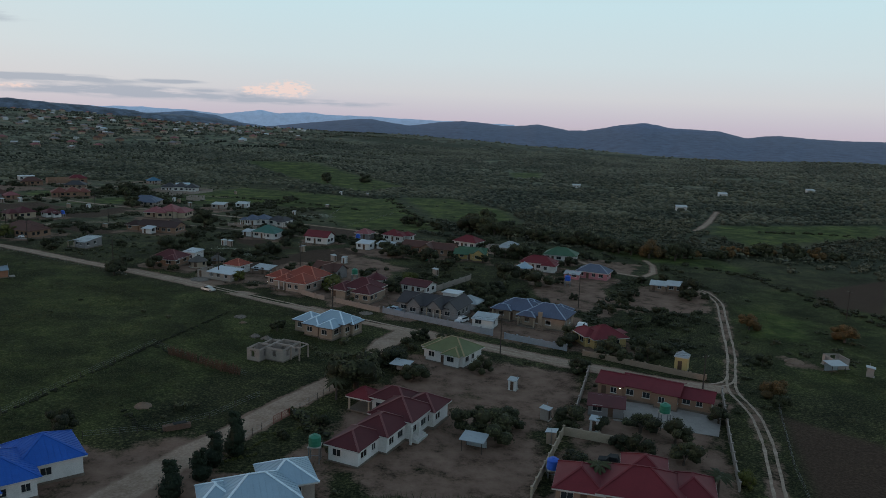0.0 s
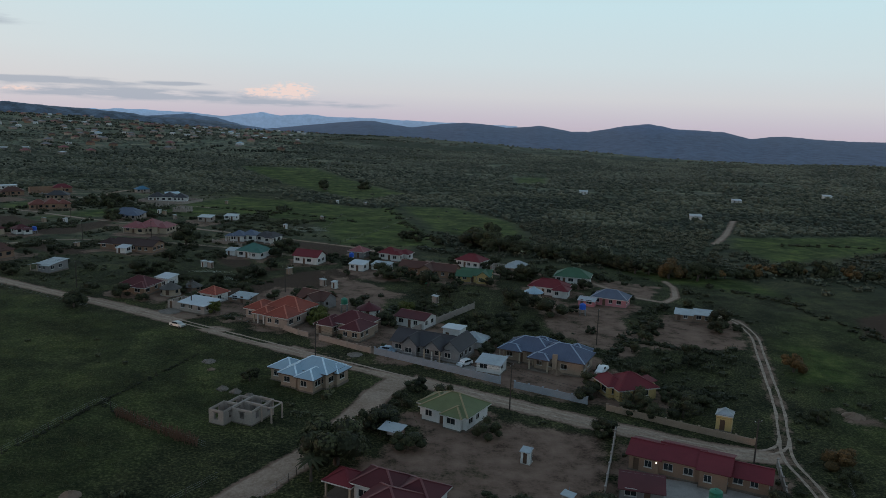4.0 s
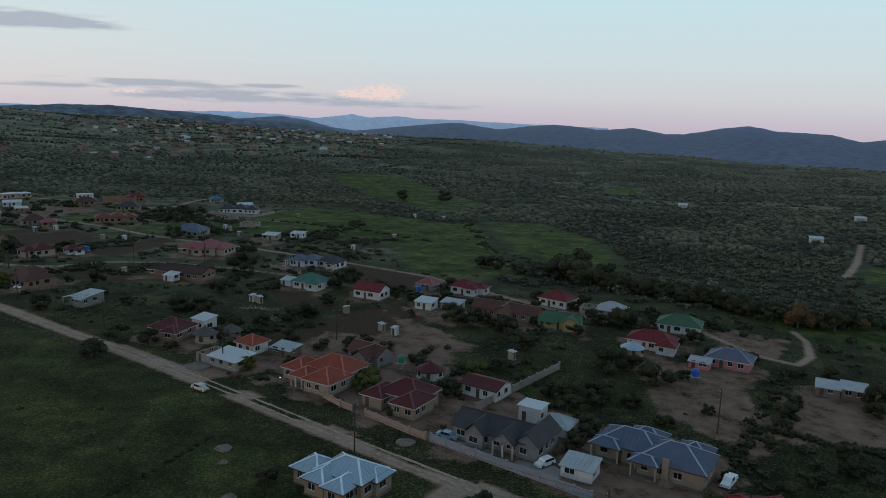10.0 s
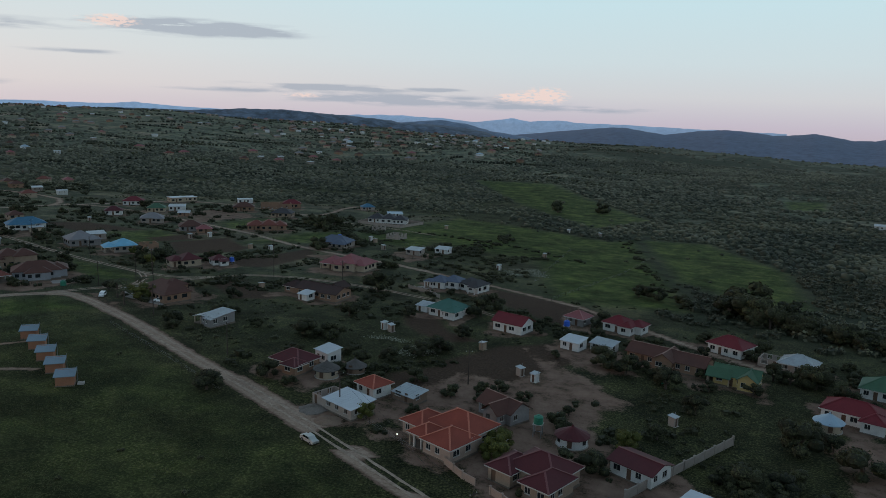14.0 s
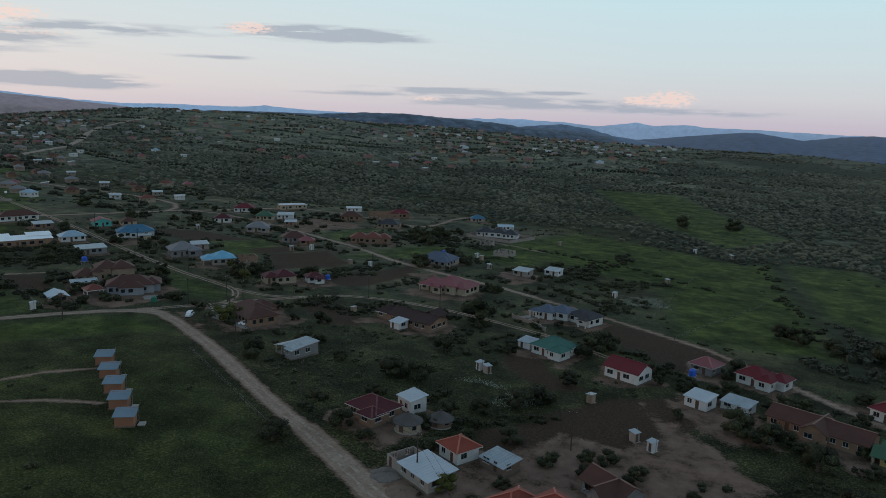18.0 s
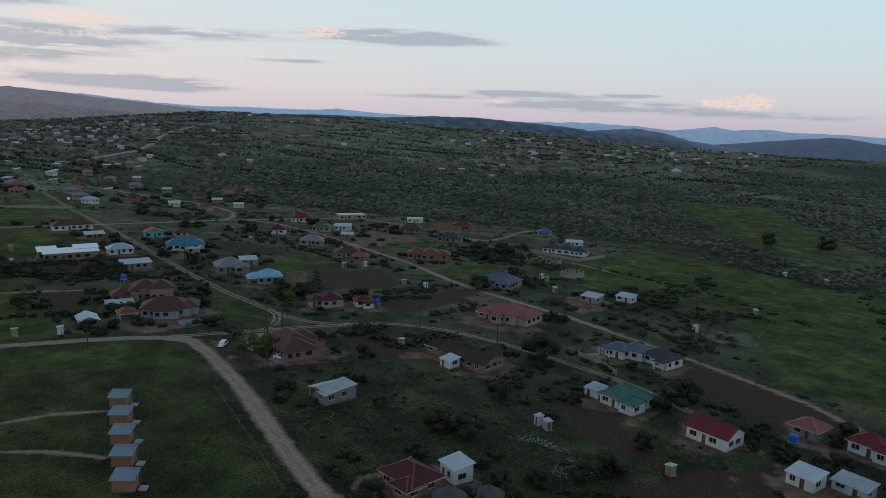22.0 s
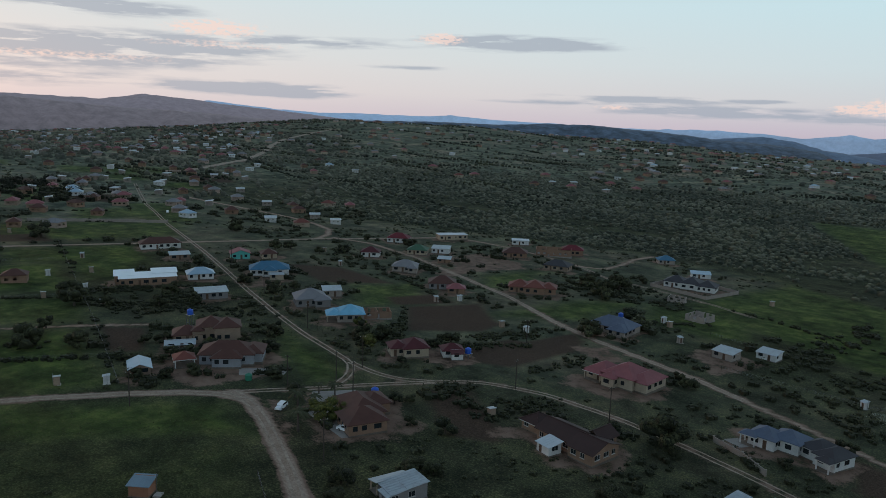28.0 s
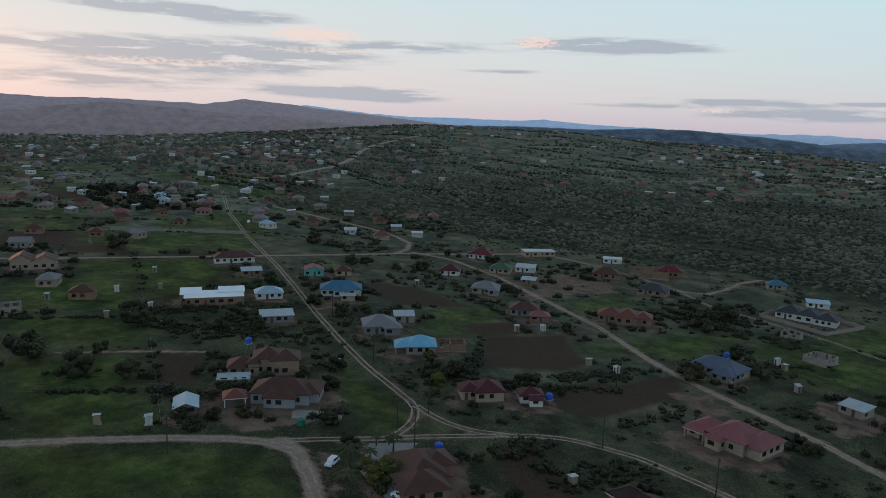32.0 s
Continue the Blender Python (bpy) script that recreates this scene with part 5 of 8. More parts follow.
house("house", "white bungalow with teal green hip roof", -79.4, 310.6, -16, [(0, 0, 9.5, 8.5, "hip", 0), (6.3, -1.0, 4, 5, "hip", 0)], "teal", "white", 2.7, seed=35)
house("outbuilding", "small pale roofed outbuilding", -84.5, 313.2, -16, [(0, 0, 4.2, 3.6, "shed", -0.3)], "tin", "white", 2.4, seed=36)
house("house", "white gabled house with crimson sheet roof", -56.4, 304.0, -18, [(0, 0, 9.8, 6.8, "gable", 0.1, "x")], "red", "white", 2.9, rise=2.1, seed=37)
house("house", "white house with bright crimson hip roof", -26.0, 320.8, -20, [(0, 0, 10, 8, "hip", 0), (8, -1.2, 5, 8, "hip", 0), (10, 3, 6, 6, "hip", -0.1)], "red", "white", 2.8, seed=38, k=(0.72, 0.82))
house("house", "unfinished house with grey pink roof frame", -38.0, 322.5, -20, [(0, 0, 8, 7, "hip", 0)], "pink", "grey", 2.6, glazed=False, seed=39, k=(0.78, 0.82))
house("outbuilding", "white box house with flat tin roof", -34.4, 294.8, -20, [(0, 0, 7, 6, "shed", 0)], "whitetin", "white", 2.6, seed=40, k=(0.8, 0.8))
house("outbuilding", "low building with long pale tin roof", -26.6, 298.0, -20, [(0, 0, 8, 5, "shed", -0.4)], "tin", "white", 2.5, seed=41, k=(0.82, 0.85))
house("house", "long red brown tiled house with gabled wings", -16.5, 291.6, -18, [(0, 1.5, 12, 7.5, "gable", 0, "x"), (8.0, -0.5, 5, 8, "gable", 0, "y"), (12.8, 1.0, 8, 7.5, "gable", 0, "x")], "brown", "brick", 2.7, rise=1.9, seed=42)
house("house", "white house with crimson hip roof by the lane", 4.6, 312.8, -30, [(0, 0, 10, 7.5, "hip", 0.1)], "red", "white", 2.8, seed=43)
house("house", "unfinished white house with partial tin roofs", 17.4, 304.9, -18, [(0, 0, 6, 5.5, "none", -0.2), (5.5, -0.5, 8.5, 7, "hip", -0.1)], "tin", "block", 2.6, glazed=False, seed=44)
house("house", "yellow walled house with green gabled roof", 5.6, 283.0, -14, [(0, 1.2, 11.5, 7.5, "gable", 0, "x"), (6.8, -0.6, 4.6, 6, "gable", 0, "y"), (-1.5, 0, 6, 2.4, "open", -0.5, "shed")], "green", "yellow", 2.7, rise=1.8, seed=45, k=(0.9, 0.85))
house("house", "house with broad dark red hip roof", 28.0, 268.8, -20, [(0, 1.5, 13, 8.5, "hip", 0), (9, -1, 5, 6, "hip", -0.2)], "red", "white", 2.8, seed=46, k=(0.92, 0.85))
rondavel("round hut with pale blue conical tin roof", 29.2, 263.8, 2.7, "roof_zinc", "cream")
house("house", "grey green roofed bungalow under trees", 39.5, 289.5, -16, [(0, 0, 12, 8.5, "hip", 0)], "green", "white", 2.7, seed=47)
house("house", "pink walled house with dark blue roof", 47.2, 258.8, -24, [(0, 0, 13, 8, "hip", 0)], "slate", "pink", 2.7, seed=48, k=(0.8, 0.85))
house("shed", "low pale tin lean to beside a pink house", 43.5, 259.0, -24, [(0, -3, 5, 3, "shed", -0.6)], "tin", "pink", 2.5, seed=49, category="shed")
house("shed", "row of grey tin shacks", 68.6, 243.0, -20, [(0, 0, 5, 4.5, "shed", -0.2), (5.2, 0.6, 5.2, 4.5, "shed", 0.1)], "tin", "mud", 2.3, seed=50, category="shack")
house("outbuilding", "small yellow tower shaped garden building", 52.6, 162.0, -26, [(0, 0, 2.8, 2.8, "hip", 0.6)], "tin", "yellow", 2.6, over=0.15, seed=51)
# northern and western plots
house("house", "long white house with black hip roof inside a block wall", -192.8, 510.8, 12, [(0, 1, 10, 9, "hip", 0), (8, 0, 9, 10, "hip", 0.3), (15.5, -1, 8.5, 9, "hip", 0)], "charcoal", "white", 2.8, seed=52)
house("house", "grey block house with dark slate hip roofs", -171.5, 407.8, 2, [(0, 0, 15, 9.5, "hip", 0), (8.5, -3, 6.5, 7, "hip", -0.2)], "slate", "block", 2.6, glazed=False, seed=53)
shell("unfinished_house", "square roofless block shell in a green field", -156.4, 454.5, -6, 8, 8.5, {"x": ((0.6, 0, 0.5),)}, "block", 2.4, seed=4)
house("outbuilding", "white outbuilding with pale blue tin roof", -194.5, 546.9, 30, [(0, 0, 9.5, 5.5, "shed", 0)], "zinc", "white", 2.5, seed=54)
house("house", "small house with blue roof in the bush", -224.4, 570.5, 36, [(0, 0, 9, 7, "hip", 0)], "skyblue", "block", 2.5, seed=55)
house("house", "face brick house with terracotta hip roofs", -224.4, 429.4, 32, [(0, 1.5, 9, 8, "hip", 0), (6.8, 0, 8.5, 9.5, "hip", 0.3), (13.5, 1.2, 6.5, 8, "hip", 0)], "terracotta", "brick", 2.8, seed=56)
house("house", "grey plastered house with dark roof", -249.0, 491.8, 16, [(0, 0, 12.5, 8.5, "hip", 0)], "charcoal", "tan", 2.7, seed=57)
shell("unfinished_house", "large unroofed brick house under construction", -277, 525, 34, 20, 11, {"x": ((0.3, 0, 1), (0.62, 0, 1)), "y": ((0.5, 0.3, 0.62),)}, "brick", 3.4, seed=6)
house("house", "house with red sheet roof behind brick walls", -270, 541, 34, [(0, 0, 12, 8, "hip", 0.6)], "red", "brick", 2.7, seed=58)
house("house", "brick house with red brown hip roof", -282.0, 500.8, 34, [(0, 0, 13, 9, "hip", 0)], "brown", "brick", 2.7, seed=59)
house("house", "white box house with flat roof", -306.4, 542.1, 38, [(0, 0, 10, 7, "flat", 0)], "whitetin", "white", 2.8, seed=60)
house("house", "white house with crimson roof by the road", -345.0, 473.9, 34, [(0, 0, 12, 8.5, "hip", 0)], "red", "white", 2.8, seed=61)
house("house", "cream house with grey green roof", -311.4, 456.3, 34, [(0, 0, 10, 8, "hip", 0)], "green", "cream", 2.7, seed=62)
house("house", "white house with light tin roof", -308.4, 471.9, 34, [(0, 0, 9.5, 7, "shed", 0)], "tin", "white", 2.8, seed=63)
house("house", "brick house with grey hip roof", -281.8, 416.3, 36, [(0, 0, 11, 8.5, "hip", 0), (7.5, -2, 4, 4, "hip", -0.2)], "grey", "block", 2.7, seed=64)
house("shed", "brick shed with tin roof", -286.9, 453.1, 34, [(0, 0, 6.4, 5, "shed", -0.2)], "tin", "brick", 2.4, seed=65, category="shed")
house("house", "small white house with maroon roof", -316.4, 428.0, 40, [(0, 0, 9, 7.5, "hip", 0)], "maroon", "white", 2.7, seed=66)
house("house", "brown roofed house beside the back road", -247.0, 404.0, 42, [(0, 0, 11, 8.5, "hip", 0)], "brown", "grey", 2.7, seed=67)
house("outbuilding", "small brick house with pink roof", -237, 404.5, 42, [(0, 0, 7, 5.5, "hip", -0.2)], "pink", "brick", 2.5, seed=68)
house("house", "white house with blue tiled hip roofs", -303.6, 354.0, 56, [(0, 0, 16, 9.5, "hip", 0), (5, -2.2, 5.5, 5, "hip", 0)], "skyblue", "white", 2.8, seed=69)
house("outbuilding", "white flat roofed annex", -293, 356.5, 56, [(0, 0, 5.5, 4.5, "flat", -0.2)], "tin", "cream", 2.5, seed=70)
house("house", "open porched house with shiny pale blue hip roof", -229.4, 334.4, 54, [(0, 0.5, 5, 6.5, "open", 0), (3.5, 0, 9, 8.5, "hip", 0.2)], "paleblue", "block", 2.6, seed=71)
shell("unfinished_house", "small roofless house with a patch of blue roof", -226.0, 348.3, 54, 9.5, 6.5, {"x": ((0.5, 0, 1),)}, "brick", 2.5, seed=8)
house("house", "grey house with large grey hip roof", -251.4, 338.4, 60, [(0, 0, 11, 10, "hip", 0.2), (6.5, -1.8, 5.5, 5, "hip", 0)], "grey", "grey", 2.8, seed=72)
house("outbuilding", "annex with stepped tin roof", -258.5, 356.5, 56, [(0, 0, 7, 5.5, "shed", 0.1)], "tin", "block", 2.6, seed=73)
house("house", "cream walled house with maroon hip roof", -188.6, 325.4, 58, [(0, 1.6, 5, 6, "hip", 0), (3.5, 0, 7.5, 8, "hip", 0.1)], "maroon", "cream", 2.7, seed=74)
house("outbuilding", "small brown house with pale extension", -180, 338.2, 52, [(0, 0, 6, 5, "hip", -0.2), (2.2, -2.4, 3.4, 2.6, "shed", -0.5)], "maroon", "white", 2.5, seed=75)
house("hall", "long brick hall with white sheet roof", -311, 301.5, 66, [(0, 0, 20.5, 8, "shed", 0.4), (-1.5, 4, 7, 8, "shed", 0.8), (12, 5.0, 9, 6, "shed", 1.0)], "brightwhite", "brick", 2.8, glazed=False, seed=76)
house("house", "house with pale blue metal roof", -308.6, 328.4, 66, [(0, 0, 10, 7, "hip", 0)], "zinc", "white", 2.5, seed=77)
house("house", "grey house with tin roof and round tank", -278.6, 314.6, 66, [(0, 0, 11, 6.5, "shed", 0)], "tin", "grey", 2.7, seed=78)
house("house", "turquoise walled house with pink brown roof", -337.6, 366.8, 62, [(0, 0, 8.5, 8, "gable", 0, "y")], "pink", "teal", 2.7, rise=1.8, seed=79)
house("house", "small brown roofed house", -332.4, 380.0, 64, [(0, 0, 7, 6.5, "hip", 0)], "brown", "cream", 2.5, seed=80)
house("house", "long white house with red brown hip roof", -376, 342.6, 69, [(0, 0, 18, 8, "hip", 0)], "brown", "white", 2.8, seed=81)
house("shed", "open shed with tin roof", -347.6, 342.0, 68, [(0, 0, 8.5, 5.5, "shed", 0)], "tin", "mud", 2.5, seed=82, category="shed")
house("house", "wide white unfinished house with flat roofs", -337, 510.0, 58, [(0, 0, 10, 8, "flat", 0.3), (9, 1, 9, 8, "flat", 0)], "whitetin", "cream", 2.9, glazed=False, seed=83)
house("house", "unfinished double gabled brown house", -394, 263.0, 71, [(0, 0, 8, 10, "gable", 1.2, "y"), (8, 0, 9, 9, "gable", 0.6, "y")], "brown", "beige", 3.0, rise=2.6, glazed=False, seed=84)
house("house", "grey gabled house far along the road", -443.4, 272.8, 62, [(0, 0, 9, 8, "gable", 0.2)], "grey", "block", 2.8, rise=1.9, seed=85)
shell("unfinished_house", "grey block house shell among fields", -325.6, 239.0, 80, 13, 9, {"x": ((0.5, 0, 1),), "y": ((0.5, 0, 0.5),)}, "block", 3.0, seed=9)

# pit latrines in a row in the meadow
for i in range(5):
    u = i / 4.0
    lx, ly = -162.0 + u * 33.0, 232.8 - u * 21.1
    th = house("latrine", "brick pit latrine with flat grey blue tin roof", lx, ly, 37, [(0, 0, 3.7, 3.0, "shed", -0.3)], "latrine", "redbrick", 2.6, seed=90 + i, blind=0.6, category="latrine", group="row of latrines")
    part("step", Build().box(4.2, 0.6, -0.4, 5.6, 2.2, 0.18), M["concrete"], th)
    part("vent_pipe", Build().lathe(((0.07, 0.0), (0.07, 3.6)), 8, 4.1, 2.6), M["steel"], th)

# bare swept yards round the houses
for hx, hy, yaw, wings in HOUSES:
    x0, y0, x1, y1 = min(g[0] for g in wings), min(g[1] for g in wings), max(g[0] + g[2] for g in wings), max(g[1] + g[3] for g in wings)
    if x1 - x0 < 5.0 or math.hypot(hx + 35, hy - 175) < 12 or math.hypot(hx + 130, hy - 268) < 10:
        continue
    near_ = np.flatnonzero((np.abs(XX - hx) < 45) & (np.abs(YY - hy) < 45))
    c, s_ = math.cos(radians(yaw)), math.sin(radians(yaw))
    lx, ly = (XX[near_] - hx) * c + (YY[near_] - hy) * s_, -(XX[near_] - hx) * s_ + (YY[near_] - hy) * c
    out = np.hypot(np.maximum(np.maximum(x0 - lx, lx - x1), 0), np.maximum(np.maximum((y0 - ly) * 0.7, ly - y1), 0))
    reach = 3.2 + 2.6 * np.sin(lx * 0.35 + hx) * np.sin(ly * 0.31 + hy)
    soil[near_] = np.maximum(soil[near_], 0.58 * (1 - smooth(reach - 2.2, reach + 2.2, out)))
bpy.data.meshes["ground"].attributes["soil"].data.foreach_set("value", soil.astype(np.float32))

# ---- boundary walls, fences, poles ----
def wall_line(label, pts, hgt, panel, mat, post_mat, gap=()):
    """A garden wall of panels between square posts, stepping with the ground."""
    th = thing("boundary_wall", label, "wall", pts[0][0], pts[0][1], 0)
    ox, oy = pts[0]
    k = 0
    for (ax, ay), (bx, by) in zip(pts, pts[1:]):
        n = max(1, round(math.hypot(bx - ax, by - ay) / panel))
        yaw = math.degrees(math.atan2(by - ay, bx - ax))
        for i in range(n):
            if k in gap:
                k += 1
                continue
            k += 1
            p = [(ax + (bx - ax) * j / n, ay + (by - ay) * j / n) for j in (i, i + 1)]
            z = (gz(*p[0]) + gz(*p[1])) / 2
            length = math.hypot(p[1][0] - p[0][0], p[1][1] - p[0][1])
            o = part("panel", Build().box(0.16, -0.07, -0.6, length - 0.16, 0.07, hgt).box(0.16, -0.1, hgt, length - 0.16, 0.1, hgt + 0.07), mat, th)
            o.matrix_basis = pose(p[0][0] - ox, p[0][1] - oy, z, 0, 0, yaw)
            for q in p if i == n - 1 else p[:1]:
                o = part("post", Build().box(-0.16, -0.16, -0.6, 0.16, 0.16, hgt + 0.22).box(-0.21, -0.21, hgt + 0.22, 0.21, 0.21, hgt + 0.3), post_mat, th)
                o.matrix_basis = pose(q[0] - ox, q[1] - oy, z, 0, 0, yaw)
    return th


wall_line("tan plastered garden wall with square posts", ((-40.5, 213.5), (-36, 209.6), (-30, 206.4), (-20, 199.8), (-16.6, 198)), 1.3, 3.2, M["wall_beige"], M["wall_beige"], gap=(3,))
wall_line("pale grey panelled boundary wall with posts", ((-15.5, 197.4), (-1, 189.2), (13, 181.2)), 1.5, 3.4, M["wall_bluegrey"], M["wall_bluegrey"])
wall_line("pale grey boundary wall with posts", ((16, 179.2), (30, 171.8)), 1.4, 3.4, M["wall_bluegrey"], M["wall_bluegrey"])
wall_line("tan stone faced wall along the road", ((33.5, 169), (46, 161.8), (57.5, 155.4)), 1.2, 3.2, M["wall_tan"], M["wall_tan"])
wall_line("grey block wall between plots", ((-8.5, 214), (0.5, 230), (9.5, 246)), 1.7, 3.6, M["wall_block"], M["wall_block"])
wall_line("cream wall with posts round a brick house", ((14, 101), (22, 123.4), (33.5, 119.3)), 1.5, 3.0, M["wall_cream"], M["wall_cream"])
wall_line("grey block wall beside the track", ((58, 147), (52, 127), (46, 106)), 1.4, 3.6, M["wall_block"], M["wall_block"])
wall_line("grey block wall beside a brick house", ((33, 158.5), (29.5, 146), (26, 134)), 1.5, 3.6, M["wall_block"], M["wall_block"])
wall_line("low grey block wall round a large house", ((-197, 506), (-167, 500), (-163, 528), (-196, 538), (-197, 506)), 1.5, 5.0, M["wall_block"], M["wall_block"])
wall_line("grey block wall corner by a house", ((-99, 343), (-91, 339.5), (-84, 334)), 1.3, 3.4, M["wall_block"], M["wall_block"])
wall_line("long block wall of a walled yard", ((-480, 330), (-448, 395)), 1.6, 6.0, M["wall_block"], M["wall_block"])


def fence(label, pts, step=3.5, hgt=1.3):
    th = thing("wire_fence", label, "fence", pts[0][0], pts[0][1], 0)
    ox, oy = pts[0]
    me_post = Build().lathe(((0.06, -0.4), (0.055, hgt), (0.03, hgt + 0.04)), 6).mesh("post", M["pole"])
    for (ax, ay), (bx, by) in zip(pts, pts[1:]):
        n = max(1, round(math.hypot(bx - ax, by - ay) / step))
        P = [(ax + (bx - ax) * i / n, ay + (by - ay) * i / n) for i in range(n + 1)]
        for i, p in enumerate(P[:-1]):
            o = part("post", me_post, None, th)
            o.matrix_basis = pose(p[0] - ox, p[1] - oy, gz(*p))
        for lvl in (0.5, 0.9, 1.25):
            w = Build()
            for p, q in zip(P, P[1:]):
                w.beam((p[0] - ox, p[1] - oy, gz(*p) + lvl), (q[0] - ox, q[1] - oy, gz(*q) + lvl), 0.015, 0.015)
            part("wire", w, M["steel"], th)


fence("wire fence on thin posts beside a ploughed plot", ((67, 141), (63, 129), (58, 114), (54, 98)))
fence("wire fence round a grassy plot", ((-73, 119), (-70, 131), (-63, 160), (-52, 151), (-38, 143)))
fence("pole fence in front of an orange roofed house", ((-66, 227), (-56, 221), (-47, 215)), 2.2)
fence("wire fence along the meadow edge", ((-153.5, 254.5), (-121, 238), (-96, 224.5)), 4.0)
fence("wire fence between fields", ((-48, 352), (-30, 420), (-22, 470)), 6.0)
for line in (((-414, 320), (-275, 276), (-215, 256)), ((-383, 264), (-369, 304)), ((-321, 249), (-304, 285)), ((-253, 234), (-237, 263)), ((-140, 440), (-112, 431))):
    fence("wire fence between green western plots", line, 5.0)
fence("wire fence between green plots", ((-120, 400), (-70, 400)), 6.0)
fence("wire fence beside a long green field", ((-60, 376), (-61, 425), (-62, 476)), 6.0)


def power_pole(label, x, y, hgt=9.0, yaw=0.0, lamp=False):
    th = thing("utility_pole", label, "pole", x, y, gz(x, y), yaw, "poles along the roads")
    part("shaft", Build().lathe(((0.15, -0.5), (0.13, hgt * 0.5), (0.10, hgt)), 8), M["pole"], th)
    arm = part("cross_arm", Build().box(-0.8, -0.05, hgt - 0.55, 0.8, 0.05, hgt - 0.43), M["pole"], th)
    for xi in (-0.7, 0.0, 0.7):
        part("insulator", Build().lathe(((0.05, hgt - 0.43), (0.07, hgt - 0.34), (0.03, hgt - 0.25)), 6, xi, 0.0), M["trim"], arm)
    return th


POLES = [(-28, 189), (-69, 228), (-110, 247), (-150, 268), (-189, 288), (-184, 300), (-188, 313), (-201, 252), (-175, 298), (40, 214), (-173, 371), (120, 217), (-121, 333), (-49, 255), (-150, 334), (14, 167), (54, 147), (-228, 325), (-275, 341), (-330, 362)]
for i, (px, py) in enumerate(POLES):
    power_pole("dark wooden utility pole with a cross arm", px, py, 8.5 if i % 3 else 9.5, (63, 20, 110)[i % 3])


def cable(label, a, b, za, zb):
    bd = Build()
    n = 10
    for off in (-0.7, 0.7):
        P = []
        for i in range(n + 1):
            u = i / n
            P.append((a[0] + (b[0] - a[0]) * u + off * 0.45, a[1] + (b[1] - a[1]) * u + off * 0.9, za + (zb - za) * u - 1.1 * 4 * u * (1 - u)))
        for p, q in zip(P, P[1:]):
            bd.beam(p, q, 0.03, 0.03)
    tagged(new("power_cable", bd.mesh("power_cable", M["rubber"])), label, "cable")


for i, j in ((0, 1), (1, 2), (2, 3), (3, 4), (15, 0), (16, 15)):
    a, b_ = POLES[i], POLES[j]
    cable("pair of slack dark cables between poles", a, b_, gz(*a) + 8.1, gz(*b_) + 8.1)


# ---- vehicles ----
def car(label, x, y, yaw, paint, kind_="saloon", lights=False):
    th = thing("car" if kind_ != "bus" else "minibus", label, "car" if kind_ != "bus" else "minibus", x, y, gz(x, y) + 0.02, yaw)
    L, W, H = {"saloon": (4.3, 1.7, 1.42), "hatch": (4.0, 1.7, 1.5), "pickup": (5.1, 1.8, 1.7), "bus": (5.4, 1.9, 2.2)}[kind_]
    prof = {"saloon": ((0, .35), (0, .78), (.9, .92), (1.5, 1.38), (2.9, 1.42), (3.6, 1.0), (4.3, .9), (4.3, .35)),
            "hatch": ((0, .35), (0, .8), (.9, .95), (1.4, 1.46), (3.3, 1.5), (3.9, 1.05), (4.0, .9), (4.0, .35)),
            "pickup": ((0, .45), (0, .95), (1.2, 1.08), (1.75, 1.68), (3.0, 1.7), (3.2, 1.1), (5.1, 1.1), (5.1, .45)),
            "bus": ((0, .4), (0, 1.1), (.5, 1.3), (1.0, 2.1), (1.4, 2.2), (5.3, 2.2), (5.4, 2.0), (5.4, .4))}[kind_]
    def hull(bd, pts, half, tuck):
        n, k = len(bd.v), len(pts)
        for s in (-1, 1):
            bd.v += [(px - L / 2, s * half * (tuck if pz > 1.0 * H / 1.42 * 0.72 else 1.0), pz) for px, pz in pts]
        bd.f += [tuple(range(n, n + k)), tuple(range(n + 2 * k - 1, n + k - 1, -1))]
        bd.f += [(n + i, n + k + i, n + k + (i + 1) % k, n + (i + 1) % k) for i in range(k)]
        return bd
    part("body", hull(Build(), prof, W / 2, 0.82), M[paint], th)
    lo, hi = H * 0.66, H * 0.93
    xs = {"saloon": (1.05, 3.45), "hatch": (1.0, 3.7), "pickup": (1.35, 3.05), "bus": (0.6, 5.2)}[kind_]
    for s in (-1, 1):
        part("side_window", Build().box(xs[0] - L / 2 + 0.4, s * W * 0.445 - 0.03, lo, xs[1] - L / 2 - 0.2, s * W * 0.445 + 0.03, hi), M["glass"], th)
    part("windscreen", Build().slab(((xs[0] - L / 2 - 0.02, -W * 0.36, lo + 0.05), (xs[0] - L / 2 - 0.02, W * 0.36, lo + 0.05), (xs[0] - L / 2 + 0.5, W * 0.34, hi + 0.03), (xs[0] - L / 2 + 0.5, -W * 0.34, hi + 0.03)), 0.03), M["glass"], th)
    part("rear_window", Build().slab(((xs[1] - L / 2 - 0.42, -W * 0.34, hi + 0.02), (xs[1] - L / 2 - 0.42, W * 0.34, hi + 0.02), (xs[1] - L / 2 + 0.12, W * 0.36, lo + 0.1), (xs[1] - L / 2 + 0.12, -W * 0.36, lo + 0.1)), 0.03), M["glass"], th)
    for wx_ in (0.8, L - 0.85):
        for s in (-1, 1):
            wb = Build().lathe(((0.2, -0.1), (0.32, -0.09), (0.32, 0.09), (0.2, 0.1)), 14)
            wheel = part("wheel", wb, M["rubber"], th)
            wheel.matrix_basis = pose(wx_ - L / 2, s * (W / 2 - 0.08), 0.32, 90, 0, 0)
            rim = part("rim", Build().lathe(((0.19, -0.11), (0.19, 0.11)), 12), M["steel"], wheel)
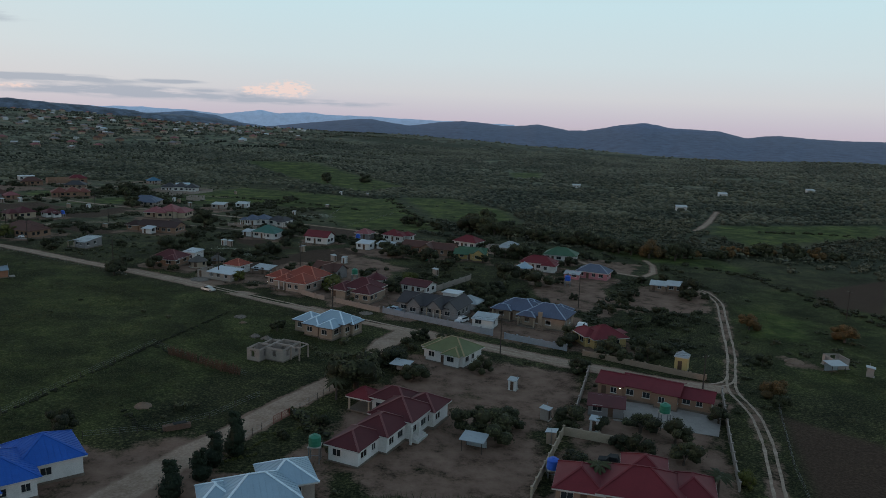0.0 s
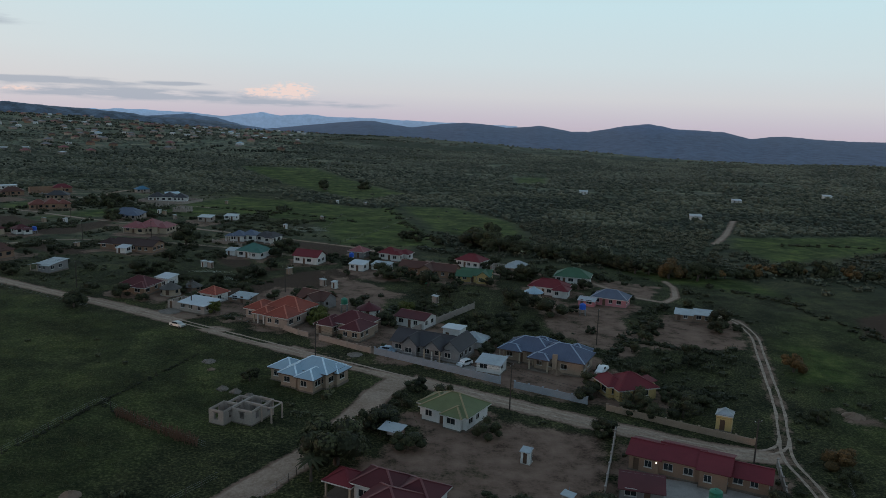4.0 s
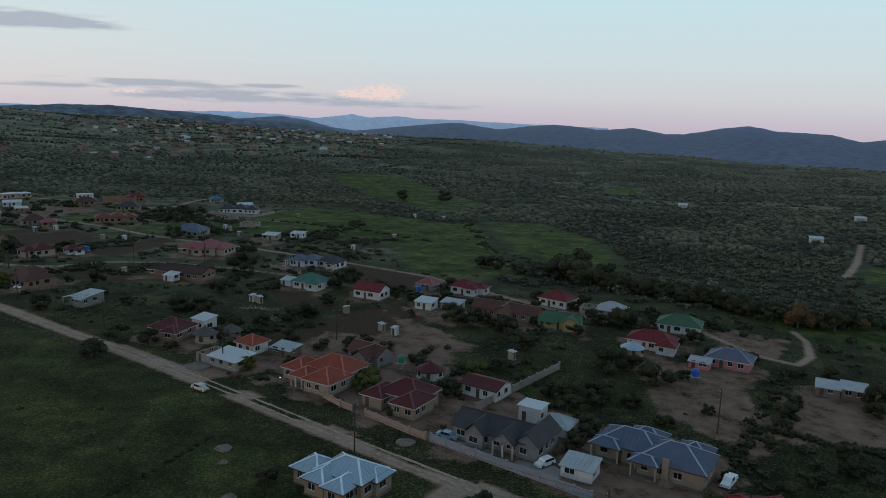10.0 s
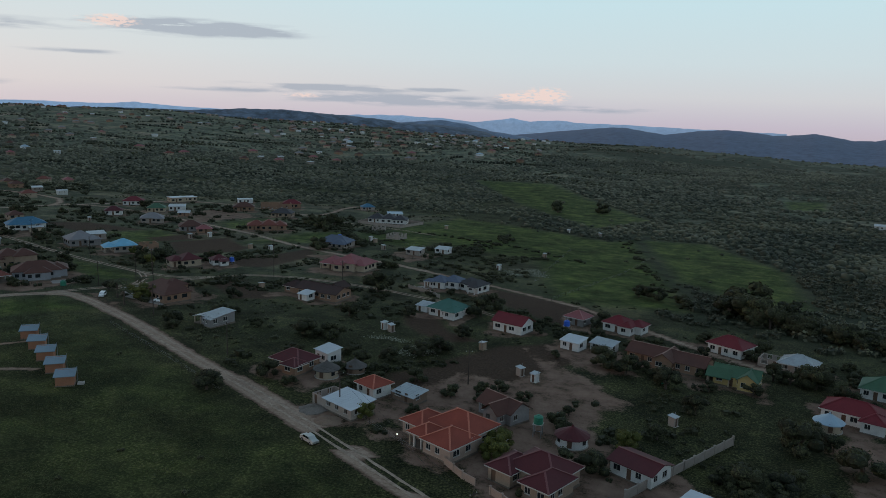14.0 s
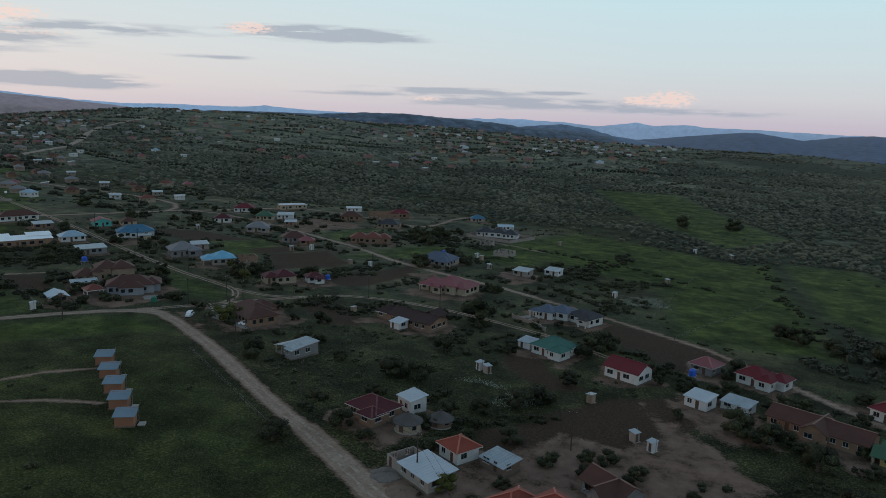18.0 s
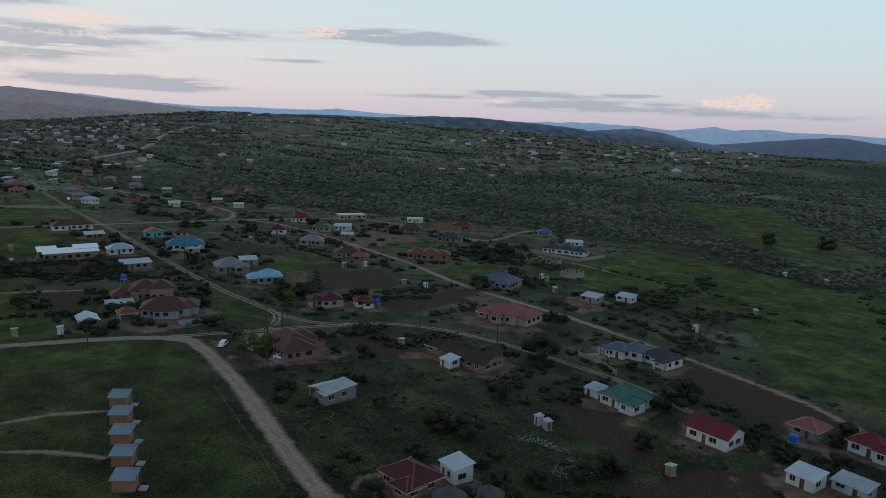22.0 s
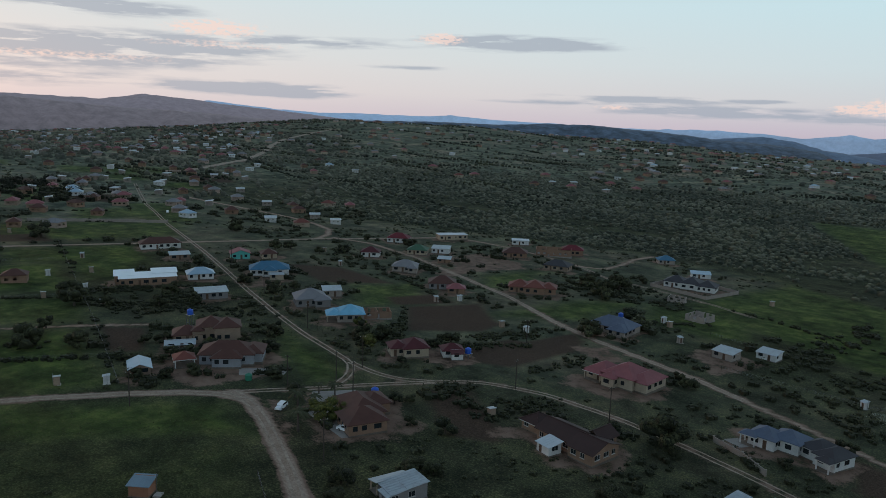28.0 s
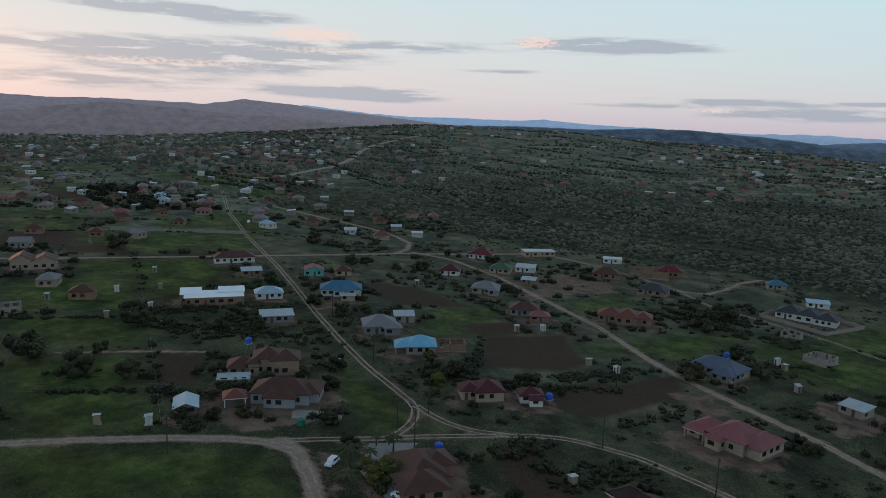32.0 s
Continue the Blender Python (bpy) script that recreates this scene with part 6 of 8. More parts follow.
    for s in (-1, 1):
        part("headlight", Build().box(-L / 2 - 0.02, s * W * 0.33 - 0.16, 0.6, -L / 2 + 0.08, s * W * 0.33 + 0.16, 0.75), M["bulb"] if lights else M["trim"], th)
    return th


car("silver saloon car driving on the gravel road", -67, 211.4, 152, "car_silver")
car("white saloon car parked on bare ground by the corner", -178, 278, 118, "car_white", "hatch")
car("white hatchback parked beside a brown roofed house", -158.5, 281.2, 15, "car_white", "hatch")
car("pale blue saloon parked behind a grey wall", -12.6, 199.6, 160, "car_blue")
car("white hatchback parked by a grey gabled house", 5.6, 192.2, 45, "car_white", "hatch")
car("white pickup parked in a narrow yard", 35.2, 180.5, 95, "car_white", "pickup")
car("white pickup parked further up a yard", 37, 192, 60, "car_white", "pickup")
car("white minibus parked beside an orange roofed house", -33.8, 224, 62, "car_white", "bus")
car("white car on the grass verge beside a track", -231, 314, 120, "car_white", "hatch")
car("white car driving along the far lane", -487, 416, 150, "car_white", "hatch")
car("dark pickup in a walled yard", 28.5, 112.5, -20, "rubber", "pickup")


# ---- lamps that burn at dusk ----
for lx, ly, lz, lab in ((-51.2, 216.6, 2.5, "lit porch bulb under an orange roof"), (-45.6, 222.4, 3.4, "lit bulb on a roof edge"), (-246.6, 409.5, 2.5, "lit bulb on a brown roofed house"), (35.6, 140.9, 2.6, "lit bulb on a brick house wall")):
    th = thing("wall_lamp", lab, "lamp", lx, ly, gz(lx, ly) + lz)
    part("bulb", Build().lathe(((0.03, -0.08), (0.08, -0.02), (0.08, 0.04), (0.03, 0.09)), 10), M["bulb"], th)
    part("bracket", Build().box(-0.03, 0.1, -0.04, 0.03, 0.5, 0.04), M["steel"], th)


# ---- paving ----
def paving(label, pts, mat, lift=0.07):
    """A thin slab laid on the ground, with joints between square flags."""
    x0, y0 = pts[0]
    bd = Build()
    dense = []
    for (ax, ay), (bx_, by_) in zip(pts, list(pts[1:]) + [pts[0]]):
        k = max(1, int(math.hypot(bx_ - ax, by_ - ay) / 3))
        dense += [(ax + (bx_ - ax) * i / k, ay + (by_ - ay) * i / k) for i in range(k)]
    bd.slab([(px, py, gz(px, py) + lift) for px, py in dense], 0.3)
    tagged(new("paving", bd.mesh("paving", mat)), label, "paving", kind="structure")


paving("grey concrete yard in front of a gabled house", ((-15.0, 198.6), (7.6, 186.6), (9.4, 190.0), (6.4, 193.4), (-12.6, 203.2)), M["slab"])
paving("grey paved yard beside a brown roofed house", ((-182, 290.5), (-172, 281), (-156, 278), (-154, 283), (-172, 291), (-176, 300)), M["slab"])
paving("grey concrete yard of a brick house", ((32.4, 131), (50, 126), (54.5, 137), (33.5, 141.5)), M["slab"])
paving("concrete apron before a bay fronted house", ((-203.5, 283), (-196.5, 292.5), (-199.5, 296), (-208, 286)), M["slab"])
paving("pale slab beside a white house", ((-98, 346.6), (-93.5, 344.6), (-91.8, 347.8), (-96, 350)), M["slab"])


# ---- tanks, latrines, small structures ----
def tank(label, x, y, mat, r=0.95, hgt=1.7, stand=0.0, yaw=0.0):
    th = thing("water_tank", label, "water tank", x, y, gz(x, y), yaw)
    if stand > 0.5:
        for sx in (-0.8, 0.8):
            for sy in (-0.8, 0.8):
                part("stand_leg", Build().box(sx - 0.08, sy - 0.08, -0.3, sx + 0.08, sy + 0.08, stand), M["steel"], th)
        for z0 in (stand * 0.5, ):
            part("brace", Build().box(-0.8, -0.84, z0, 0.8, -0.76, z0 + 0.08), M["steel"], th)
        part("platform", Build().box(-1.0, -1.0, stand, 1.0, 1.0, stand + 0.12), M["concrete"], th)
    z = stand + (0.12 if stand > 0.5 else 0.0)
    part("drum", Build().lathe(((r, z), (r * 1.02, z + hgt * 0.25), (r * 0.98, z + hgt * 0.28), (r * 1.02, z + hgt * 0.55), (r * 0.98, z + hgt * 0.58), (r, z + hgt * 0.82), (r * 0.6, z + hgt * 0.97), (r * 0.3, z + hgt)), 18), mat, th)
    part("lid", Build().lathe(((0.3, z + hgt), (0.3, z + hgt + 0.1)), 12), mat, th)


for lab, x, y, m, st in (("green plastic water tank on a steel stand", -18.6, 108.6, "tank_green", 2.6), ("green water tank on a tall stand", 41, 129, "tank_green", 2.8), ("blue water tank by a garden wall", 18, 108, "tank_blue", 1.2), ("green tank on a block tower", -27.6, 233.2, "tank_green", 2.6), ("dark green tank in a yard", -25, 243, "tank_green", 0.0), ("dark green water tank behind a long house", -6, 278, "tank_green", 0.0), ("blue water tank on a stand beside a house", -176, 345, "tank_blue", 1.2), ("blue water tank on a low stand", -169, 300, "tank_blue", 1.0), ("blue tank behind a two storey house", -247, 294, "tank_blue", 5.0), ("green tank by the road", -199, 283, "tank_green", 0.0), ("blue tank behind a half built house", -168, 424, "tank_blue", 2.6), ("blue tank beside a crimson roofed house", -36, 314, "tank_blue", 1.5), ("blue tank by an old shack", 41.5, 244, "tank_blue", 1.8)):
    tank(lab, x, y, M[m], stand=st)


def latrine(label, x, y, yaw, wall="white", hgt=2.1, w=1.5):
    th = thing("outhouse", label, "outhouse", x, y, gz(x, y), yaw)
    bd = Build()
    for side in "senw":
        pl = place_for(side, 0, 0, w, w)
        ins = 0.0 if side in "sn" else 0.12
        wall_run(bd, w - 2 * ins, hgt, 0.12, [(0.4, 1.1, 0, 1.85)] if side == "s" else [], lambda a, o, z, pl=pl, ins=ins: pl(a + ins, o, z))
    part("wall", bd, M["wall_" + wall], th)
    part("door", Build().box(0.43, 0.03, 0, 1.07, 0.08, 1.82), M["wood"], th)
    part("roof", Build().slab(((-0.2, -0.25, hgt + 0.02), (w + 0.2, -0.25, hgt + 0.02), (w + 0.2, w + 0.2, hgt + 0.25), (-0.2, w + 0.2, hgt + 0.25)), 0.06), M["roof_tin"], th)
    part("floor_slab", Build().box(-0.2, -0.2, -0.5, w + 0.2, w + 0.2, 0.0), M["concrete"], th)
    part("vent_pipe", Build().lathe(((0.05, 0), (0.05, hgt + 0.8)), 6, w + 0.1, w * 0.6), M["steel"], th)


for i, (x, y) in enumerate(((14, 144), (20, 129), (19, 121), (27, 126), (98, 163), (-54, 284), (-36, 264), (-39, 266), (-225, 246), (-219, 254), (-370, 312), (-341, 305), (-315, 290), (-290, 285), (-310, 275), (-344, 288), (-342, 263), (-445, 310), (-227, 399), (-230, 389), (-192, 383), (-183, 383), (-142, 418), (-155, 438), (-160, 441), (-304, 403), (-337, 422), (-86, 288), (-82, 286), (-122, 415), (-81, 399), (-69, 443), (-144, 517), (-77, 550), (-56, 544), (-143, 315), (-124, 419), (-2, 250))):
    latrine(("small white outhouse with a tin roof", "grey block outhouse in a yard", "tan brick outhouse at a plot edge")[i % 3], x, y, (-25, 60, -110)[i % 3], ("white", "block", "tan")[i % 3])


def open_shelter(label, x, y, yaw, w=3.6, d=2.8):
    th = thing("shelter", label, "shelter", x, y, gz(x, y), yaw)
    for px in (0.1, w - 0.1):
        for py in (0.1, d - 0.1):
            part("post", Build().lathe(((0.07, -0.3), (0.06, 2.1)), 6, px, py), M["pole"], th)
    part("roof", Build().slab(((-0.3, -0.3, 2.1), (w + 0.3, -0.3, 2.1), (w + 0.3, d + 0.3, 2.4), (-0.3, d + 0.3, 2.4)), 0.05), M["roof_tin"], th)
    part("side_panel", Build().box(0, d - 0.15, 0.0, w, d - 0.1, 1.6), M["roof_tin"], th)


open_shelter("tin roofed shelter on poles in a bare yard", 4, 115, -20)
open_shelter("leaning tin shelter by a rubble heap", 89, 164, 10)
open_shelter("tin shelter among trees", -10, 150, -24)
shell("unfinished_house", "small roofless block room", 91, 168, 5, 4.2, 4.0, {}, "block", 2.4, seed=12)
shell("unfinished_house", "small roofless block room in pasture", -176, 480, 10, 7, 5, {}, "block", 2.2, seed=13)
house("shed", "small tin roofed house in the green field", -118, 424, -6, [(0, 0, 6.5, 5, "shed", -0.2)], "tin", "white", 2.5, seed=101, category="shed")
house("house", "tin roofed block house on red earth", -128, 412, -8, [(0, 0, 7, 5.5, "shed", 0)], "tin", "block", 2.5, seed=102)


def heap(label, x, y, r, hgt, mat, seed, name="mound", category="mound"):
    rng = random.Random(seed)
    bd, k = Build(), 18
    for j, (f, z) in enumerate(((1.0, -0.2), (0.82, 0.25), (0.55, 0.62), (0.25, 0.92), (0.03, 1.0))):
        bd.v += [(r * f * math.cos(2 * math.pi * i / k) * rng.uniform(0.8, 1.2), r * f * math.sin(2 * math.pi * i / k) * rng.uniform(0.8, 1.2), hgt * z * (1 if z < 0 else rng.uniform(0.8, 1.15))) for i in range(k)]
    bd.f = [(j * k + i, j * k + (i + 1) % k, (j + 1) * k + (i + 1) % k, (j + 1) * k + i) for j in range(4) for i in range(k)] + [tuple(range(4 * k, 5 * k))]
    ob = new(name, bd.mesh(name, mat))
    ob.matrix_world = pose(x, y, gz(x, y))
    tagged(ob, label, category)


for i, (x, y, r, hh) in enumerate(((26, 190, 1.7, 1.1), (-74, 225.5, 3.4, 0.7), (-68.5, 221.5, 3.0, 0.5), (-51, 186, 1.7, 0.5), (-49, 181, 1.0, 0.4), (84, 172, 2.4, 0.9), (-52, 126, 1.6, 0.7), (-20, 196, 2.0, 0.4))):
    heap("mound of brown building sand on bare ground" if i % 2 == 0 else "low mound of grey soil", x, y, r, hh, M["sand"] if i % 2 == 0 or i == 5 else M["rubble"], i)
for i, (x, y) in enumerate(((-43.2, 169.8), (-40.2, 168.5), (-37.1, 166.6), (-34.5, 165.3))):
    heap("mound of broken stone behind a house shell", x, y, 1.3, 0.8, M["rubble"], 31 + i, "rubble_mound")
brick_pile = thing("brick_stack", "stack of old bricks under a board by a bare clearing", "bricks", -44.5, 116.2, gz(-44.5, 116.2), 32)
me_brick = Build().box(-0.29, -0.14, 0, 0.29, 0.14, 0.19).mesh("brick", plain("old_brick", (0.16, 0.09, 0.065), 0.95))
rk = random.Random(3)
for lay in range(5):
    for i in range(7 - (lay > 3) * 2):
        for j in range(3):
            o = part("brick", me_brick, None, brick_pile)
            o.matrix_basis = pose(0.62 * i + rk.uniform(-0.03, 0.03) + 0.2 * (lay % 2), 0.32 * j + rk.uniform(-0.03, 0.03), 0.2 * lay - 0.1, 0, 0, rk.uniform(-6, 6))
part("board", Build().slab(((1.4, -0.2, 1.02), (3.6, -0.1, 1.0), (3.5, 0.8, 1.06), (1.3, 0.7, 1.1)), 0.05), M["rubber"], brick_pile)


def steel_gate(label, ax, ay, bx, by, hgt=1.5):
    th = thing("gate", label, "gate", ax, ay, gz(ax, ay), math.degrees(math.atan2(by - ay, bx - ax)))
    length = math.hypot(bx - ax, by - ay)
    m = M["gate_red"]
    for px in (0.0, length / 2 - 0.05, length / 2 + 0.05, length):
        part("upright", Build().box(px - 0.03, -0.03, 0.05, px + 0.03, 0.03, hgt), m, th)
    for z0 in (0.12, hgt * 0.55, hgt - 0.06):
        part("rail", Build().box(0, -0.025, z0, length, 0.025, z0 + 0.05), m, th)
    for i in range(1, int(length / 0.18)):
        part("bar", Build().box(i * 0.18 - 0.012, -0.012, 0.12, i * 0.18 + 0.012, 0.012, hgt - 0.05), m, th)


M["gate_red"] = plain("rust_red_gate_paint", (0.20, 0.05, 0.035), 0.7)
steel_gate("rust red double steel gate beside the earth lane", -27.9, 121.4, -25.9, 125.2)
fence("wire fence along the front garden", ((-36.5, 104.5), (-33.4, 110.0), (-28.2, 121.0)), 2.6)
fence("wire fence along the front garden by the lane", ((-25.8, 125.6), (-22.4, 133.6), (-20.0, 140)), 2.6)
fence("sagging wire fence behind a bare clearing", ((-56, 112), (-46, 116), (-39, 122), (-33, 133)), 3.0)

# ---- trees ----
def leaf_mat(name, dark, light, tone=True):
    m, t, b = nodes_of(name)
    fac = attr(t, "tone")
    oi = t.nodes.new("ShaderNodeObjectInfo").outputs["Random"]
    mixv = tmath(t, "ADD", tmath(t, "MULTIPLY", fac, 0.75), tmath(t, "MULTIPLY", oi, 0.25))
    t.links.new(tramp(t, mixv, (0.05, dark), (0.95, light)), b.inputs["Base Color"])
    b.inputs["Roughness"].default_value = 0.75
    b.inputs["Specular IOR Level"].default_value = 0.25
    return m


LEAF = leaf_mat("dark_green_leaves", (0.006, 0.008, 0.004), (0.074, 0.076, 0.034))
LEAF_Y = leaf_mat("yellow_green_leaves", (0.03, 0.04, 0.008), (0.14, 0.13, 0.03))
# rusty leaves, with the low sun's orange put into their colour
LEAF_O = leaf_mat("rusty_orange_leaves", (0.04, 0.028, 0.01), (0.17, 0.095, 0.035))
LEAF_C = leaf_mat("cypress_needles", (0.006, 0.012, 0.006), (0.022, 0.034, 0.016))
BUSH = leaf_mat("bush_foliage", (0.008, 0.010, 0.005), (0.105, 0.104, 0.050))
# far scrub, thicket and town foliage lightened: distance haze put into the leaf colours
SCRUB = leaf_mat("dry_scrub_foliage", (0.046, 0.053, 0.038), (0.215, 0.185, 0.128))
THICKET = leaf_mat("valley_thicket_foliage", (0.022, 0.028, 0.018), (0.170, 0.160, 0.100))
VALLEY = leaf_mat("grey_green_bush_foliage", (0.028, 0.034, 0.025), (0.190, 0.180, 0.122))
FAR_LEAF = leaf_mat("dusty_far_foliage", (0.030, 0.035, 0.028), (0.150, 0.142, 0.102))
BARK = plain("grey_brown_bark", (0.08, 0.06, 0.05), 0.95, grain=8.0, spread=0.4, bump=0.6)


def leaf_mesh(name, centres, radii, per, size, rng, mat, flat=0.75, jit=0.35):
    """Leaf clumps: small four sided leaves scattered over uneven balls."""
    cs, ns, ts, hs = [], [], [], []
    for c, r in zip(centres, radii):
        tone0 = rng.uniform(0.15, 0.85)
        v = rng.normal(size=(per, 3))
        v /= np.linalg.norm(v, axis=1)[:, None]
        v[:, 2] = np.where(v[:, 2] < -0.35, -v[:, 2], v[:, 2])
        rad = r * rng.uniform(0.5, 1.1, (per, 1))
        cs.append(np.asarray(c) + v * rad * (1, 1, flat))
        n = v + rng.normal(size=(per, 3)) * jit
        ns.append(n / np.linalg.norm(n, axis=1)[:, None])
        # upper leaves get a lighter tone: light from above put into the colour
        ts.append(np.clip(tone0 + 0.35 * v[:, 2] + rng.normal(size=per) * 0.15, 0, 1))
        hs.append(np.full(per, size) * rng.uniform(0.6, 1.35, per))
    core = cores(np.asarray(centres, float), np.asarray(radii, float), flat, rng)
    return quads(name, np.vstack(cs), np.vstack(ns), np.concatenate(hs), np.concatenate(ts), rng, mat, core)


def unit_ball():
    """A ball of 24 quads."""
    out = []
    for ax in range(3):
        for sgn in (-1.0, 1.0):
            for i in (-1.0, 0.0):
                for j in (-1.0, 0.0):
                    q = []
                    for di, dj in ((0, 0), (1, 0), (1, 1), (0, 1)):
                        p = [0.0, 0.0, 0.0]
                        p[ax], p[(ax + 1) % 3], p[(ax + 2) % 3] = sgn, (i + di), (j + dj)
                        q.append(p)
                    out.append(q if sgn > 0 else q[::-1])
    b = np.array(out)
    return b / np.linalg.norm(b, axis=2)[:, :, None]


BALL = unit_ball()


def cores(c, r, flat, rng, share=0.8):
    """Dense inside of each clump: uneven small balls, shade painted into a dark tone."""
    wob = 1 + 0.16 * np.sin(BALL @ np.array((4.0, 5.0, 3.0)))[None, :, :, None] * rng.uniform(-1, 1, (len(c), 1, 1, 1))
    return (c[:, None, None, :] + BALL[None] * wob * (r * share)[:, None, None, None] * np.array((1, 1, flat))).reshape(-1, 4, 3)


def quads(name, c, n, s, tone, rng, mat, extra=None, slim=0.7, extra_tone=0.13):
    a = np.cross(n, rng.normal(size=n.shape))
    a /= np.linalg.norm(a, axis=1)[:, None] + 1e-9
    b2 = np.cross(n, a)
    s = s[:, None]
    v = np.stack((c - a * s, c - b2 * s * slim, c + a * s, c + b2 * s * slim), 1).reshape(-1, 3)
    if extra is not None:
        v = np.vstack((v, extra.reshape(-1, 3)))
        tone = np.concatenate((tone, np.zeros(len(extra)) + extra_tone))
    k = len(v) // 4
    me = bpy.data.meshes.new(name)
    me.vertices.add(4 * k)
    me.vertices.foreach_set("co", v.astype(np.float32).ravel())
    me.loops.add(4 * k)
    me.loops.foreach_set("vertex_index", np.arange(4 * k, dtype=np.int32))
    me.polygons.add(k)
    me.polygons.foreach_set("loop_start", np.arange(0, 4 * k, 4, dtype=np.int32))
    me.update(calc_edges=True)
    me.attributes.new("tone", "FLOAT", "POINT").data.foreach_set("value", np.repeat(tone, 4).astype(np.float32))
    me.materials.append(mat)
    return me


def trunk_mesh(r, hgt, limbs, rng):
    bd = Build().lathe(((r * 1.3, -0.4), (r, 0.3), (r * 0.8, hgt * 0.6), (r * 0.5, hgt)), 8)
    for _ in range(limbs):
        a = rng.uniform(0, 6.28)
        z0 = hgt * rng.uniform(0.4, 0.8)
        p = (0, 0, z0)
        q = (math.cos(a) * hgt * 0.4, math.sin(a) * hgt * 0.4, z0 + hgt * 0.5)
        bd.beam(p, q, r * 0.7, r * 0.7)
        bd.beam(q, (q[0] * 1.6, q[1] * 1.6, q[2] + hgt * 0.2), r * 0.4, r * 0.4)
    return bd.mesh("trunk", BARK)


rng = np.random.default_rng(5)
SHAPES = {}
for kind_, mat, count in (("t", LEAF, 5), ("b", LEAF, 2), ("y", LEAF_Y, 2), ("o", LEAF_O, 2), ("tf", LEAF, 4), ("bf", LEAF, 2), ("yf", LEAF_Y, 1), ("of", LEAF_O, 1)):
    for i in range(count):
        far = len(kind_) > 1
        k = 11 + 4 * (kind_[0] == "b")
        cen, rad = [], []
        for j in range(k):
            a, q = rng.uniform(0, 6.28), math.sqrt(rng.uniform(0.0, 0.55))
            cen.append((math.cos(a) * q, math.sin(a) * q, 0.80 + rng.uniform(-0.3, 0.45) - 0.38 * q))
            rad.append(rng.uniform(0.28, 0.5))
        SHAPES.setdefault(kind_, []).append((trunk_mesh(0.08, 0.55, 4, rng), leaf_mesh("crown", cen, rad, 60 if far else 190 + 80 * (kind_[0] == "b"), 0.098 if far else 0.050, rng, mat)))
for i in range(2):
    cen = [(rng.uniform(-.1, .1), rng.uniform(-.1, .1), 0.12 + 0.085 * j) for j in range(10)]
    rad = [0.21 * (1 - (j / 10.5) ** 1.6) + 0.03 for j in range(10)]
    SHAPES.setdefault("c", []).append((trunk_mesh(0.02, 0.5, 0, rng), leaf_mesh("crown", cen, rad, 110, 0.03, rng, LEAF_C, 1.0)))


def palm_meshes(rng):
    bd = Build().lathe(((0.05, -0.1), (0.035, 0.3), (0.03, 0.7)), 8)
    fr = Build()
    for i in range(16):
        a = i * 2.4
        up = rng.uniform(0.15, 0.6)
        pts = [(0, 0, 0.7)]
        for s in (0.15, 0.3, 0.42):
            pts.append((math.cos(a) * s, math.sin(a) * s, 0.7 + up * s * 1.3 - 1.7 * s * s))
        w = (-math.sin(a), math.cos(a))
        for (p, q), (wa, wb) in zip(zip(pts, pts[1:]), ((0.02, 0.06), (0.06, 0.05), (0.05, 0.01))):
            for sgn in (-1, 1):
                fr.poly(p, q, (q[0] + sgn * w[0] * wb, q[1] + sgn * w[1] * wb, q[2] - wb * 0.6), (p[0] + sgn * w[0] * wa, p[1] + sgn * w[1] * wa, p[2] - wa * 0.6))
    me = fr.mesh("fronds", LEAF)
    me.attributes.new("tone", "FLOAT", "POINT").data.foreach_set("value", [0.6] * len(me.vertices))
    return bd.mesh("trunk", BARK), me


SHAPES["p"] = [palm_meshes(rng)]
NAMES = {"t": ("tree", "round dark green yard tree"), "b": ("tree", "large spreading dark green tree"), "y": ("tree", "yellow green leafy garden tree"), "o": ("tree", "tree with rusty orange evening lit leaves"), "c": ("conifer", "dark pointed cypress tree"), "p": ("palm_tree", "palm tree with drooping fronds")}
TREES = []


def tree(kind_, x, y, size, rnd):
    """size: crown radius, or height for cypress and palm."""
    name, label = NAMES[kind_]
    shapes = SHAPES[kind_ + "f" if kind_ in "tbyo" and math.hypot(x + 60, y - 170) > 215 else kind_]
    tr, cr = shapes[int(rnd * 97) % len(shapes)]
    th = new(name)
    k = size * (1.0 if kind_ in "cp" else 1.22)
    th.matrix_world = pose(x, y, gz(x, y) - 0.05, 0, 0, rnd * 360) @ Matrix.Diagonal((k, k, k * (0.85 + 0.3 * ((rnd * 13) % 1)), 1))
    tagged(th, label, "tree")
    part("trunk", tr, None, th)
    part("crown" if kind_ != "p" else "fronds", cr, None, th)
    TREES.append((x, y, size))


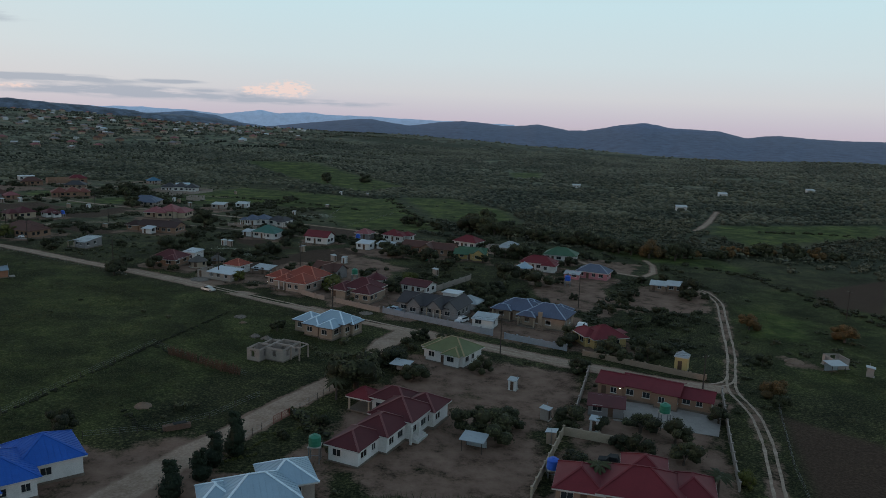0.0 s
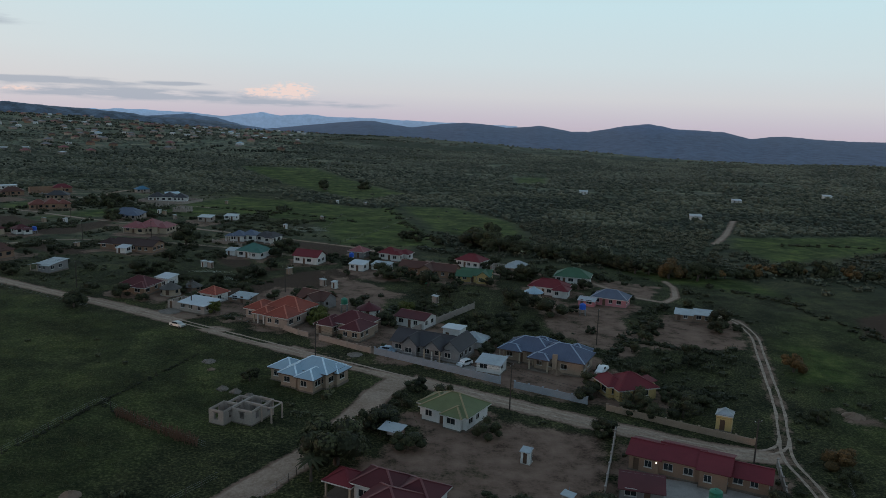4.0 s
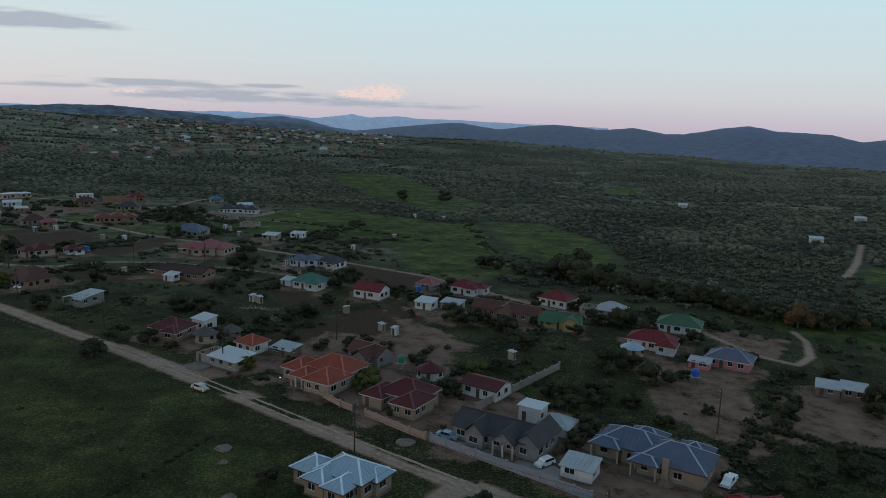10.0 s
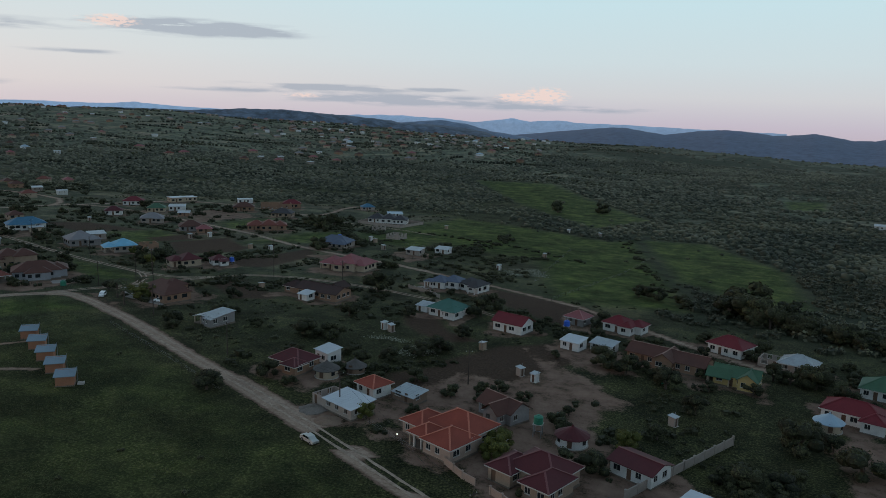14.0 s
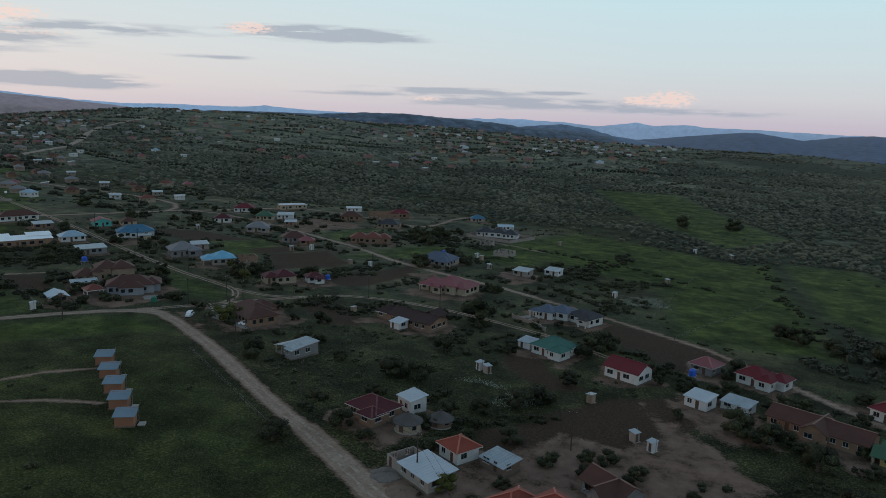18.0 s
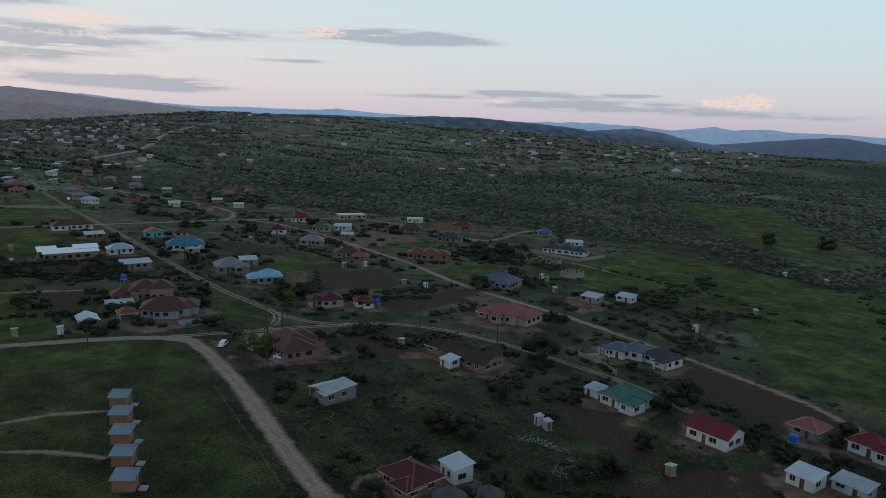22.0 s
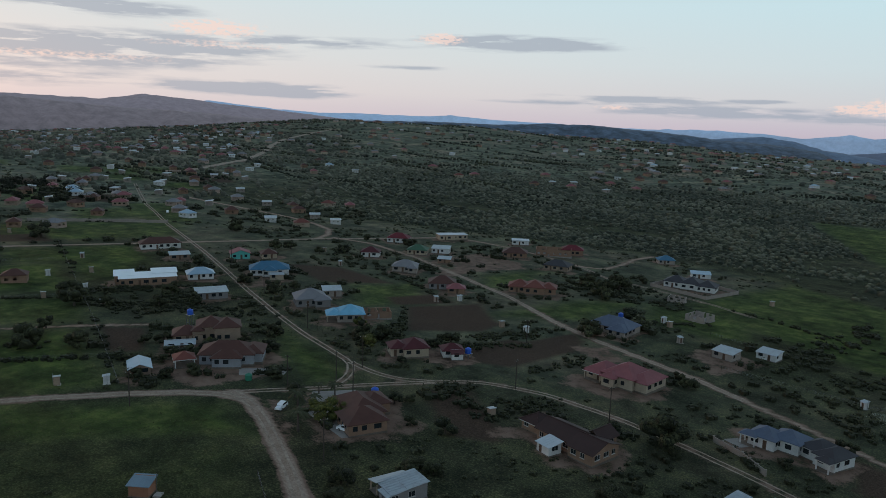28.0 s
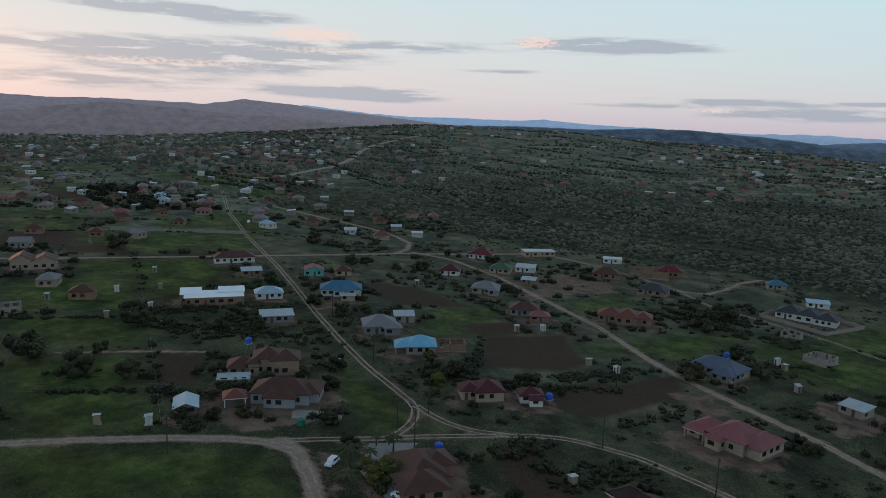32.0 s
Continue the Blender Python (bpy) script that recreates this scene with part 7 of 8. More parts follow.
SPOTS = [
    ("c", ((-31, 110, 6.6), (-33, 105, 6.8), (-34, 101, 6.1), (-36, 96, 6.6),)),
    ("b", ((-16, 140, 5.1), (-106, 331, 4.5), (20, 357, 6.3), (30, 291, 4.1), (18, 379, 6.6), (-100, 225, 2.9),)),
    ("p", ((-19, 134, 5.8), (24, 104, 5.4), (42, 104, 5.6), (-175, 292, 5.6), (-174, 285, 4.8), (-167, 280, 4.1), (-173, 279, 7.4), (-180, 291, 3.9), (-165, 273, 6.9),)),
    ("t", ((-9, 155, 2.9), (-5, 175, 1.8), (-5, 147, 2.6), (9, 153, 2.2), (6, 122, 2.8), (10, 120, 3.2), (13, 126, 2.3), (24, 127, 2.5), (36, 126, 2.8), (41, 122, 2.3), (34, 117, 2.2), (40, 114, 2.4), (52, 132, 1.9), (31, 158, 2.0), (22, 109, 2.2), (29, 126, 1.4), (75, 168, 2.0), (68, 142, 1.7), (-20, 122, 1.4), (-25, 116, 1.0), (-25, 208, 1.1), (11, 205, 1.7), (-4, 175, 1.5), (-7, 166, 1.7), (-12, 155, 2.5), (22, 248, 3.6), (32, 241, 3.8), (11, 226, 3.2),)),
    ("t", ((17, 227, 2.7), (2, 260, 2.6), (32, 177, 2.0), (38, 168, 1.7), (42, 166, 2.0), (48, 167, 2.6), (53, 173, 2.1), (30, 156, 1.5), (62, 208, 1.3), (80, 237, 3.0), (61, 234, 2.1), (-50, 245, 2.1), (-45, 252, 1.7), (-41, 253, 1.9), (-62, 291, 2.3), (-66, 239, 1.8), (-93, 238, 2.5), (-86, 236, 1.6), (-79, 248, 1.9), (-101, 271, 3.5), (-93, 272, 2.9), (-77, 256, 2.3), (-72, 262, 2.3), (-66, 270, 3.0), (-63, 275, 2.7), (-21, 284, 3.3), (-15, 280, 3.3), (-11, 284, 1.8),)),
    ("t", ((-5, 274, 3.2), (4, 287, 2.2), (15, 279, 2.1), (16, 309, 2.0), (3, 307, 2.0), (-15, 222, 2.6), (-5, 242, 1.9), (-100, 296, 2.6), (-64, 317, 4.0), (-63, 327, 3.8), (12, 362, 5.0), (32, 374, 3.9), (-182, 285, 2.1), (-196, 289, 2.0), (-226, 300, 1.9), (-227, 312, 2.7), (-229, 278, 1.9), (-218, 262, 2.0), (-214, 268, 2.0), (-211, 274, 1.7), (-333, 348, 3.2), (-293, 345, 3.1), (-275, 345, 3.3), (-276, 356, 2.6), (-228, 341, 2.2), (-209, 333, 3.3), (-205, 336, 3.0), (-255, 352, 2.4),)),
    ("t", ((-189, 352, 2.7), (-220, 405, 2.5), (-166, 398, 4.4), (-169, 431, 3.3), (-159, 424, 4.0), (-194, 457, 5.1), (-200, 481, 4.9), (-212, 476, 4.5), (-202, 508, 2.7), (-332, 414, 2.7), (-349, 409, 3.3), (-351, 401, 3.9), (-328, 426, 3.3), (-326, 473, 3.6), (-353, 465, 2.5), (-411, 418, 4.5), (-426, 317, 5.4), (-306, 282, 4.2), (-294, 278, 4.0), (-289, 287, 3.2), (-276, 311, 3.1), (-291, 312, 3.3), (-278, 300, 2.7), (-243, 298, 3.1), (-258, 250, 3.7), (-250, 261, 3.0), (-276, 243, 5.4), (-273, 261, 2.2),)),
    ("o", ((84, 199, 2.5), (106, 191, 3.4), (69, 148, 2.6),)),
    ("y", ((-33, 225, 2.2), (-62, 226, 1.9), (-33, 220, 2.4), (-10, 234, 2.3), (-165, 286, 2.3), (-167, 282, 3.1), (-219, 340, 2.1),)),
]

rt = random.Random(11)
for kind_, rows in SPOTS:
    for row in rows:
        tree(kind_, row[0], row[1], row[2], rt.random())


def clear_of_houses(x, y, pad):
    for hx, hy, yaw, wings in HOUSES:
        if abs(hx - x) > 40 or abs(hy - y) > 40:
            continue
        c, s = math.cos(radians(yaw)), math.sin(radians(yaw))
        lx, ly = (x - hx) * c + (y - hy) * s, -(x - hx) * s + (y - hy) * c
        for wg in wings:
            if wg[0] - pad < lx < wg[0] + wg[2] + pad and wg[1] - pad < ly < wg[1] + wg[3] + pad:
                return False
    return True


def on_road(x, y, pad):
    px, py = np.array([x]), np.array([y])
    return any(near_line(px, py, line)[0] < half + pad for half, line in ROADS) or any(near_line(px, py, line)[0] < 2.2 + pad for line in TRACKS)


for x, y, r in ((62.3, 206.4, 2.2), (56.6, 225.0, 2.4), (47.9, 209.2, 1.8), (51.9, 194.1, 1.7), (59.4, 200.0, 1.7), (63.9, 200.7, 1.5), (54.2, 220.2, 1.8), (33.1, 181.2, 2.2), (29.7, 174.2, 2.0), (76.6, 255.9, 1.8), (40.5, 224.5, 1.4), (14.4, 207.5, 2.2), (10.8, 200.4, 1.8), (29.9, 216.2, 1.8), (39.7, 171.0, 2.4), (51.2, 172.1, 2.4), (48.0, 175.6, 2.0), (77.3, 231.4, 2.2), (83.8, 234.0, 1.6), (24.6, 225.5, 2.0), (19.5, 230.1, 2.4), (16.3, 223.9, 2.0), (13.1, 213.1, 1.6), (28.7, 294.9, 2.4), (48.1, 279.8, 2.4), (57.4, 296.5, 2.2), (28.5, 251.3, 2.0), (26.1, 258.1, 2.2), (38.9, 246.5, 1.8)):
    tree("t", x, y, r, rt.random())
# yard trees round the houses, mostly behind and beside them
FAR_YARD = []
for hx, hy, yaw, wings in list(HOUSES):
    c, s = math.cos(radians(yaw)), math.sin(radians(yaw))
    w, d = max(g[0] + g[2] for g in wings), max(g[1] + g[3] for g in wings)
    if w < 4.5:
        continue
    for _ in range(rt.choice((4, 5, 6, 7)) if hy > 255 else rt.choice((2, 3, 4)) if math.hypot(hx + 40, hy - 150) > 75 else 1):
        lx, ly = rt.uniform(-8, w + 8), rt.choice((rt.uniform(d + 2, d + 10), rt.uniform(-9, d + 8), rt.uniform(d + 2, d + 8)))
        x, y, r = hx + lx * c - ly * s, hy + lx * s + ly * c, rt.uniform(1.2, 2.5)
        if clear_of_houses(x, y, r * 0.8 + 0.4) and not on_road(x, y, r + 0.3) and all(math.hypot(x - a, y - b_) > (r + q) * 0.75 for a, b_, q in TREES):
            if math.hypot(x + 60, y - 170) > 225:
                FAR_YARD.append((x, y, r))
                TREES.append((x, y, r))
            else:
                tree("y" if rt.random() < 0.06 else "t", x, y, r, rt.random())

# belts of taller trees
for line, n, lo, hi in ((((20, 352), (42, 342), (58, 335), (72, 324), (84, 308), (106, 308), (134, 322), (165, 318)), 56, 2.4, 4.4), (((-104, 664), (-72, 680)), 2, 5.5, 6.5), (((-20, 375), (30, 362), (60, 340)), 12, 2.0, 3.8)):
    for i in range(n):
        u = (i + rt.uniform(-0.4, 0.4)) / max(1, n - 1) * (len(line) - 1) if n > 2 else i
        j = min(len(line) - 2, max(0, int(u)))
        f = u - j
        x = line[j][0] + (line[j + 1][0] - line[j][0]) * f + (rt.uniform(-5, 5) if n > 2 else 0)
        y = line[j][1] + (line[j + 1][1] - line[j][1]) * f + (rt.uniform(-4, 4) if n > 2 else 0)
        tree("o" if (x > 80 and lo > 2 and rt.random() < 0.25) else rt.choice("ttb"), x, y, rt.uniform(lo, hi), rt.random())

# ---- bushland, hedges and scrub: one mesh of many small leaves for each zone ----
CUBE = np.array([[[sx, sy, sz] for sx, sy, sz in q] for q in (((1, -1, -1), (1, 1, -1), (1, 1, 1), (1, -1, 1)), ((-1, -1, -1), (-1, -1, 1), (-1, 1, 1), (-1, 1, -1)), ((-1, 1, -1), (-1, 1, 1), (1, 1, 1), (1, 1, -1)), ((-1, -1, -1), (1, -1, -1), (1, -1, 1), (-1, -1, 1)), ((-1, -1, 1), (1, -1, 1), (1, 1, 1), (-1, 1, 1)))]) * 0.577


def bushes(name, label, x, y, r, per, seed, hf=0.75, mat=None):
    rs = np.random.default_rng(seed)
    if per >= 25:
        # three uneven lobes to each bush
        k = len(x)
        ang, off = rs.uniform(0, 6.28, k)[:, None] + np.array((0.0, 2.3, 4.1)) + rs.normal(size=(k, 3)) * 0.4, rs.uniform(0.25, 0.75, (k, 3))
        x, y = (x[:, None] + np.cos(ang) * off * r[:, None]).ravel(), (y[:, None] + np.sin(ang) * off * r[:, None]).ravel()
        r = (r[:, None] * rs.uniform(0.42, 0.8, (k, 3))).ravel()
        per = max(11, int(per * 0.4))
        dense = True
    else:
        dense = False
    k = len(x)
    z = ground_height(x, y)
    tone0 = np.clip(0.5 + 0.9 * (noise2(x, y, 60.0, seed + 1) - 0.5) + rs.normal(size=k) * 0.16, 0.02, 1)
    v = rs.normal(size=(k, per, 3))
    v /= np.linalg.norm(v, axis=2)[:, :, None]
    v[:, :, 2] = np.abs(v[:, :, 2])
    rad = r[:, None, None] * rs.uniform(0.5, 1.12, (k, per, 1))
    c = np.stack((x, y, z + 0.1 * r), 1)[:, None, :] + v * rad * np.array((1, 1, hf * 1.25))
    n = v + rs.normal(size=v.shape) * 0.45
    n /= np.linalg.norm(n, axis=2)[:, :, None]
    size = np.repeat(r, per) * rs.uniform(0.7, 1.3, k * per) * min(0.30, (1.0 if dense else 0.85) / math.sqrt(per))
    # lighter tops here, darker cores below: light and shade put into the tone
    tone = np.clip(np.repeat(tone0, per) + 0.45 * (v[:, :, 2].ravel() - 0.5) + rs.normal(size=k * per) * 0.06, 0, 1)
    turn = rs.uniform(0, 1.57, k)
    ct, st = np.cos(turn)[:, None, None], np.sin(turn)[:, None, None]
    block = np.stack((CUBE[None, :, :, 0] * ct - CUBE[None, :, :, 1] * st, CUBE[None, :, :, 0] * st + CUBE[None, :, :, 1] * ct, CUBE[None, :, :, 2] + 0 * ct), 3)
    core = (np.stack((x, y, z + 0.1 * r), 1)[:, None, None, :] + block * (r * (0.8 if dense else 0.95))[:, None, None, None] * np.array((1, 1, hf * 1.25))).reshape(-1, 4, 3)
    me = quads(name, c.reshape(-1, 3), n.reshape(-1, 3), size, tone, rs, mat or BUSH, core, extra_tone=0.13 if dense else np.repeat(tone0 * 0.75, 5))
    tagged(new(name, me), label, "bushes", kind="stuff")


def domes(name, label, x, y, r, seed, hf=0.8, mat=None, leaves=4, category="bushes", sides=5):
    """Far bushes and crowns: uneven leafy domes with loose leaf clumps on them."""
    rs = np.random.default_rng(seed)
    k, m = len(x), 2 * sides + 1
    z = ground_height(x, y)
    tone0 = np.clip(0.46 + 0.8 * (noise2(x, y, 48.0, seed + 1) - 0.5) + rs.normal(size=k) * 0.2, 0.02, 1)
    ang = rs.uniform(0, 6.28, (k, 1)) + np.arange(sides) * 6.2832 / sides + rs.normal(size=(k, sides)) * 0.22
    low, mid = r[:, None] * rs.uniform(0.75, 1.2, (k, sides)), r[:, None] * rs.uniform(0.5, 0.95, (k, sides))
    v, tone = np.zeros((k, m, 3)), np.zeros((k, m))
    v[:, :sides] = np.stack((x[:, None] + np.cos(ang) * low, y[:, None] + np.sin(ang) * low, z[:, None] - 0.3 + 0 * low), 2)
    v[:, sides:-1] = np.stack((x[:, None] + np.cos(ang + 0.4) * mid, y[:, None] + np.sin(ang + 0.4) * mid, z[:, None] + (r * hf)[:, None] * rs.uniform(0.55, 1.0, (k, sides))), 2)
    v[:, -1] = np.stack((x + r * rs.uniform(-0.35, 0.35, k), y + r * rs.uniform(-0.35, 0.35, k), z + r * hf * rs.uniform(1.0, 1.4, k)), 1)
    # dark foot and lighter crown: shade and top light painted into the tone
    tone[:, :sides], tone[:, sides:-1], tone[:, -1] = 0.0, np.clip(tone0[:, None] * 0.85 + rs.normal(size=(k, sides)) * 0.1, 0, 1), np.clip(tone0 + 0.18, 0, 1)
    base = (np.arange(k) * m)[:, None]
    i0 = np.arange(sides)
    i1 = (i0 + 1) % sides
    quad = np.stack((base + i0, base + i1, base + sides + i1, base + sides + i0), 2).reshape(-1, 4)
    tri = np.stack((base + sides + i0, base + sides + i1, base + m - 1 + 0 * i0), 2).reshape(-1, 3)
    V, T = [v.reshape(-1, 3)], [tone.ravel()]
    if leaves:
        d = rs.normal(size=(k * leaves, 3))
        d /= np.linalg.norm(d, axis=1)[:, None]
        d[:, 2] = np.abs(d[:, 2])
        R = np.repeat(r, leaves)
        c = np.repeat(np.stack((x, y, z), 1), leaves, 0) + d * R[:, None] * (0.95, 0.95, 1.15 * hf)
        a = np.cross(d, rs.normal(size=d.shape))
        a /= np.linalg.norm(a, axis=1)[:, None] + 1e-9
        b2 = np.cross(d, a) * 0.8
        sz = (R * rs.uniform(0.16, 0.34, k * leaves))[:, None]
        quad = np.vstack((quad, k * m + np.arange(4 * k * leaves).reshape(-1, 4)))
        V.append(np.stack((c - a * sz, c - b2 * sz, c + a * sz, c + b2 * sz), 1).reshape(-1, 3))
        T.append(np.repeat(np.clip(np.repeat(tone0, leaves) + rs.normal(size=k * leaves) * 0.22, 0, 1), 4))
    V, T = np.vstack(V), np.concatenate(T)
    me = bpy.data.meshes.new(name)
    me.vertices.add(len(V))
    me.vertices.foreach_set("co", V.astype(np.float32).ravel())
    me.loops.add(quad.size + tri.size)
    me.loops.foreach_set("vertex_index", np.concatenate((quad.ravel(), tri.ravel())).astype(np.int32))
    me.polygons.add(len(quad) + len(tri))
    me.polygons.foreach_set("loop_start", np.concatenate((np.arange(len(quad)) * 4, quad.size + np.arange(len(tri)) * 3)).astype(np.int32))
    me.update(calc_edges=True)
    me.attributes.new("tone", "FLOAT", "POINT").data.foreach_set("value", T.astype(np.float32))
    me.materials.append(mat or BUSH)
    return tagged(new(name, me), label, category, kind="stuff")


rs = np.random.default_rng(21)
N = 128000
az_ = np.radians(rs.uniform(-36, 86, N))
rr = np.sqrt(rs.uniform(250.0 ** 2, 1250.0 ** 2, N))
bx, by = -np.sin(az_) * rr, np.cos(az_) * rr
keep = (inside(bx, by, VILLAGE) > 0) & ((inside(bx, by, OPEN) > 0) | (rs.random(N) < 0.04))
for poly_ in LUSH:
    keep &= (inside(bx, by, poly_) > 2) | (rs.random(N) < 0.008)
keep &= rs.random(N) < thickness(bx, by)
for half, line in ROADS:
    keep &= near_line(bx, by, line) > half + 2
bx, by, rr = bx[keep], by[keep], rr[keep]
size = rs.uniform(1.0, 2.5, len(bx)) * np.where(rs.random(len(bx)) < 0.08, 1.6, 1.0)
edge_ = rr < 470
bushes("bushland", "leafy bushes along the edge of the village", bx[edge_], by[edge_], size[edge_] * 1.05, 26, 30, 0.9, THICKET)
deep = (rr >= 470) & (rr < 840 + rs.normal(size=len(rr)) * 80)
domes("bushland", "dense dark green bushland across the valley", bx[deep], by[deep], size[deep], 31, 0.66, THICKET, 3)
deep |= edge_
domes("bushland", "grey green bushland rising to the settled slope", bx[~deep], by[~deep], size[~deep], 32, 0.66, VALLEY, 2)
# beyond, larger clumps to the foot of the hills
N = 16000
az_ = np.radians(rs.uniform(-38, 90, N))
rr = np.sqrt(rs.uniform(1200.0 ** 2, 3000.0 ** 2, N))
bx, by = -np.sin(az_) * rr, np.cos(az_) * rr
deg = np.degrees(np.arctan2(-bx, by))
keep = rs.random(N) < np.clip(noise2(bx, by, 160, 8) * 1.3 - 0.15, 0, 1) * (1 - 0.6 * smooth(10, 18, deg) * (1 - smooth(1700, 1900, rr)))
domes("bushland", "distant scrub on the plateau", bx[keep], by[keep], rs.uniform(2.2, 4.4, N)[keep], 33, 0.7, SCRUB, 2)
# scrub between the houses
N = 19000
bx, by = rs.uniform(-470, 110, N), rs.uniform(95, 590, N)
keep = (inside(bx, by, VILLAGE) < 0) & (noise2(bx, by, 24, 15) * 0.7 + noise2(bx, by, 9, 16) * 0.5 > 0.69)
for poly_ in PLOUGH + LUSH:
    keep &= inside(bx, by, poly_) > 0.5
MEADOW = ((-260, 160), (-190, 262), (-170, 268), (-60, 208), (-16, 180), (-40, 150), (-60, 100), (-160, 100))
keep &= (inside(bx, by, MEADOW) > 0) | (rs.random(N) < 0.06)
for poly_ in DIRT:
    keep &= (inside(bx, by, poly_) > 0.5) | (rs.random(N) < 0.10)
for half, line in ROADS:
    keep &= near_line(bx, by, line) > half + 1.5
for line in TRACKS:
    keep &= near_line(bx, by, line) > 2.6
keep &= np.array([bool(k) and clear_of_houses(a, b_, 1.2) for k, a, b_ in zip(keep, bx, by)])
bx, by = bx[keep], by[keep]
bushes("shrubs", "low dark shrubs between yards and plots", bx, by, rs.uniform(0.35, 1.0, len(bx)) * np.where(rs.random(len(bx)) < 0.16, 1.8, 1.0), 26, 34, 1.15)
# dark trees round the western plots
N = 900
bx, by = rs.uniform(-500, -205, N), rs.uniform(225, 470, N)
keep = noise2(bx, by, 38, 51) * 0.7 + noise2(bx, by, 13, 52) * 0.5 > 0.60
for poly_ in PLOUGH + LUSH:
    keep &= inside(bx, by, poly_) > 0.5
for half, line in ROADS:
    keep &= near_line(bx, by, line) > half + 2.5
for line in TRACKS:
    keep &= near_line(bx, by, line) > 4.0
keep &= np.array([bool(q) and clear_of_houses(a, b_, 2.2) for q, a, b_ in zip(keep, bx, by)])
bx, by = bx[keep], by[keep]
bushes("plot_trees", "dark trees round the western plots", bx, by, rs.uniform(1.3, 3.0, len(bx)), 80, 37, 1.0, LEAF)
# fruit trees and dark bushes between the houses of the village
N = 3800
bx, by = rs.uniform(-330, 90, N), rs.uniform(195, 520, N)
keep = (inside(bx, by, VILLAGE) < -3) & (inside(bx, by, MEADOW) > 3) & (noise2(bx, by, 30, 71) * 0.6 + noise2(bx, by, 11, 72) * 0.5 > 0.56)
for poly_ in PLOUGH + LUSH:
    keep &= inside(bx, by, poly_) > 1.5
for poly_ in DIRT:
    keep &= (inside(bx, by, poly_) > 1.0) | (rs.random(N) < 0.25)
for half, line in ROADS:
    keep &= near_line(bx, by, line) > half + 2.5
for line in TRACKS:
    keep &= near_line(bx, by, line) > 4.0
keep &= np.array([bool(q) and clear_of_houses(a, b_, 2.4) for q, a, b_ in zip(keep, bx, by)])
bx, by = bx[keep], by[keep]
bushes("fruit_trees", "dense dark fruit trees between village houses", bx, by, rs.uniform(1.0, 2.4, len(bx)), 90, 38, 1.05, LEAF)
# hedge lines
hx_, hy_ = [], []
for (ax, ay), (bx, by) in PLOT_EDGES:
    for i in range(rt.randint(5, 14)):
        u = rs.random()
        hx_.append(ax + (bx - ax) * u + rs.normal() * 0.5)
        hy_.append(ay + (by - ay) * u + rs.normal() * 0.5)
# the dark row of fruit trees behind the round huts
for i in range(26):
    u = rs.random()
    hx_.append(-73 + 15 * u + rs.normal() * 2.0)
    hy_.append(253 + 15 * u + rs.normal() * 2.0)
for line, w, n in ((((66.8, 257.5), (48.6, 218.5), (36.2, 192.4)), 0.9, 50), (((49.5, 218.6), (71.4, 210.0)), 0.9, 40), (((49.8, 183.1), (62.2, 179.1)), 1.5, 30), (((-414, 320), (-275, 276), (-215, 256)), 1.5, 40), (((-321, 249), (-304, 285)), 1.2, 34), (((-253, 234), (-237, 263)), 1.2, 26), (((-290, 286), (-255, 323)), 9, 130), (((-309, 293), (-300, 324)), 7, 70), (((-263, 247), (-256, 254)), 5, 20), (((-218, 475), (-192, 489)), 8, 90), (((-189, 363), (-181, 380)), 4, 60), (((-143, 311), (-139, 334), (-143, 318)), 5, 60), (((-170, 422), (-146, 455)), 3, 24), (((-156, 348), (-151, 375)), 3, 24), (((-201, 294), (-199, 288)), 4, 20), (((-39, 532), (-22, 444), (-8, 391), (1, 360)), 5, 70), (((93, 293), (115, 276), (122, 238), (127, 209)), 4, 70), (((171, 408), (206, 410), (234, 396)), 4, 40), (((181, 499), (215, 482), (275, 467)), 3, 60), (((-230, 372), (-200, 340)), 1, 30), (((-280, 415), (-225, 392)), 1, 40), (((-70, 372), (-105, 400)), 1.2, 30), (((-26, 128), (-16, 112)), 0.6, 26), (((-48, 440), (-90, 470), (-150, 490)), 2.0, 50), (((-205, 468), (-160, 470)), 6, 60), (((-90, 418), (-70, 440)), 7, 50), (((-205, 330), (-170, 372)), 3, 60)):
    for i in range(n):
        u = rs.uniform(0, len(line) - 1)
        j = min(len(line) - 2, int(u))
        hx_.append(line[j][0] + (line[j + 1][0] - line[j][0]) * (u - j) + rs.normal() * w * 0.5)
        hy_.append(line[j][1] + (line[j + 1][1] - line[j][1]) * (u - j) + rs.normal() * w * 0.5)
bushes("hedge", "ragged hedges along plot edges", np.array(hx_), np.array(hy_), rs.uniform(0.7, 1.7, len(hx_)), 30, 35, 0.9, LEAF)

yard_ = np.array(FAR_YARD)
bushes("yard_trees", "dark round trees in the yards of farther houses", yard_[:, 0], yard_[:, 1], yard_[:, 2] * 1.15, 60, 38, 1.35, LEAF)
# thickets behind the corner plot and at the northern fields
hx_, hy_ = [], []
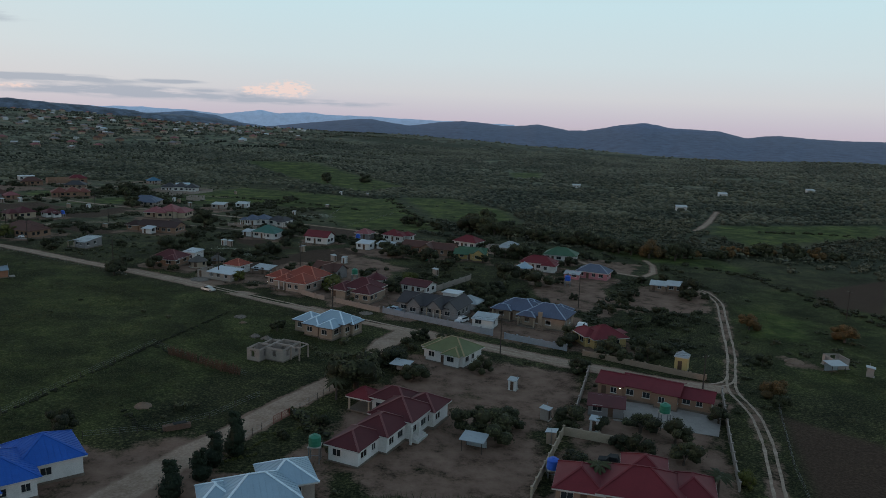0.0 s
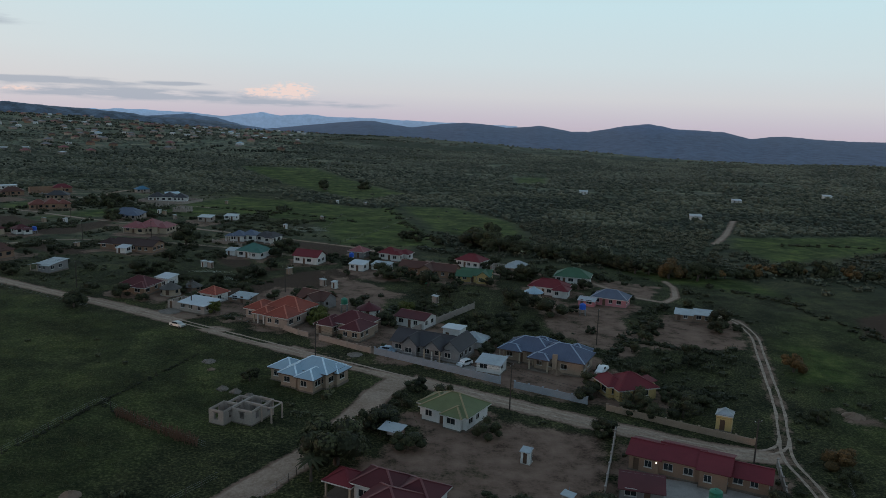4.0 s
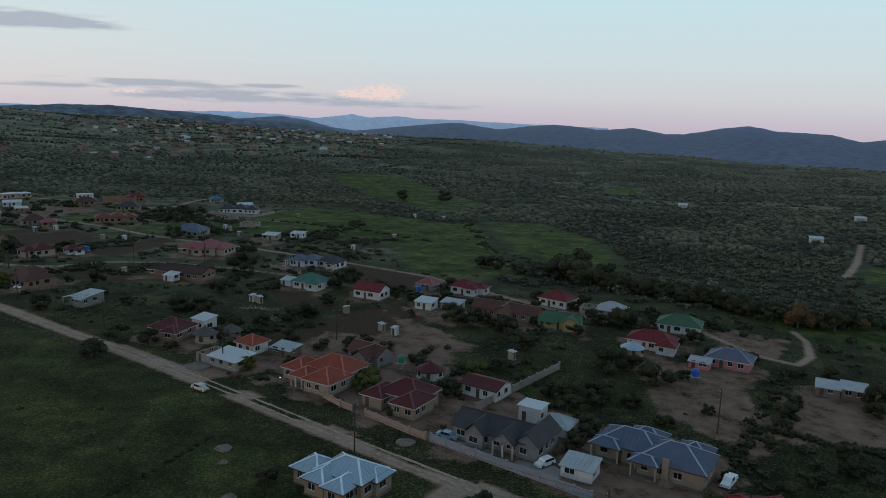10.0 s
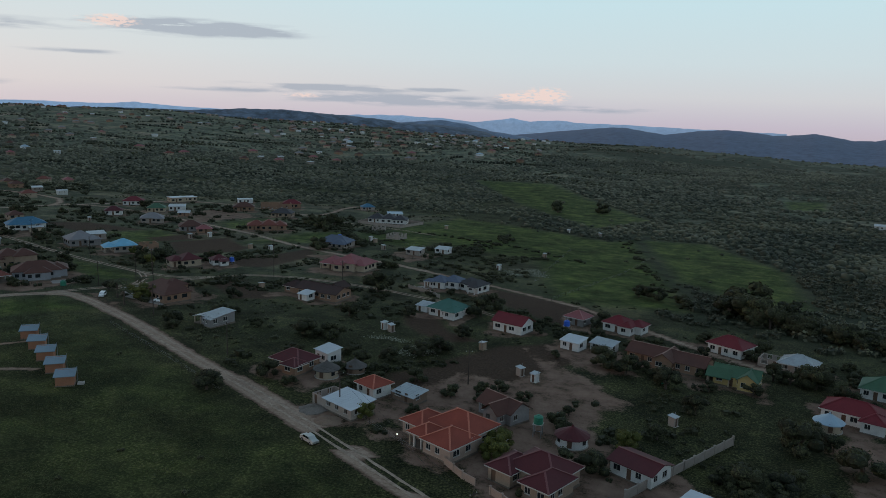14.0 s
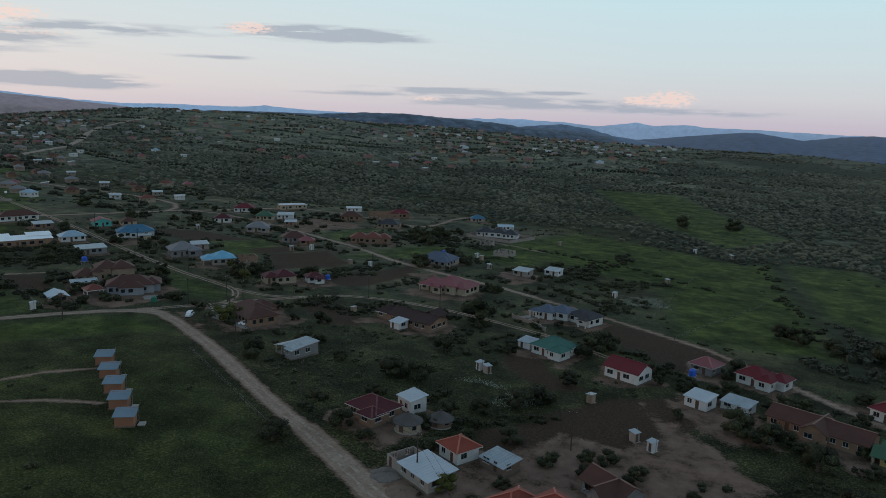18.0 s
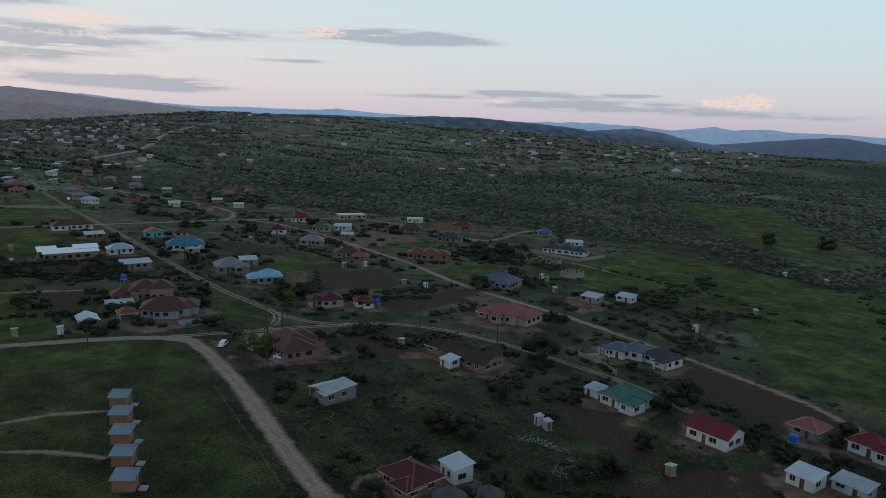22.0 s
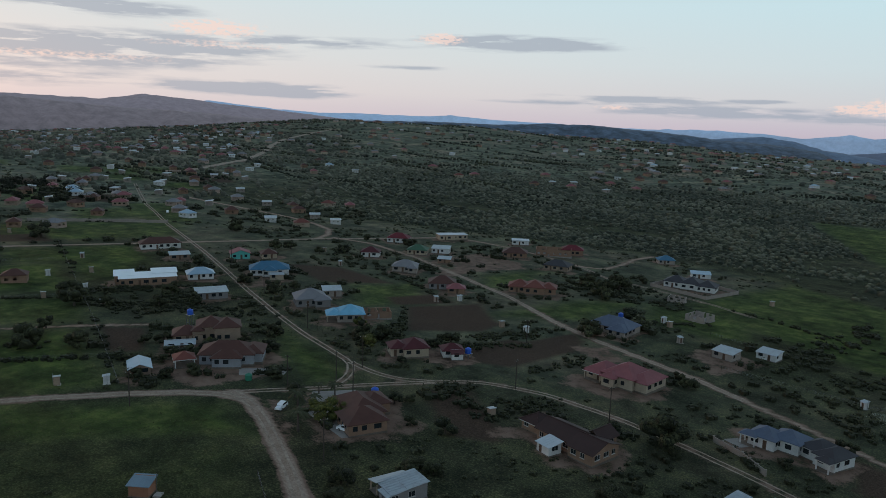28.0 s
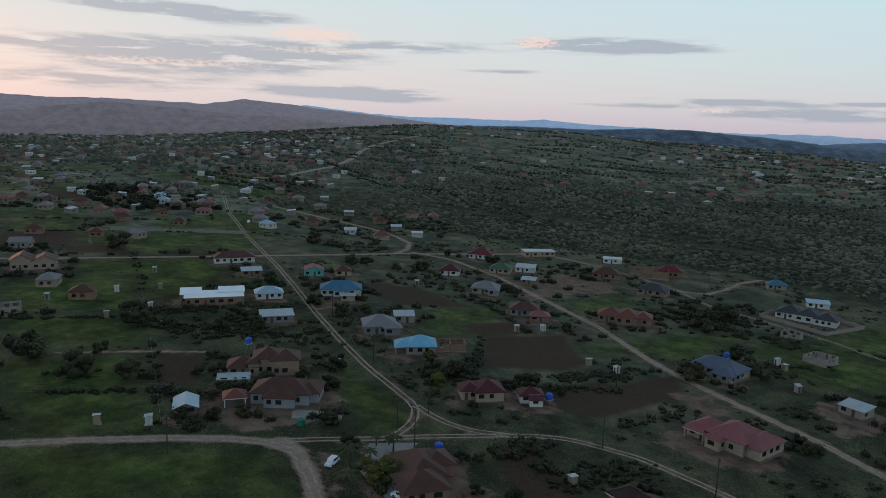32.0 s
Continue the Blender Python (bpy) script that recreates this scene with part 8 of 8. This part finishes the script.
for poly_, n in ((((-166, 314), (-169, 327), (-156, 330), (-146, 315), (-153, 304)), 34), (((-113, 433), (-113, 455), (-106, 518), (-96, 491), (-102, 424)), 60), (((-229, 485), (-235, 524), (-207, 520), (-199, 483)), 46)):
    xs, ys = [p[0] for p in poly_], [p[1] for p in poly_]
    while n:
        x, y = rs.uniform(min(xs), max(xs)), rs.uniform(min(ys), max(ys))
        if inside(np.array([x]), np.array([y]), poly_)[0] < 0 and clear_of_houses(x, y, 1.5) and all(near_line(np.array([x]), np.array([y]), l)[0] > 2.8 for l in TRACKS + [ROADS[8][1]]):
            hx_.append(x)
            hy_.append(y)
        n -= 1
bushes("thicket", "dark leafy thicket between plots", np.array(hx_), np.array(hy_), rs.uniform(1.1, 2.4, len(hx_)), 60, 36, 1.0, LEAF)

# low dark leaves stand in for the shaded strip along the near plot's fence
hx_, hy_ = [], []
for line in (((-80, 108), (-73, 119), (-63, 160), (-55, 190)), ((-63, 160), (-57, 154)), ((-57, 127), (-50, 118), (-44, 116))):
    for (ax, ay), (bx, by) in zip(line, line[1:]):
        for i in range(int(math.hypot(bx - ax, by - ay) / 0.55)):
            u = rs.random()
            hx_.append(ax + (bx - ax) * u + rs.normal() * 0.25)
            hy_.append(ay + (by - ay) * u + rs.normal() * 0.25)
bushes("weeds", "dark weeds grown along a plot fence", np.array(hx_), np.array(hy_), rs.uniform(0.25, 0.6, len(hx_)), 34, 61, 0.8, LEAF)
# clipped yellow green beds and a row of canna in the front garden
hx_, hy_ = [], []
for line in (((-28.6, 117.2), (-24.6, 118.4), (-22.2, 121.4)), ((-33.0, 108.0), (-29.0, 112.4), (-27.6, 115.6)), ((-32.2, 107.0), (-27.2, 110.4)), ((-24.0, 124.0), (-19.6, 128.6))):
    for (ax, ay), (bx, by) in zip(line, line[1:]):
        n = int(math.hypot(bx - ax, by - ay) / 0.6)
        for i in range(n):
            hx_.append(ax + (bx - ax) * i / n + rs.normal() * 0.12)
            hy_.append(ay + (by - ay) * i / n + rs.normal() * 0.12)
bushes("garden_shrubs", "low yellow green garden shrubs along a bed", np.array(hx_), np.array(hy_), rs.uniform(0.28, 0.52, len(hx_)), 40, 62, 0.8, LEAF_Y)
# dry stalks along the fence
bd = Build()
for i in range(420):
    u = rs.random()
    x, y = -57.5 + 17.5 * u + rs.normal() * 0.35, 154.5 - 10.5 * u + rs.normal() * 0.35
    hgt = rs.uniform(0.8, 2.0)
    z = gz(x, y)
    bd.beam((x, y, z - 0.1), (x + rs.normal() * 0.25, y + rs.normal() * 0.25, z + hgt), 0.05, 0.05)
tagged(new("dry_stalks", bd.mesh("dry_stalks", plain("dry_brown_stalks", (0.13, 0.065, 0.04), 0.95))), "row of dry brown stalks by a fence", "stalks", kind="stuff")
bd = Build()
for i in range(700):
    x, y = rs.uniform(-10, 8), 0
    y = 96.5 + 0.1 * x + rs.normal() * 1.0
    z, a, hgt = gz(x, y), rs.uniform(0, 6.28), rs.uniform(0.8, 1.7)
    bd.poly((x - 0.05, y, z), (x + 0.05, y, z), (x + math.cos(a) * 0.5, y + math.sin(a) * 0.5, z + hgt))
me = bd.mesh("reeds", leaf_mat("reed_leaves", (0.02, 0.035, 0.01), (0.07, 0.09, 0.03)))
me.attributes.new("tone", "FLOAT", "POINT").data.foreach_set("value", np.repeat(rs.random(len(me.vertices) // 3 + 1), 3)[:len(me.vertices)].astype(np.float32))
tagged(new("reeds", me), "clump of green reeds below a red roofed house", "reeds", kind="stuff")


# tall grass in the meadow and on the verges
N = 120000
bx, by = rs.uniform(-260, 95, N), rs.uniform(95, 345, N)
keep = rs.random(N) < np.where(inside(bx, by, MEADOW) < 0, 0.9, 0.35) * np.clip(noise2(bx, by, 14, 19) * 1.6 - 0.25, 0, 1)
for poly_ in DIRT + PLOUGH:
    keep &= inside(bx, by, poly_) > 0.5
for half, line in ROADS:
    keep &= near_line(bx, by, line) > half + 0.6
for line in TRACKS:
    keep &= near_line(bx, by, line) > 2.0
bx, by = bx[keep], by[keep]
k = len(bx)
c = np.stack((bx, by, ground_height(bx, by) + 0.22), 1)
c = np.repeat(c, 3, 0) + rs.normal(size=(3 * k, 3)) * (0.3, 0.3, 0.06)
n = rs.normal(size=(3 * k, 3)) * (1, 1, 0.45)
n /= np.linalg.norm(n, axis=1)[:, None]
GRASS = leaf_mat("tall_grass", (0.010, 0.014, 0.005), (0.100, 0.098, 0.044))
me = quads("tall_grass", c, n, rs.uniform(0.12, 0.34, 3 * k), np.clip(np.repeat(noise2(bx, by, 25, 22), 3) * 0.8 + 0.2 + rs.normal(size=3 * k) * 0.12, 0, 1), rs, GRASS, None, 0.22)
tagged(new("tall_grass", me), "tufts of long meadow grass", "grass", kind="stuff")


# white flowering weeds in an old plot
N = 90000
bx, by = rs.uniform(-90, -56, N), rs.uniform(261, 412, N)
keep = (np.minimum(inside(bx, by, ((-87, 273), (-82, 281), (-62, 275), (-68, 268), (-79, 266))), inside(bx, by, ((-80, 400), (-66, 408), (-58, 394), (-72, 388)))) < rs.normal(size=N) * 1.2) & (noise2(bx, by, 5, 41) > 0.4)
bx, by = bx[keep], by[keep]
c = np.stack((bx, by, ground_height(bx, by) + 0.4), 1) + rs.normal(size=(len(bx), 3)) * (0.1, 0.1, 0.08)
n = rs.normal(size=(len(bx), 3)) * 0.5 + (0, 0, 1)
n /= np.linalg.norm(n, axis=1)[:, None]
me = quads("weeds", c, n, rs.uniform(0.07, 0.2, len(bx)), rs.random(len(bx)), rs, leaf_mat("white_weed_heads", (0.11, 0.13, 0.08), (0.36, 0.36, 0.30)))
tagged(new("weeds", me), "patch of white flowering weeds", "weeds", kind="stuff")


# ---- the far settlement: small houses on the slopes and in the town ----
def far_house(label, w, d, roof, wall, kind_):
    th = thing("far_house", label, "house", 0, 0, -500)
    bd = Build()
    for side, length in (("s", w), ("e", d), ("n", w), ("w", d)):
        pl = place_for(side, 0, 0, w, d)
        ins = 0.0 if side in "sn" else 0.2
        holes = [(a, a + 1.4, 0.9, 2.1) for a in np.arange(1.2, length - 2.2, 2.8)]
        wall_run(bd, length - 2 * ins, 2.8, 0.2, [(a0 - ins, a1 - ins, z0, z1) for a0, a1, z0, z1 in holes], lambda a, o, z, pl=pl, ins=ins: pl(a + ins, o, z))
    bd.box(0, 0, -1.5, w, d, 0.0)
    part("wall", bd, M["wall_" + wall], th)
    roof_over(th, kind_, 0, 0, w, d, 2.8, 0.4, 0.7 if kind_ == "shed" else 2.0, "roof_" + roof, "", caps_on=False)
    return th


KINDS = [far_house("distant white house with tin roof", 7, 5.6, "tin", "white", "shed"), far_house("distant brick house with red brown roof", 8.5, 6.5, "brown", "brick", "hip"), far_house("distant cream house with red roof", 9, 6.5, "terracotta", "cream", "hip"), far_house("distant grey block house with tin roof", 6.5, 5, "tin", "block", "shed"), far_house("distant white house with pale blue roof", 8.5, 6.5, "zinc", "white", "hip"), far_house("distant beige house with grey roof", 9, 7, "grey", "beige", "hip"), far_house("distant pink brown roofed house", 9.5, 7, "pink", "tan", "hip"), far_house("distant white box house", 6.5, 5.5, "whitetin", "white", "flat")]
TOWN = [("tin", "white", 7, 5.6), ("brown", "brick", 8.5, 6.5), ("terracotta", "cream", 9, 6.5), ("tin", "block", 6.5, 5), ("zinc", "white", 8.5, 6.5), ("grey", "beige", 9, 7), ("pink", "tan", 9.5, 7), ("whitetin", "white", 6.5, 5.5)]
rf = random.Random(8)
placed, spots = [], []


def settle(n, az0, az1, r0, r1, gap, weights):
    tries = 0
    done = 0
    while done < n and tries < n * 30:
        tries += 1
        a, r = radians(rf.uniform(az0, az1)), math.sqrt(rf.uniform(r0 * r0, r1 * r1))
        x, y = -math.sin(a) * r - 30, math.cos(a) * r + 100
        if r > 800 and float(noise2(np.array([x]), np.array([y]), 110.0, 91)[0]) < rf.uniform(0.1, 0.75):
            continue
        if any(abs(x - p) < gap and math.hypot(x - p, y - q) < gap for p, q in placed) or on_road(x, y, 6) or not clear_of_houses(x, y, 8):
            continue
        placed.append((x, y))
        spots.append((math.hypot(x, y), x, y, rf.choices(range(8), weights)[0], rf.choice((-30, 60, 55, -25, 150, 20)) + rf.uniform(-8, 8)))
        done += 1


settle(50, 60, 82, 330, 640, 16, (0.5, 5, 2, 3, 1, 5, 2, 0.4))
settle(18, 44, 60, 480, 640, 18, (2, 3, 2, 2, 1, 3, 2, 1))
settle(300, 10, 60, 850, 1800, 13, (1.4, 4, 1, 4, 0.5, 4, 2, 1.2))
settle(560, 52, 88, 600, 1800, 12, (1.0, 4, 1.2, 4, 0.3, 5, 2, 0.8))
spots.sort()
for r, x, y, kind_, yaw in spots[:260]:
    copy_thing(KINDS[kind_], pose(x, y, gz(x, y), 0, 0, yaw))
# the houses past those, too small to tell apart
for kind_, (roof, wall, w, d) in enumerate(TOWN):
    walls, roofs = Build(), Build()
    for r, x, y, k_, yaw in spots[260:]:
        if k_ != kind_:
            continue
        c, s_, z = math.cos(radians(yaw)), math.sin(radians(yaw)), gz(x, y)
        at = lambda a, b_, h: (x + a * c - b_ * s_, y + a * s_ + b_ * c, z + h)
        walls.slab([at(0, 0, 2.7), at(w, 0, 2.7), at(w, d, 2.7), at(0, d, 2.7)], 4.5)
        p = [at(-0.4, -0.4, 2.75), at(w + 0.4, -0.4, 2.75), at(w + 0.4, d + 0.4, 2.75), at(-0.4, d + 0.4, 2.75)]
        if roof in ("tin", "whitetin"):
            p[2], p[3] = at(w + 0.4, d + 0.4, 3.4), at(-0.4, d + 0.4, 3.4)
            roofs.slab(p, 0.1)
        else:
            e, f = at(d / 2, d / 2, 4.4), at(w - d / 2, d / 2, 4.4)
            for q in ((p[0], p[1], f, e), (p[1], p[2], f), (p[2], p[3], e, f), (p[3], p[0], e)):
                roofs.poly(*q)
    for name, bd, mat in (("far_walls", walls, M["wall_" + wall]), ("far_roofs", roofs, M["roof_" + roof])):
        if bd.v:
            me = bpy.data.meshes.new(name)
            me.from_pydata(bd.v, [], bd.f)
            me.materials.append(mat)
            tagged(new(name, me), "scattered small houses far across the slopes and the town", "houses", kind="stuff")
for x, y in ((159, 516), (232, 640), (330, 690), (118, 700)):
    copy_thing(KINDS[0], pose(x, y, gz(x, y), 0, 0, -10))
for i, o in enumerate(KINDS):
    r, x, y, kind_, yaw = spots[-1 - i]
    o.matrix_world = pose(x + 15, y + 12, gz(x + 15, y + 12), 0, 0, yaw)
# field hedges across the settled slope
hx_, hy_ = [], []
for _ in range(190):
    a, r = radians(rf.uniform(4, 62)), rf.uniform(760, 1750)
    x, y, yaw, n = -math.sin(a) * r - 30, math.cos(a) * r + 90, radians(rf.choice((-12, 8, 20, 28, 75)) + rf.uniform(-8, 8)), rf.randint(10, 38)
    for i in range(n):
        hx_.append(x + math.cos(yaw) * i * 3.4 + rf.uniform(-1.6, 1.6))
        hy_.append(y + math.sin(yaw) * i * 3.4 + rf.uniform(-1.6, 1.6))
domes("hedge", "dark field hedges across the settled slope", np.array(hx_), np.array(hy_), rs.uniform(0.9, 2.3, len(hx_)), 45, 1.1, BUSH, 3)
# scattered trees on the settled slope and in the town
def wooded(n, az0, az1, r0, r1, pad, seed):
    rw = np.random.default_rng(seed)
    a, r = np.radians(rw.uniform(az0, az1, n)), np.sqrt(rw.uniform(r0 * r0, r1 * r1, n))
    x, y = -np.sin(a) * r - 30, np.cos(a) * r + 90
    keep = noise2(x, y, 90, seed) * 0.6 + noise2(x, y, 28, seed + 1) * 0.55 > 0.52
    for half, line in ROADS:
        keep &= near_line(x, y, line) > half + 4
    for line in TRACKS:
        keep &= near_line(x, y, line) > 5
    for poly_ in LUSH + PLOUGH:
        keep &= inside(x, y, poly_) > 1.5
    P = np.array(placed)
    keep &= np.array([bool(q) and np.min(np.abs(P - (u, v)).max(1)) > pad and clear_of_houses(u, v, 3) for q, u, v in zip(keep, x, y)])
    return x[keep], y[keep]


tx, ty = wooded(1500, 8, 60, 860, 1800, 6, 81)
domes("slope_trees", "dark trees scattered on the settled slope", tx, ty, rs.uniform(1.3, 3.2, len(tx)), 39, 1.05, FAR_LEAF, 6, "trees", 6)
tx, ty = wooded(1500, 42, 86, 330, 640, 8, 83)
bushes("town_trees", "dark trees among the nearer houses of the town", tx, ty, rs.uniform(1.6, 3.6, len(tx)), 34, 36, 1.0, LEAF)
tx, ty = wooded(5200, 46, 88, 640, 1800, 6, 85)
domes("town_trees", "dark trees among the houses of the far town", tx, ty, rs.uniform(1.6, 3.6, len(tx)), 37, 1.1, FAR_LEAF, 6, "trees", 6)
# tall dark trees in a grove before the town
ta, tr = rs.uniform(0, 6.28, 90), np.sqrt(rs.uniform(0, 1, 90))
bushes("grove", "tall dark trees in a grove before the town", -600 + np.cos(ta) * tr * 75, 395 + np.sin(ta) * tr * 42, rs.uniform(2.6, 4.6, 90), 70, 47, 1.5, LEAF)
